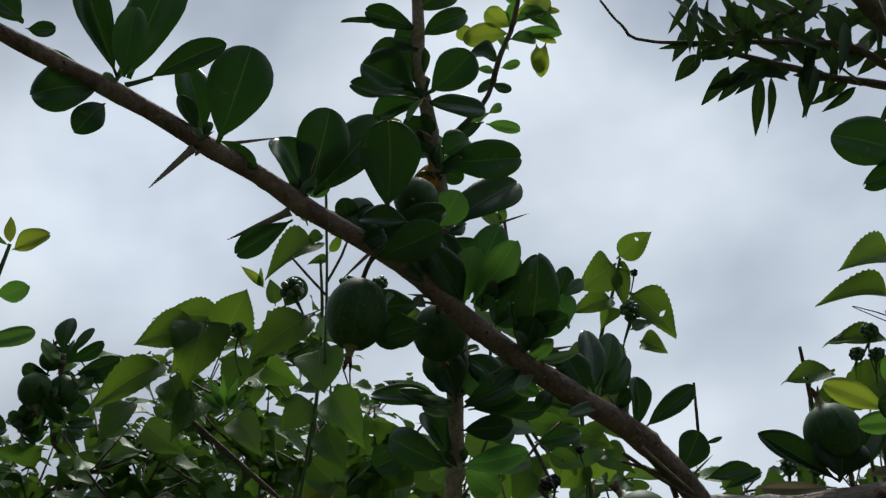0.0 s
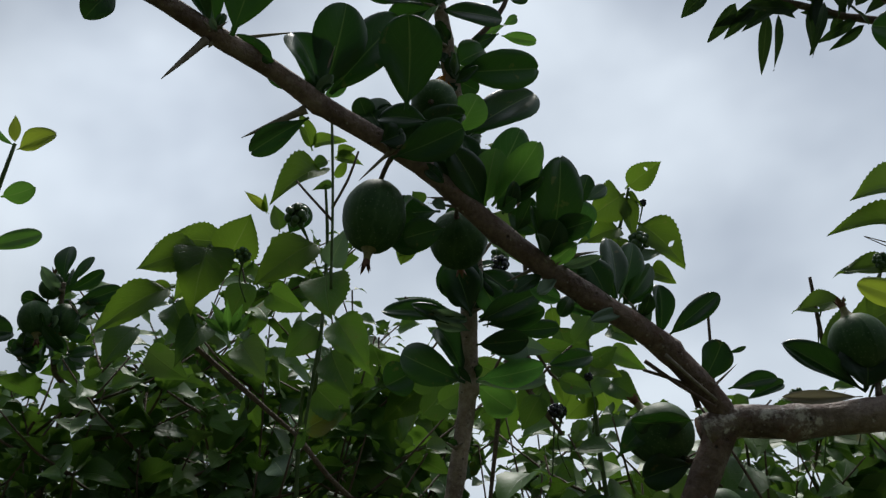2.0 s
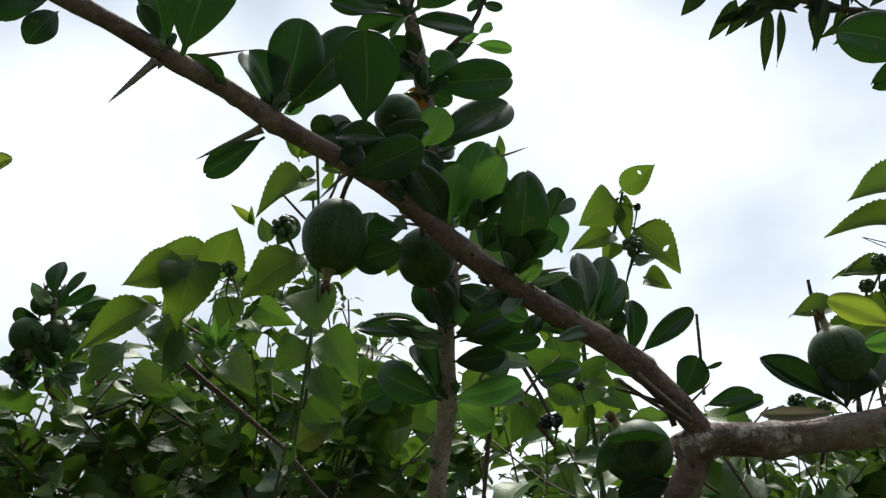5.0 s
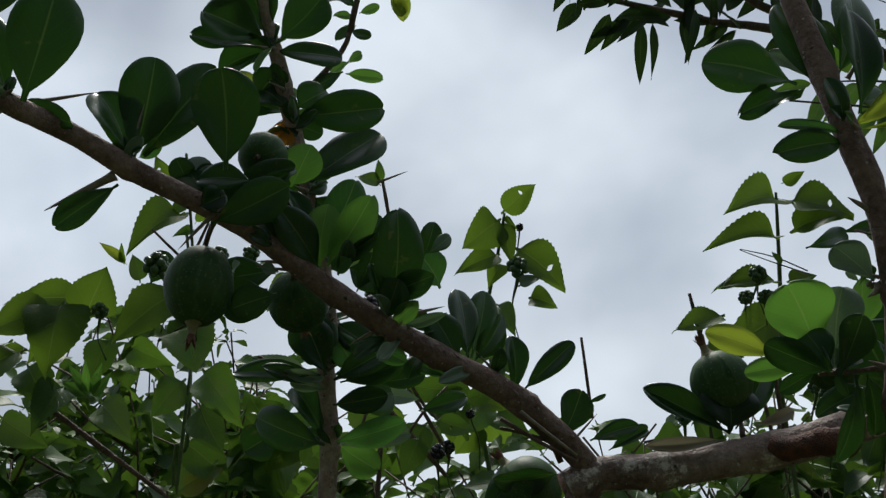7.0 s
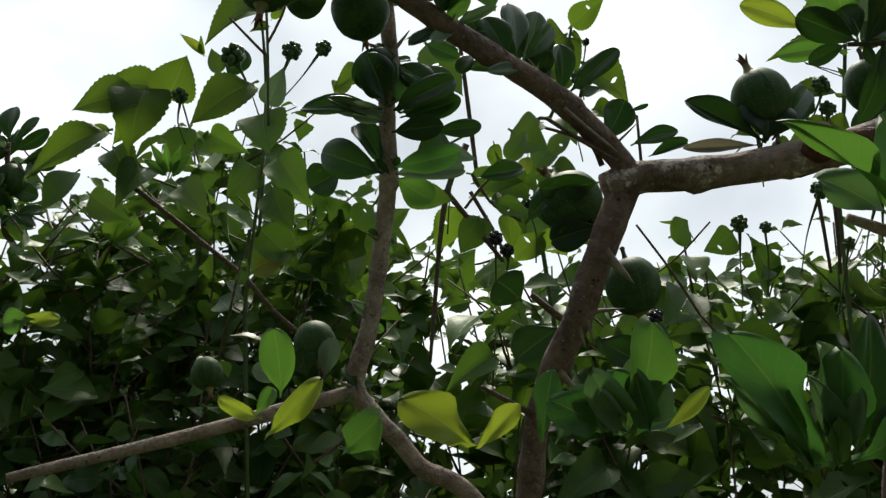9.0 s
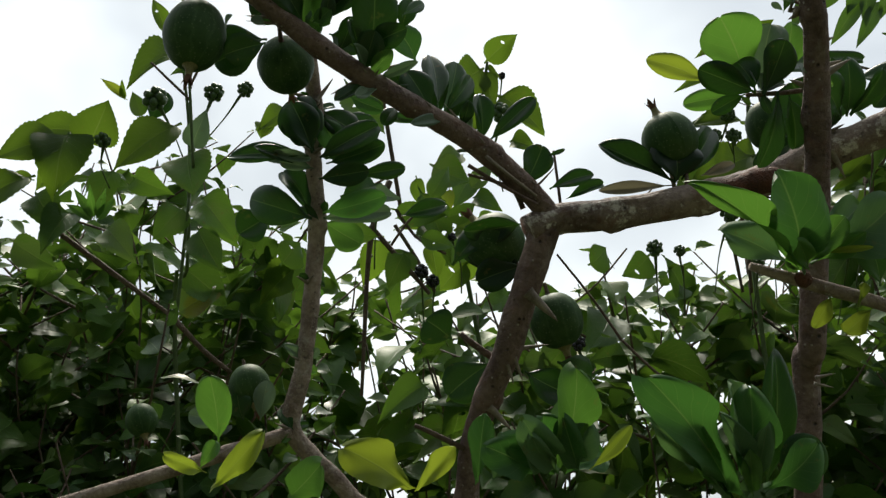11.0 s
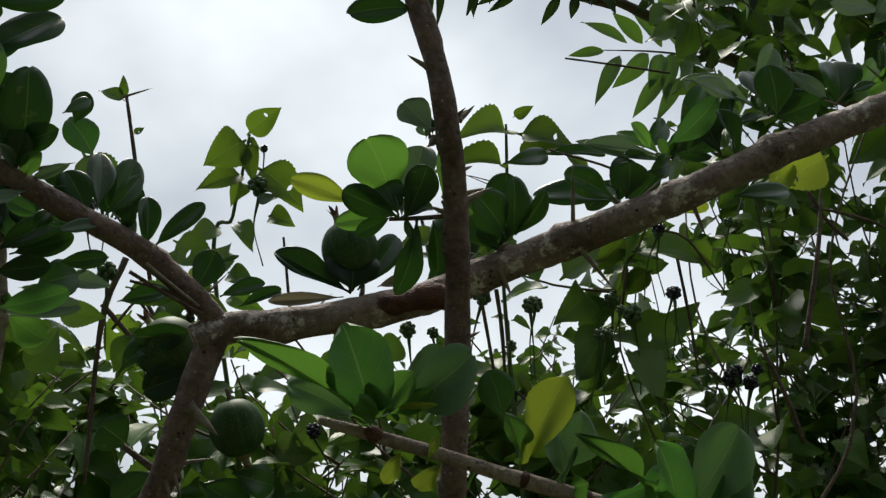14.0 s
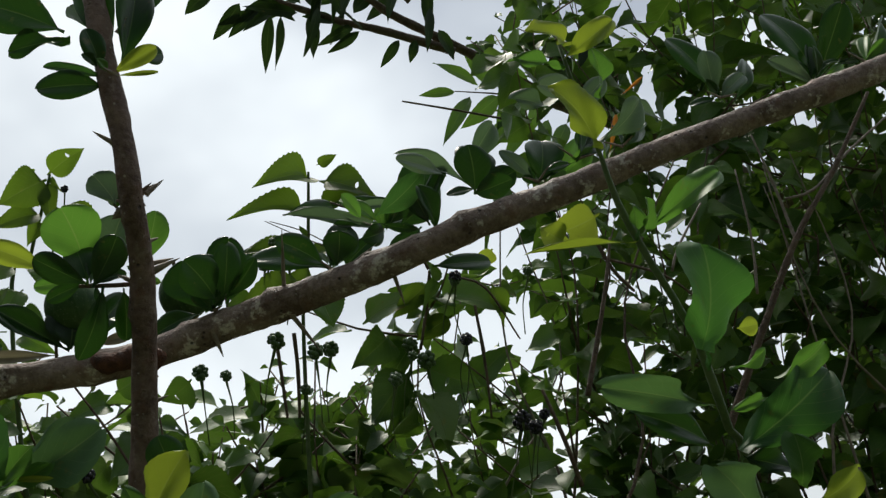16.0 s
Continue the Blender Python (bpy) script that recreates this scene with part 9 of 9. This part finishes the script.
leaf(over_branch, "lance", "lance", (0.699, 1.649, 2.768), (0.779, 1.669, 2.716), 0.0176, 29, 1)
leaf(over_branch, "lance", "lance", (0.762, 1.678, 2.707), (0.748, 1.702, 2.602), 0.0199, -12, 1)
leaf(over_branch, "lance", "lance", (0.543, 1.716, 2.772), (0.583, 1.716, 2.723), 0.0185, -24, 0)
leaf(over_branch, "lance", "lance", (0.511, 1.591, 2.667), (0.473, 1.589, 2.716), 0.0225, 56, 2)
leaf(over_branch, "lance", "lance", (0.752, 1.791, 2.852), (0.717, 1.810, 2.784), 0.0289, -39, 2)
leaf(over_branch, "lance", "lance", (0.625, 1.607, 2.711), (0.621, 1.655, 2.623), 0.0243, 5, 0)
leaf(over_branch, "lance", "lance", (0.761, 1.793, 2.827), (0.745, 1.814, 2.723), 0.0230, 34, 2)
leaf(over_branch, "lance", "lance", (0.812, 1.744, 2.790), (0.871, 1.734, 2.700), 0.0255, -4, 0)
leaf(over_branch, "lance", "lance", (0.771, 1.739, 2.764), (0.684, 1.766, 2.771), 0.0279, -1, 2)
leaf(over_branch, "lance", "lance", (0.754, 1.699, 2.797), (0.804, 1.733, 2.764), 0.0229, 29, 0)
leaf(over_branch, "lance", "lance", (0.535, 1.631, 2.750), (0.476, 1.625, 2.660), 0.0172, 2, 0)
leaf(over_branch, "lance", "lance", (0.551, 1.660, 2.701), (0.602, 1.681, 2.654), 0.0231, 25, 2)
leaf(over_branch, "lance", "lance", (0.669, 1.657, 2.776), (0.707, 1.686, 2.698), 0.0235, -16, 1)
leaf(over_branch, "lance", "lance", (0.629, 1.631, 2.666), (0.584, 1.653, 2.616), 0.0270, -23, 2)
leaf(over_branch, "lance", "lance", (0.685, 1.635, 2.668), (0.756, 1.632, 2.628), 0.0215, -3, 0)
leaf(over_branch, "lance", "lance", (0.771, 1.788, 2.801), (0.671, 1.742, 2.825), 0.0215, -16, 1)
leaf(over_branch, "lance", "lance", (0.775, 1.637, 2.742), (0.704, 1.618, 2.663), 0.0250, -30, 0)
leaf(over_branch, "lance", "lance", (0.645, 1.618, 2.738), (0.726, 1.661, 2.716), 0.0188, 18, 0)
leaf(over_branch, "lance", "lance", (0.819, 1.740, 2.745), (0.726, 1.736, 2.687), 0.0237, -15, 0)
leaf(over_branch, "lance", "lance", (0.749, 1.709, 2.731), (0.676, 1.737, 2.732), 0.0187, 23, 2)
leaf(over_branch, "lance", "lance", (0.776, 1.641, 2.643), (0.771, 1.666, 2.576), 0.0171, -23, 2)
leaf(over_branch, "lance", "lance", (0.818, 1.658, 2.703), (0.789, 1.647, 2.590), 0.0267, -7, 0)
leaf(over_branch, "lance", "lance", (0.894, 1.667, 2.755), (0.820, 1.704, 2.709), 0.0269, -10, 1)
leaf(over_branch, "lance", "lance", (0.770, 1.683, 2.674), (0.743, 1.701, 2.571), 0.0265, 73, 2)
leaf(over_branch, "lance", "lance", (0.922, 1.739, 2.783), (0.948, 1.781, 2.699), 0.0196, -23, 1)
leaf(over_branch, "lance", "lance", (0.932, 1.762, 2.766), (0.925, 1.805, 2.724), 0.0257, -28, 0)
leaf(over_branch, "lance", "lance", (0.856, 1.745, 2.715), (0.770, 1.772, 2.690), 0.0277, 4, 2)
leaf(over_branch, "lance", "lance", (0.901, 1.782, 2.743), (0.971, 1.790, 2.789), 0.0193, 36, 0)
leaf(over_branch, "lance", "lance", (0.848, 1.706, 2.770), (0.934, 1.742, 2.736), 0.0207, 48, 2)
leaf(over_branch, "lance", "lance", (0.882, 1.772, 2.806), (0.989, 1.788, 2.811), 0.0239, 32, 0)
leaf(over_branch, "lance", "lance", (0.580, 1.779, 2.788), (0.522, 1.776, 2.695), 0.0311, -5, 2)
leaf(over_branch, "lance", "lance", (0.607, 1.725, 2.845), (0.534, 1.716, 2.804), 0.0190, -21, 2)
leaf(over_branch, "lance", "lance", (0.600, 1.616, 2.720), (0.590, 1.647, 2.676), 0.0184, 12, 0)
leaf(over_branch, "lance", "lance", (0.537, 1.625, 2.686), (0.591, 1.619, 2.656), 0.0190, -15, 1)
leaf(over_branch, "lance", "lance", (0.579, 1.684, 2.780), (0.577, 1.734, 2.694), 0.0216, 79, 0)
leaf(over_branch, "lance", "lance", (0.602, 1.649, 2.710), (0.653, 1.648, 2.660), 0.0184, 17, 1)
leaf(over_branch, "lance", "lance", (0.584, 1.716, 2.749), (0.586, 1.763, 2.684), 0.0256, -14, 1)
leaf(over_branch, "lance", "lance", (0.740, 1.643, 2.599), (0.714, 1.646, 2.501), 0.0196, -17, 1)
leaf(over_branch, "lance", "lance", (0.937, 1.795, 2.731), (0.838, 1.787, 2.742), 0.0192, 60, 0)
leaf(over_branch, "lance", "lance", (0.667, 1.738, 2.641), (0.566, 1.725, 2.602), 0.0241, 9, 2)
leaf(over_branch, "lance", "lance", (0.813, 1.712, 2.637), (0.786, 1.748, 2.585), 0.0189, 26, 0)
leaf(over_branch, "lance", "lance", (0.785, 1.661, 2.610), (0.844, 1.695, 2.590), 0.0231, -51, 2)
leaf(over_branch, "lance", "lance", (0.711, 1.689, 2.614), (0.612, 1.653, 2.595), 0.0240, -27, 1)
leaf(over_branch, "lance", "lance", (0.893, 1.597, 2.642), (0.849, 1.587, 2.554), 0.0248, 41, 1)
leaf(over_branch, "lance", "lance", (0.925, 1.712, 2.681), (0.864, 1.744, 2.647), 0.0274, 13, 1)
leaf(over_branch, "lance", "lance", (0.829, 1.717, 2.719), (0.866, 1.726, 2.665), 0.0223, 21, 1)
leaf(over_branch, "lance", "lance", (0.739, 1.762, 2.696), (0.670, 1.744, 2.637), 0.0185, 22, 0)
leaf(over_branch, "lance", "lance", (0.681, 1.681, 2.619), (0.605, 1.698, 2.578), 0.0207, 22, 0)
leaf(over_branch, "lance", "lance", (0.646, 1.668, 2.631), (0.710, 1.701, 2.602), 0.0176, 35, 2)
leaf(over_branch, "lance", "lance", (0.963, 1.633, 2.609), (0.941, 1.623, 2.508), 0.0197, 8, 0)
leaf(over_branch, "lance", "lance", (0.966, 1.626, 2.666), (0.958, 1.652, 2.567), 0.0255, 42, 0)
leaf(over_branch, "lance", "lance", (1.282, 1.615, 2.550), (1.253, 1.612, 2.475), 0.0296, -15, 2)
leaf(over_branch, "lance", "lance", (1.199, 1.640, 2.429), (1.166, 1.667, 2.383), 0.0229, 17, 0)
leaf(over_branch, "lance", "lance", (1.332, 1.669, 2.496), (1.283, 1.701, 2.465), 0.0229, -16, 2)
leaf(over_branch, "lance", "lance", (1.197, 1.620, 2.551), (1.199, 1.665, 2.495), 0.0208, -65, 1)
leaf(over_branch, "lance", "lance", (1.374, 1.767, 2.504), (1.232, 1.736, 2.470), 0.0219, 38, 2)
leaf(over_branch, "lance", "lance", (1.228, 1.654, 2.579), (1.133, 1.694, 2.560), 0.0220, -30, 2)
leaf(over_branch, "lance", "lance", (1.143, 1.732, 2.620), (1.077, 1.723, 2.548), 0.0307, -31, 2)
leaf(over_branch, "lance", "lance", (1.325, 1.680, 2.492), (1.382, 1.735, 2.417), 0.0295, 21, 1)
leaf(over_branch, "lance", "lance", (1.387, 1.683, 2.538), (1.377, 1.702, 2.466), 0.0201, -20, 1)
leaf(over_branch, "lance", "lance", (1.302, 1.759, 2.513), (1.201, 1.760, 2.460), 0.0323, -26, 2)
leaf(over_branch, "lance", "lance", (1.333, 1.753, 2.648), (1.275, 1.773, 2.568), 0.0272, 8, 2)
leaf(over_branch, "lance", "lance", (1.368, 1.662, 2.542), (1.357, 1.667, 2.461), 0.0310, 27, 1)
leaf(over_branch, "lance", "lance", (1.397, 1.836, 2.633), (1.460, 1.866, 2.564), 0.0270, -31, 2)


# ---- bare twigs in the thicket ----
def bare_twigs():
    """Thin pale dead stems leaning through the tall bush."""
    rng = random.Random(77)
    root = empty("dead_twig_bundle", (1.1, 1.3, 0.0), "bundle of thin pale leafless stems in the bush", "twigs")
    for i in range(16):
        x, y = rng.uniform(0.86, 1.7), rng.uniform(1.14, 1.5)
        z = min(rng.uniform(1.9, 2.3), roof(x, y) - 0.08)
        lean = rng.gauss(-0.03, 0.2)
        jx = rng.gauss(0, 0.05)
        rows = [(x + lean * 2.2 + 0.1, y + 0.1, -0.02, 0.004), (x + lean, y + 0.05, 1.2, 0.0032), (x + jx, y, 1.2 + (z - 1.2) * 0.45, 0.0024), (x - jx * 0.8 - lean * 0.3, y, 1.2 + (z - 1.2) * 0.72, 0.0017), (x - lean * 0.7, y - 0.02, z, 0.001)]
        v, f = tube(rows, 0.05, 6, 0.05)
        child("dead_stem", mesh_from("dead_stem", v, f, None, M["twig" if i % 2 else "thorn"]), root)


bare_twigs()
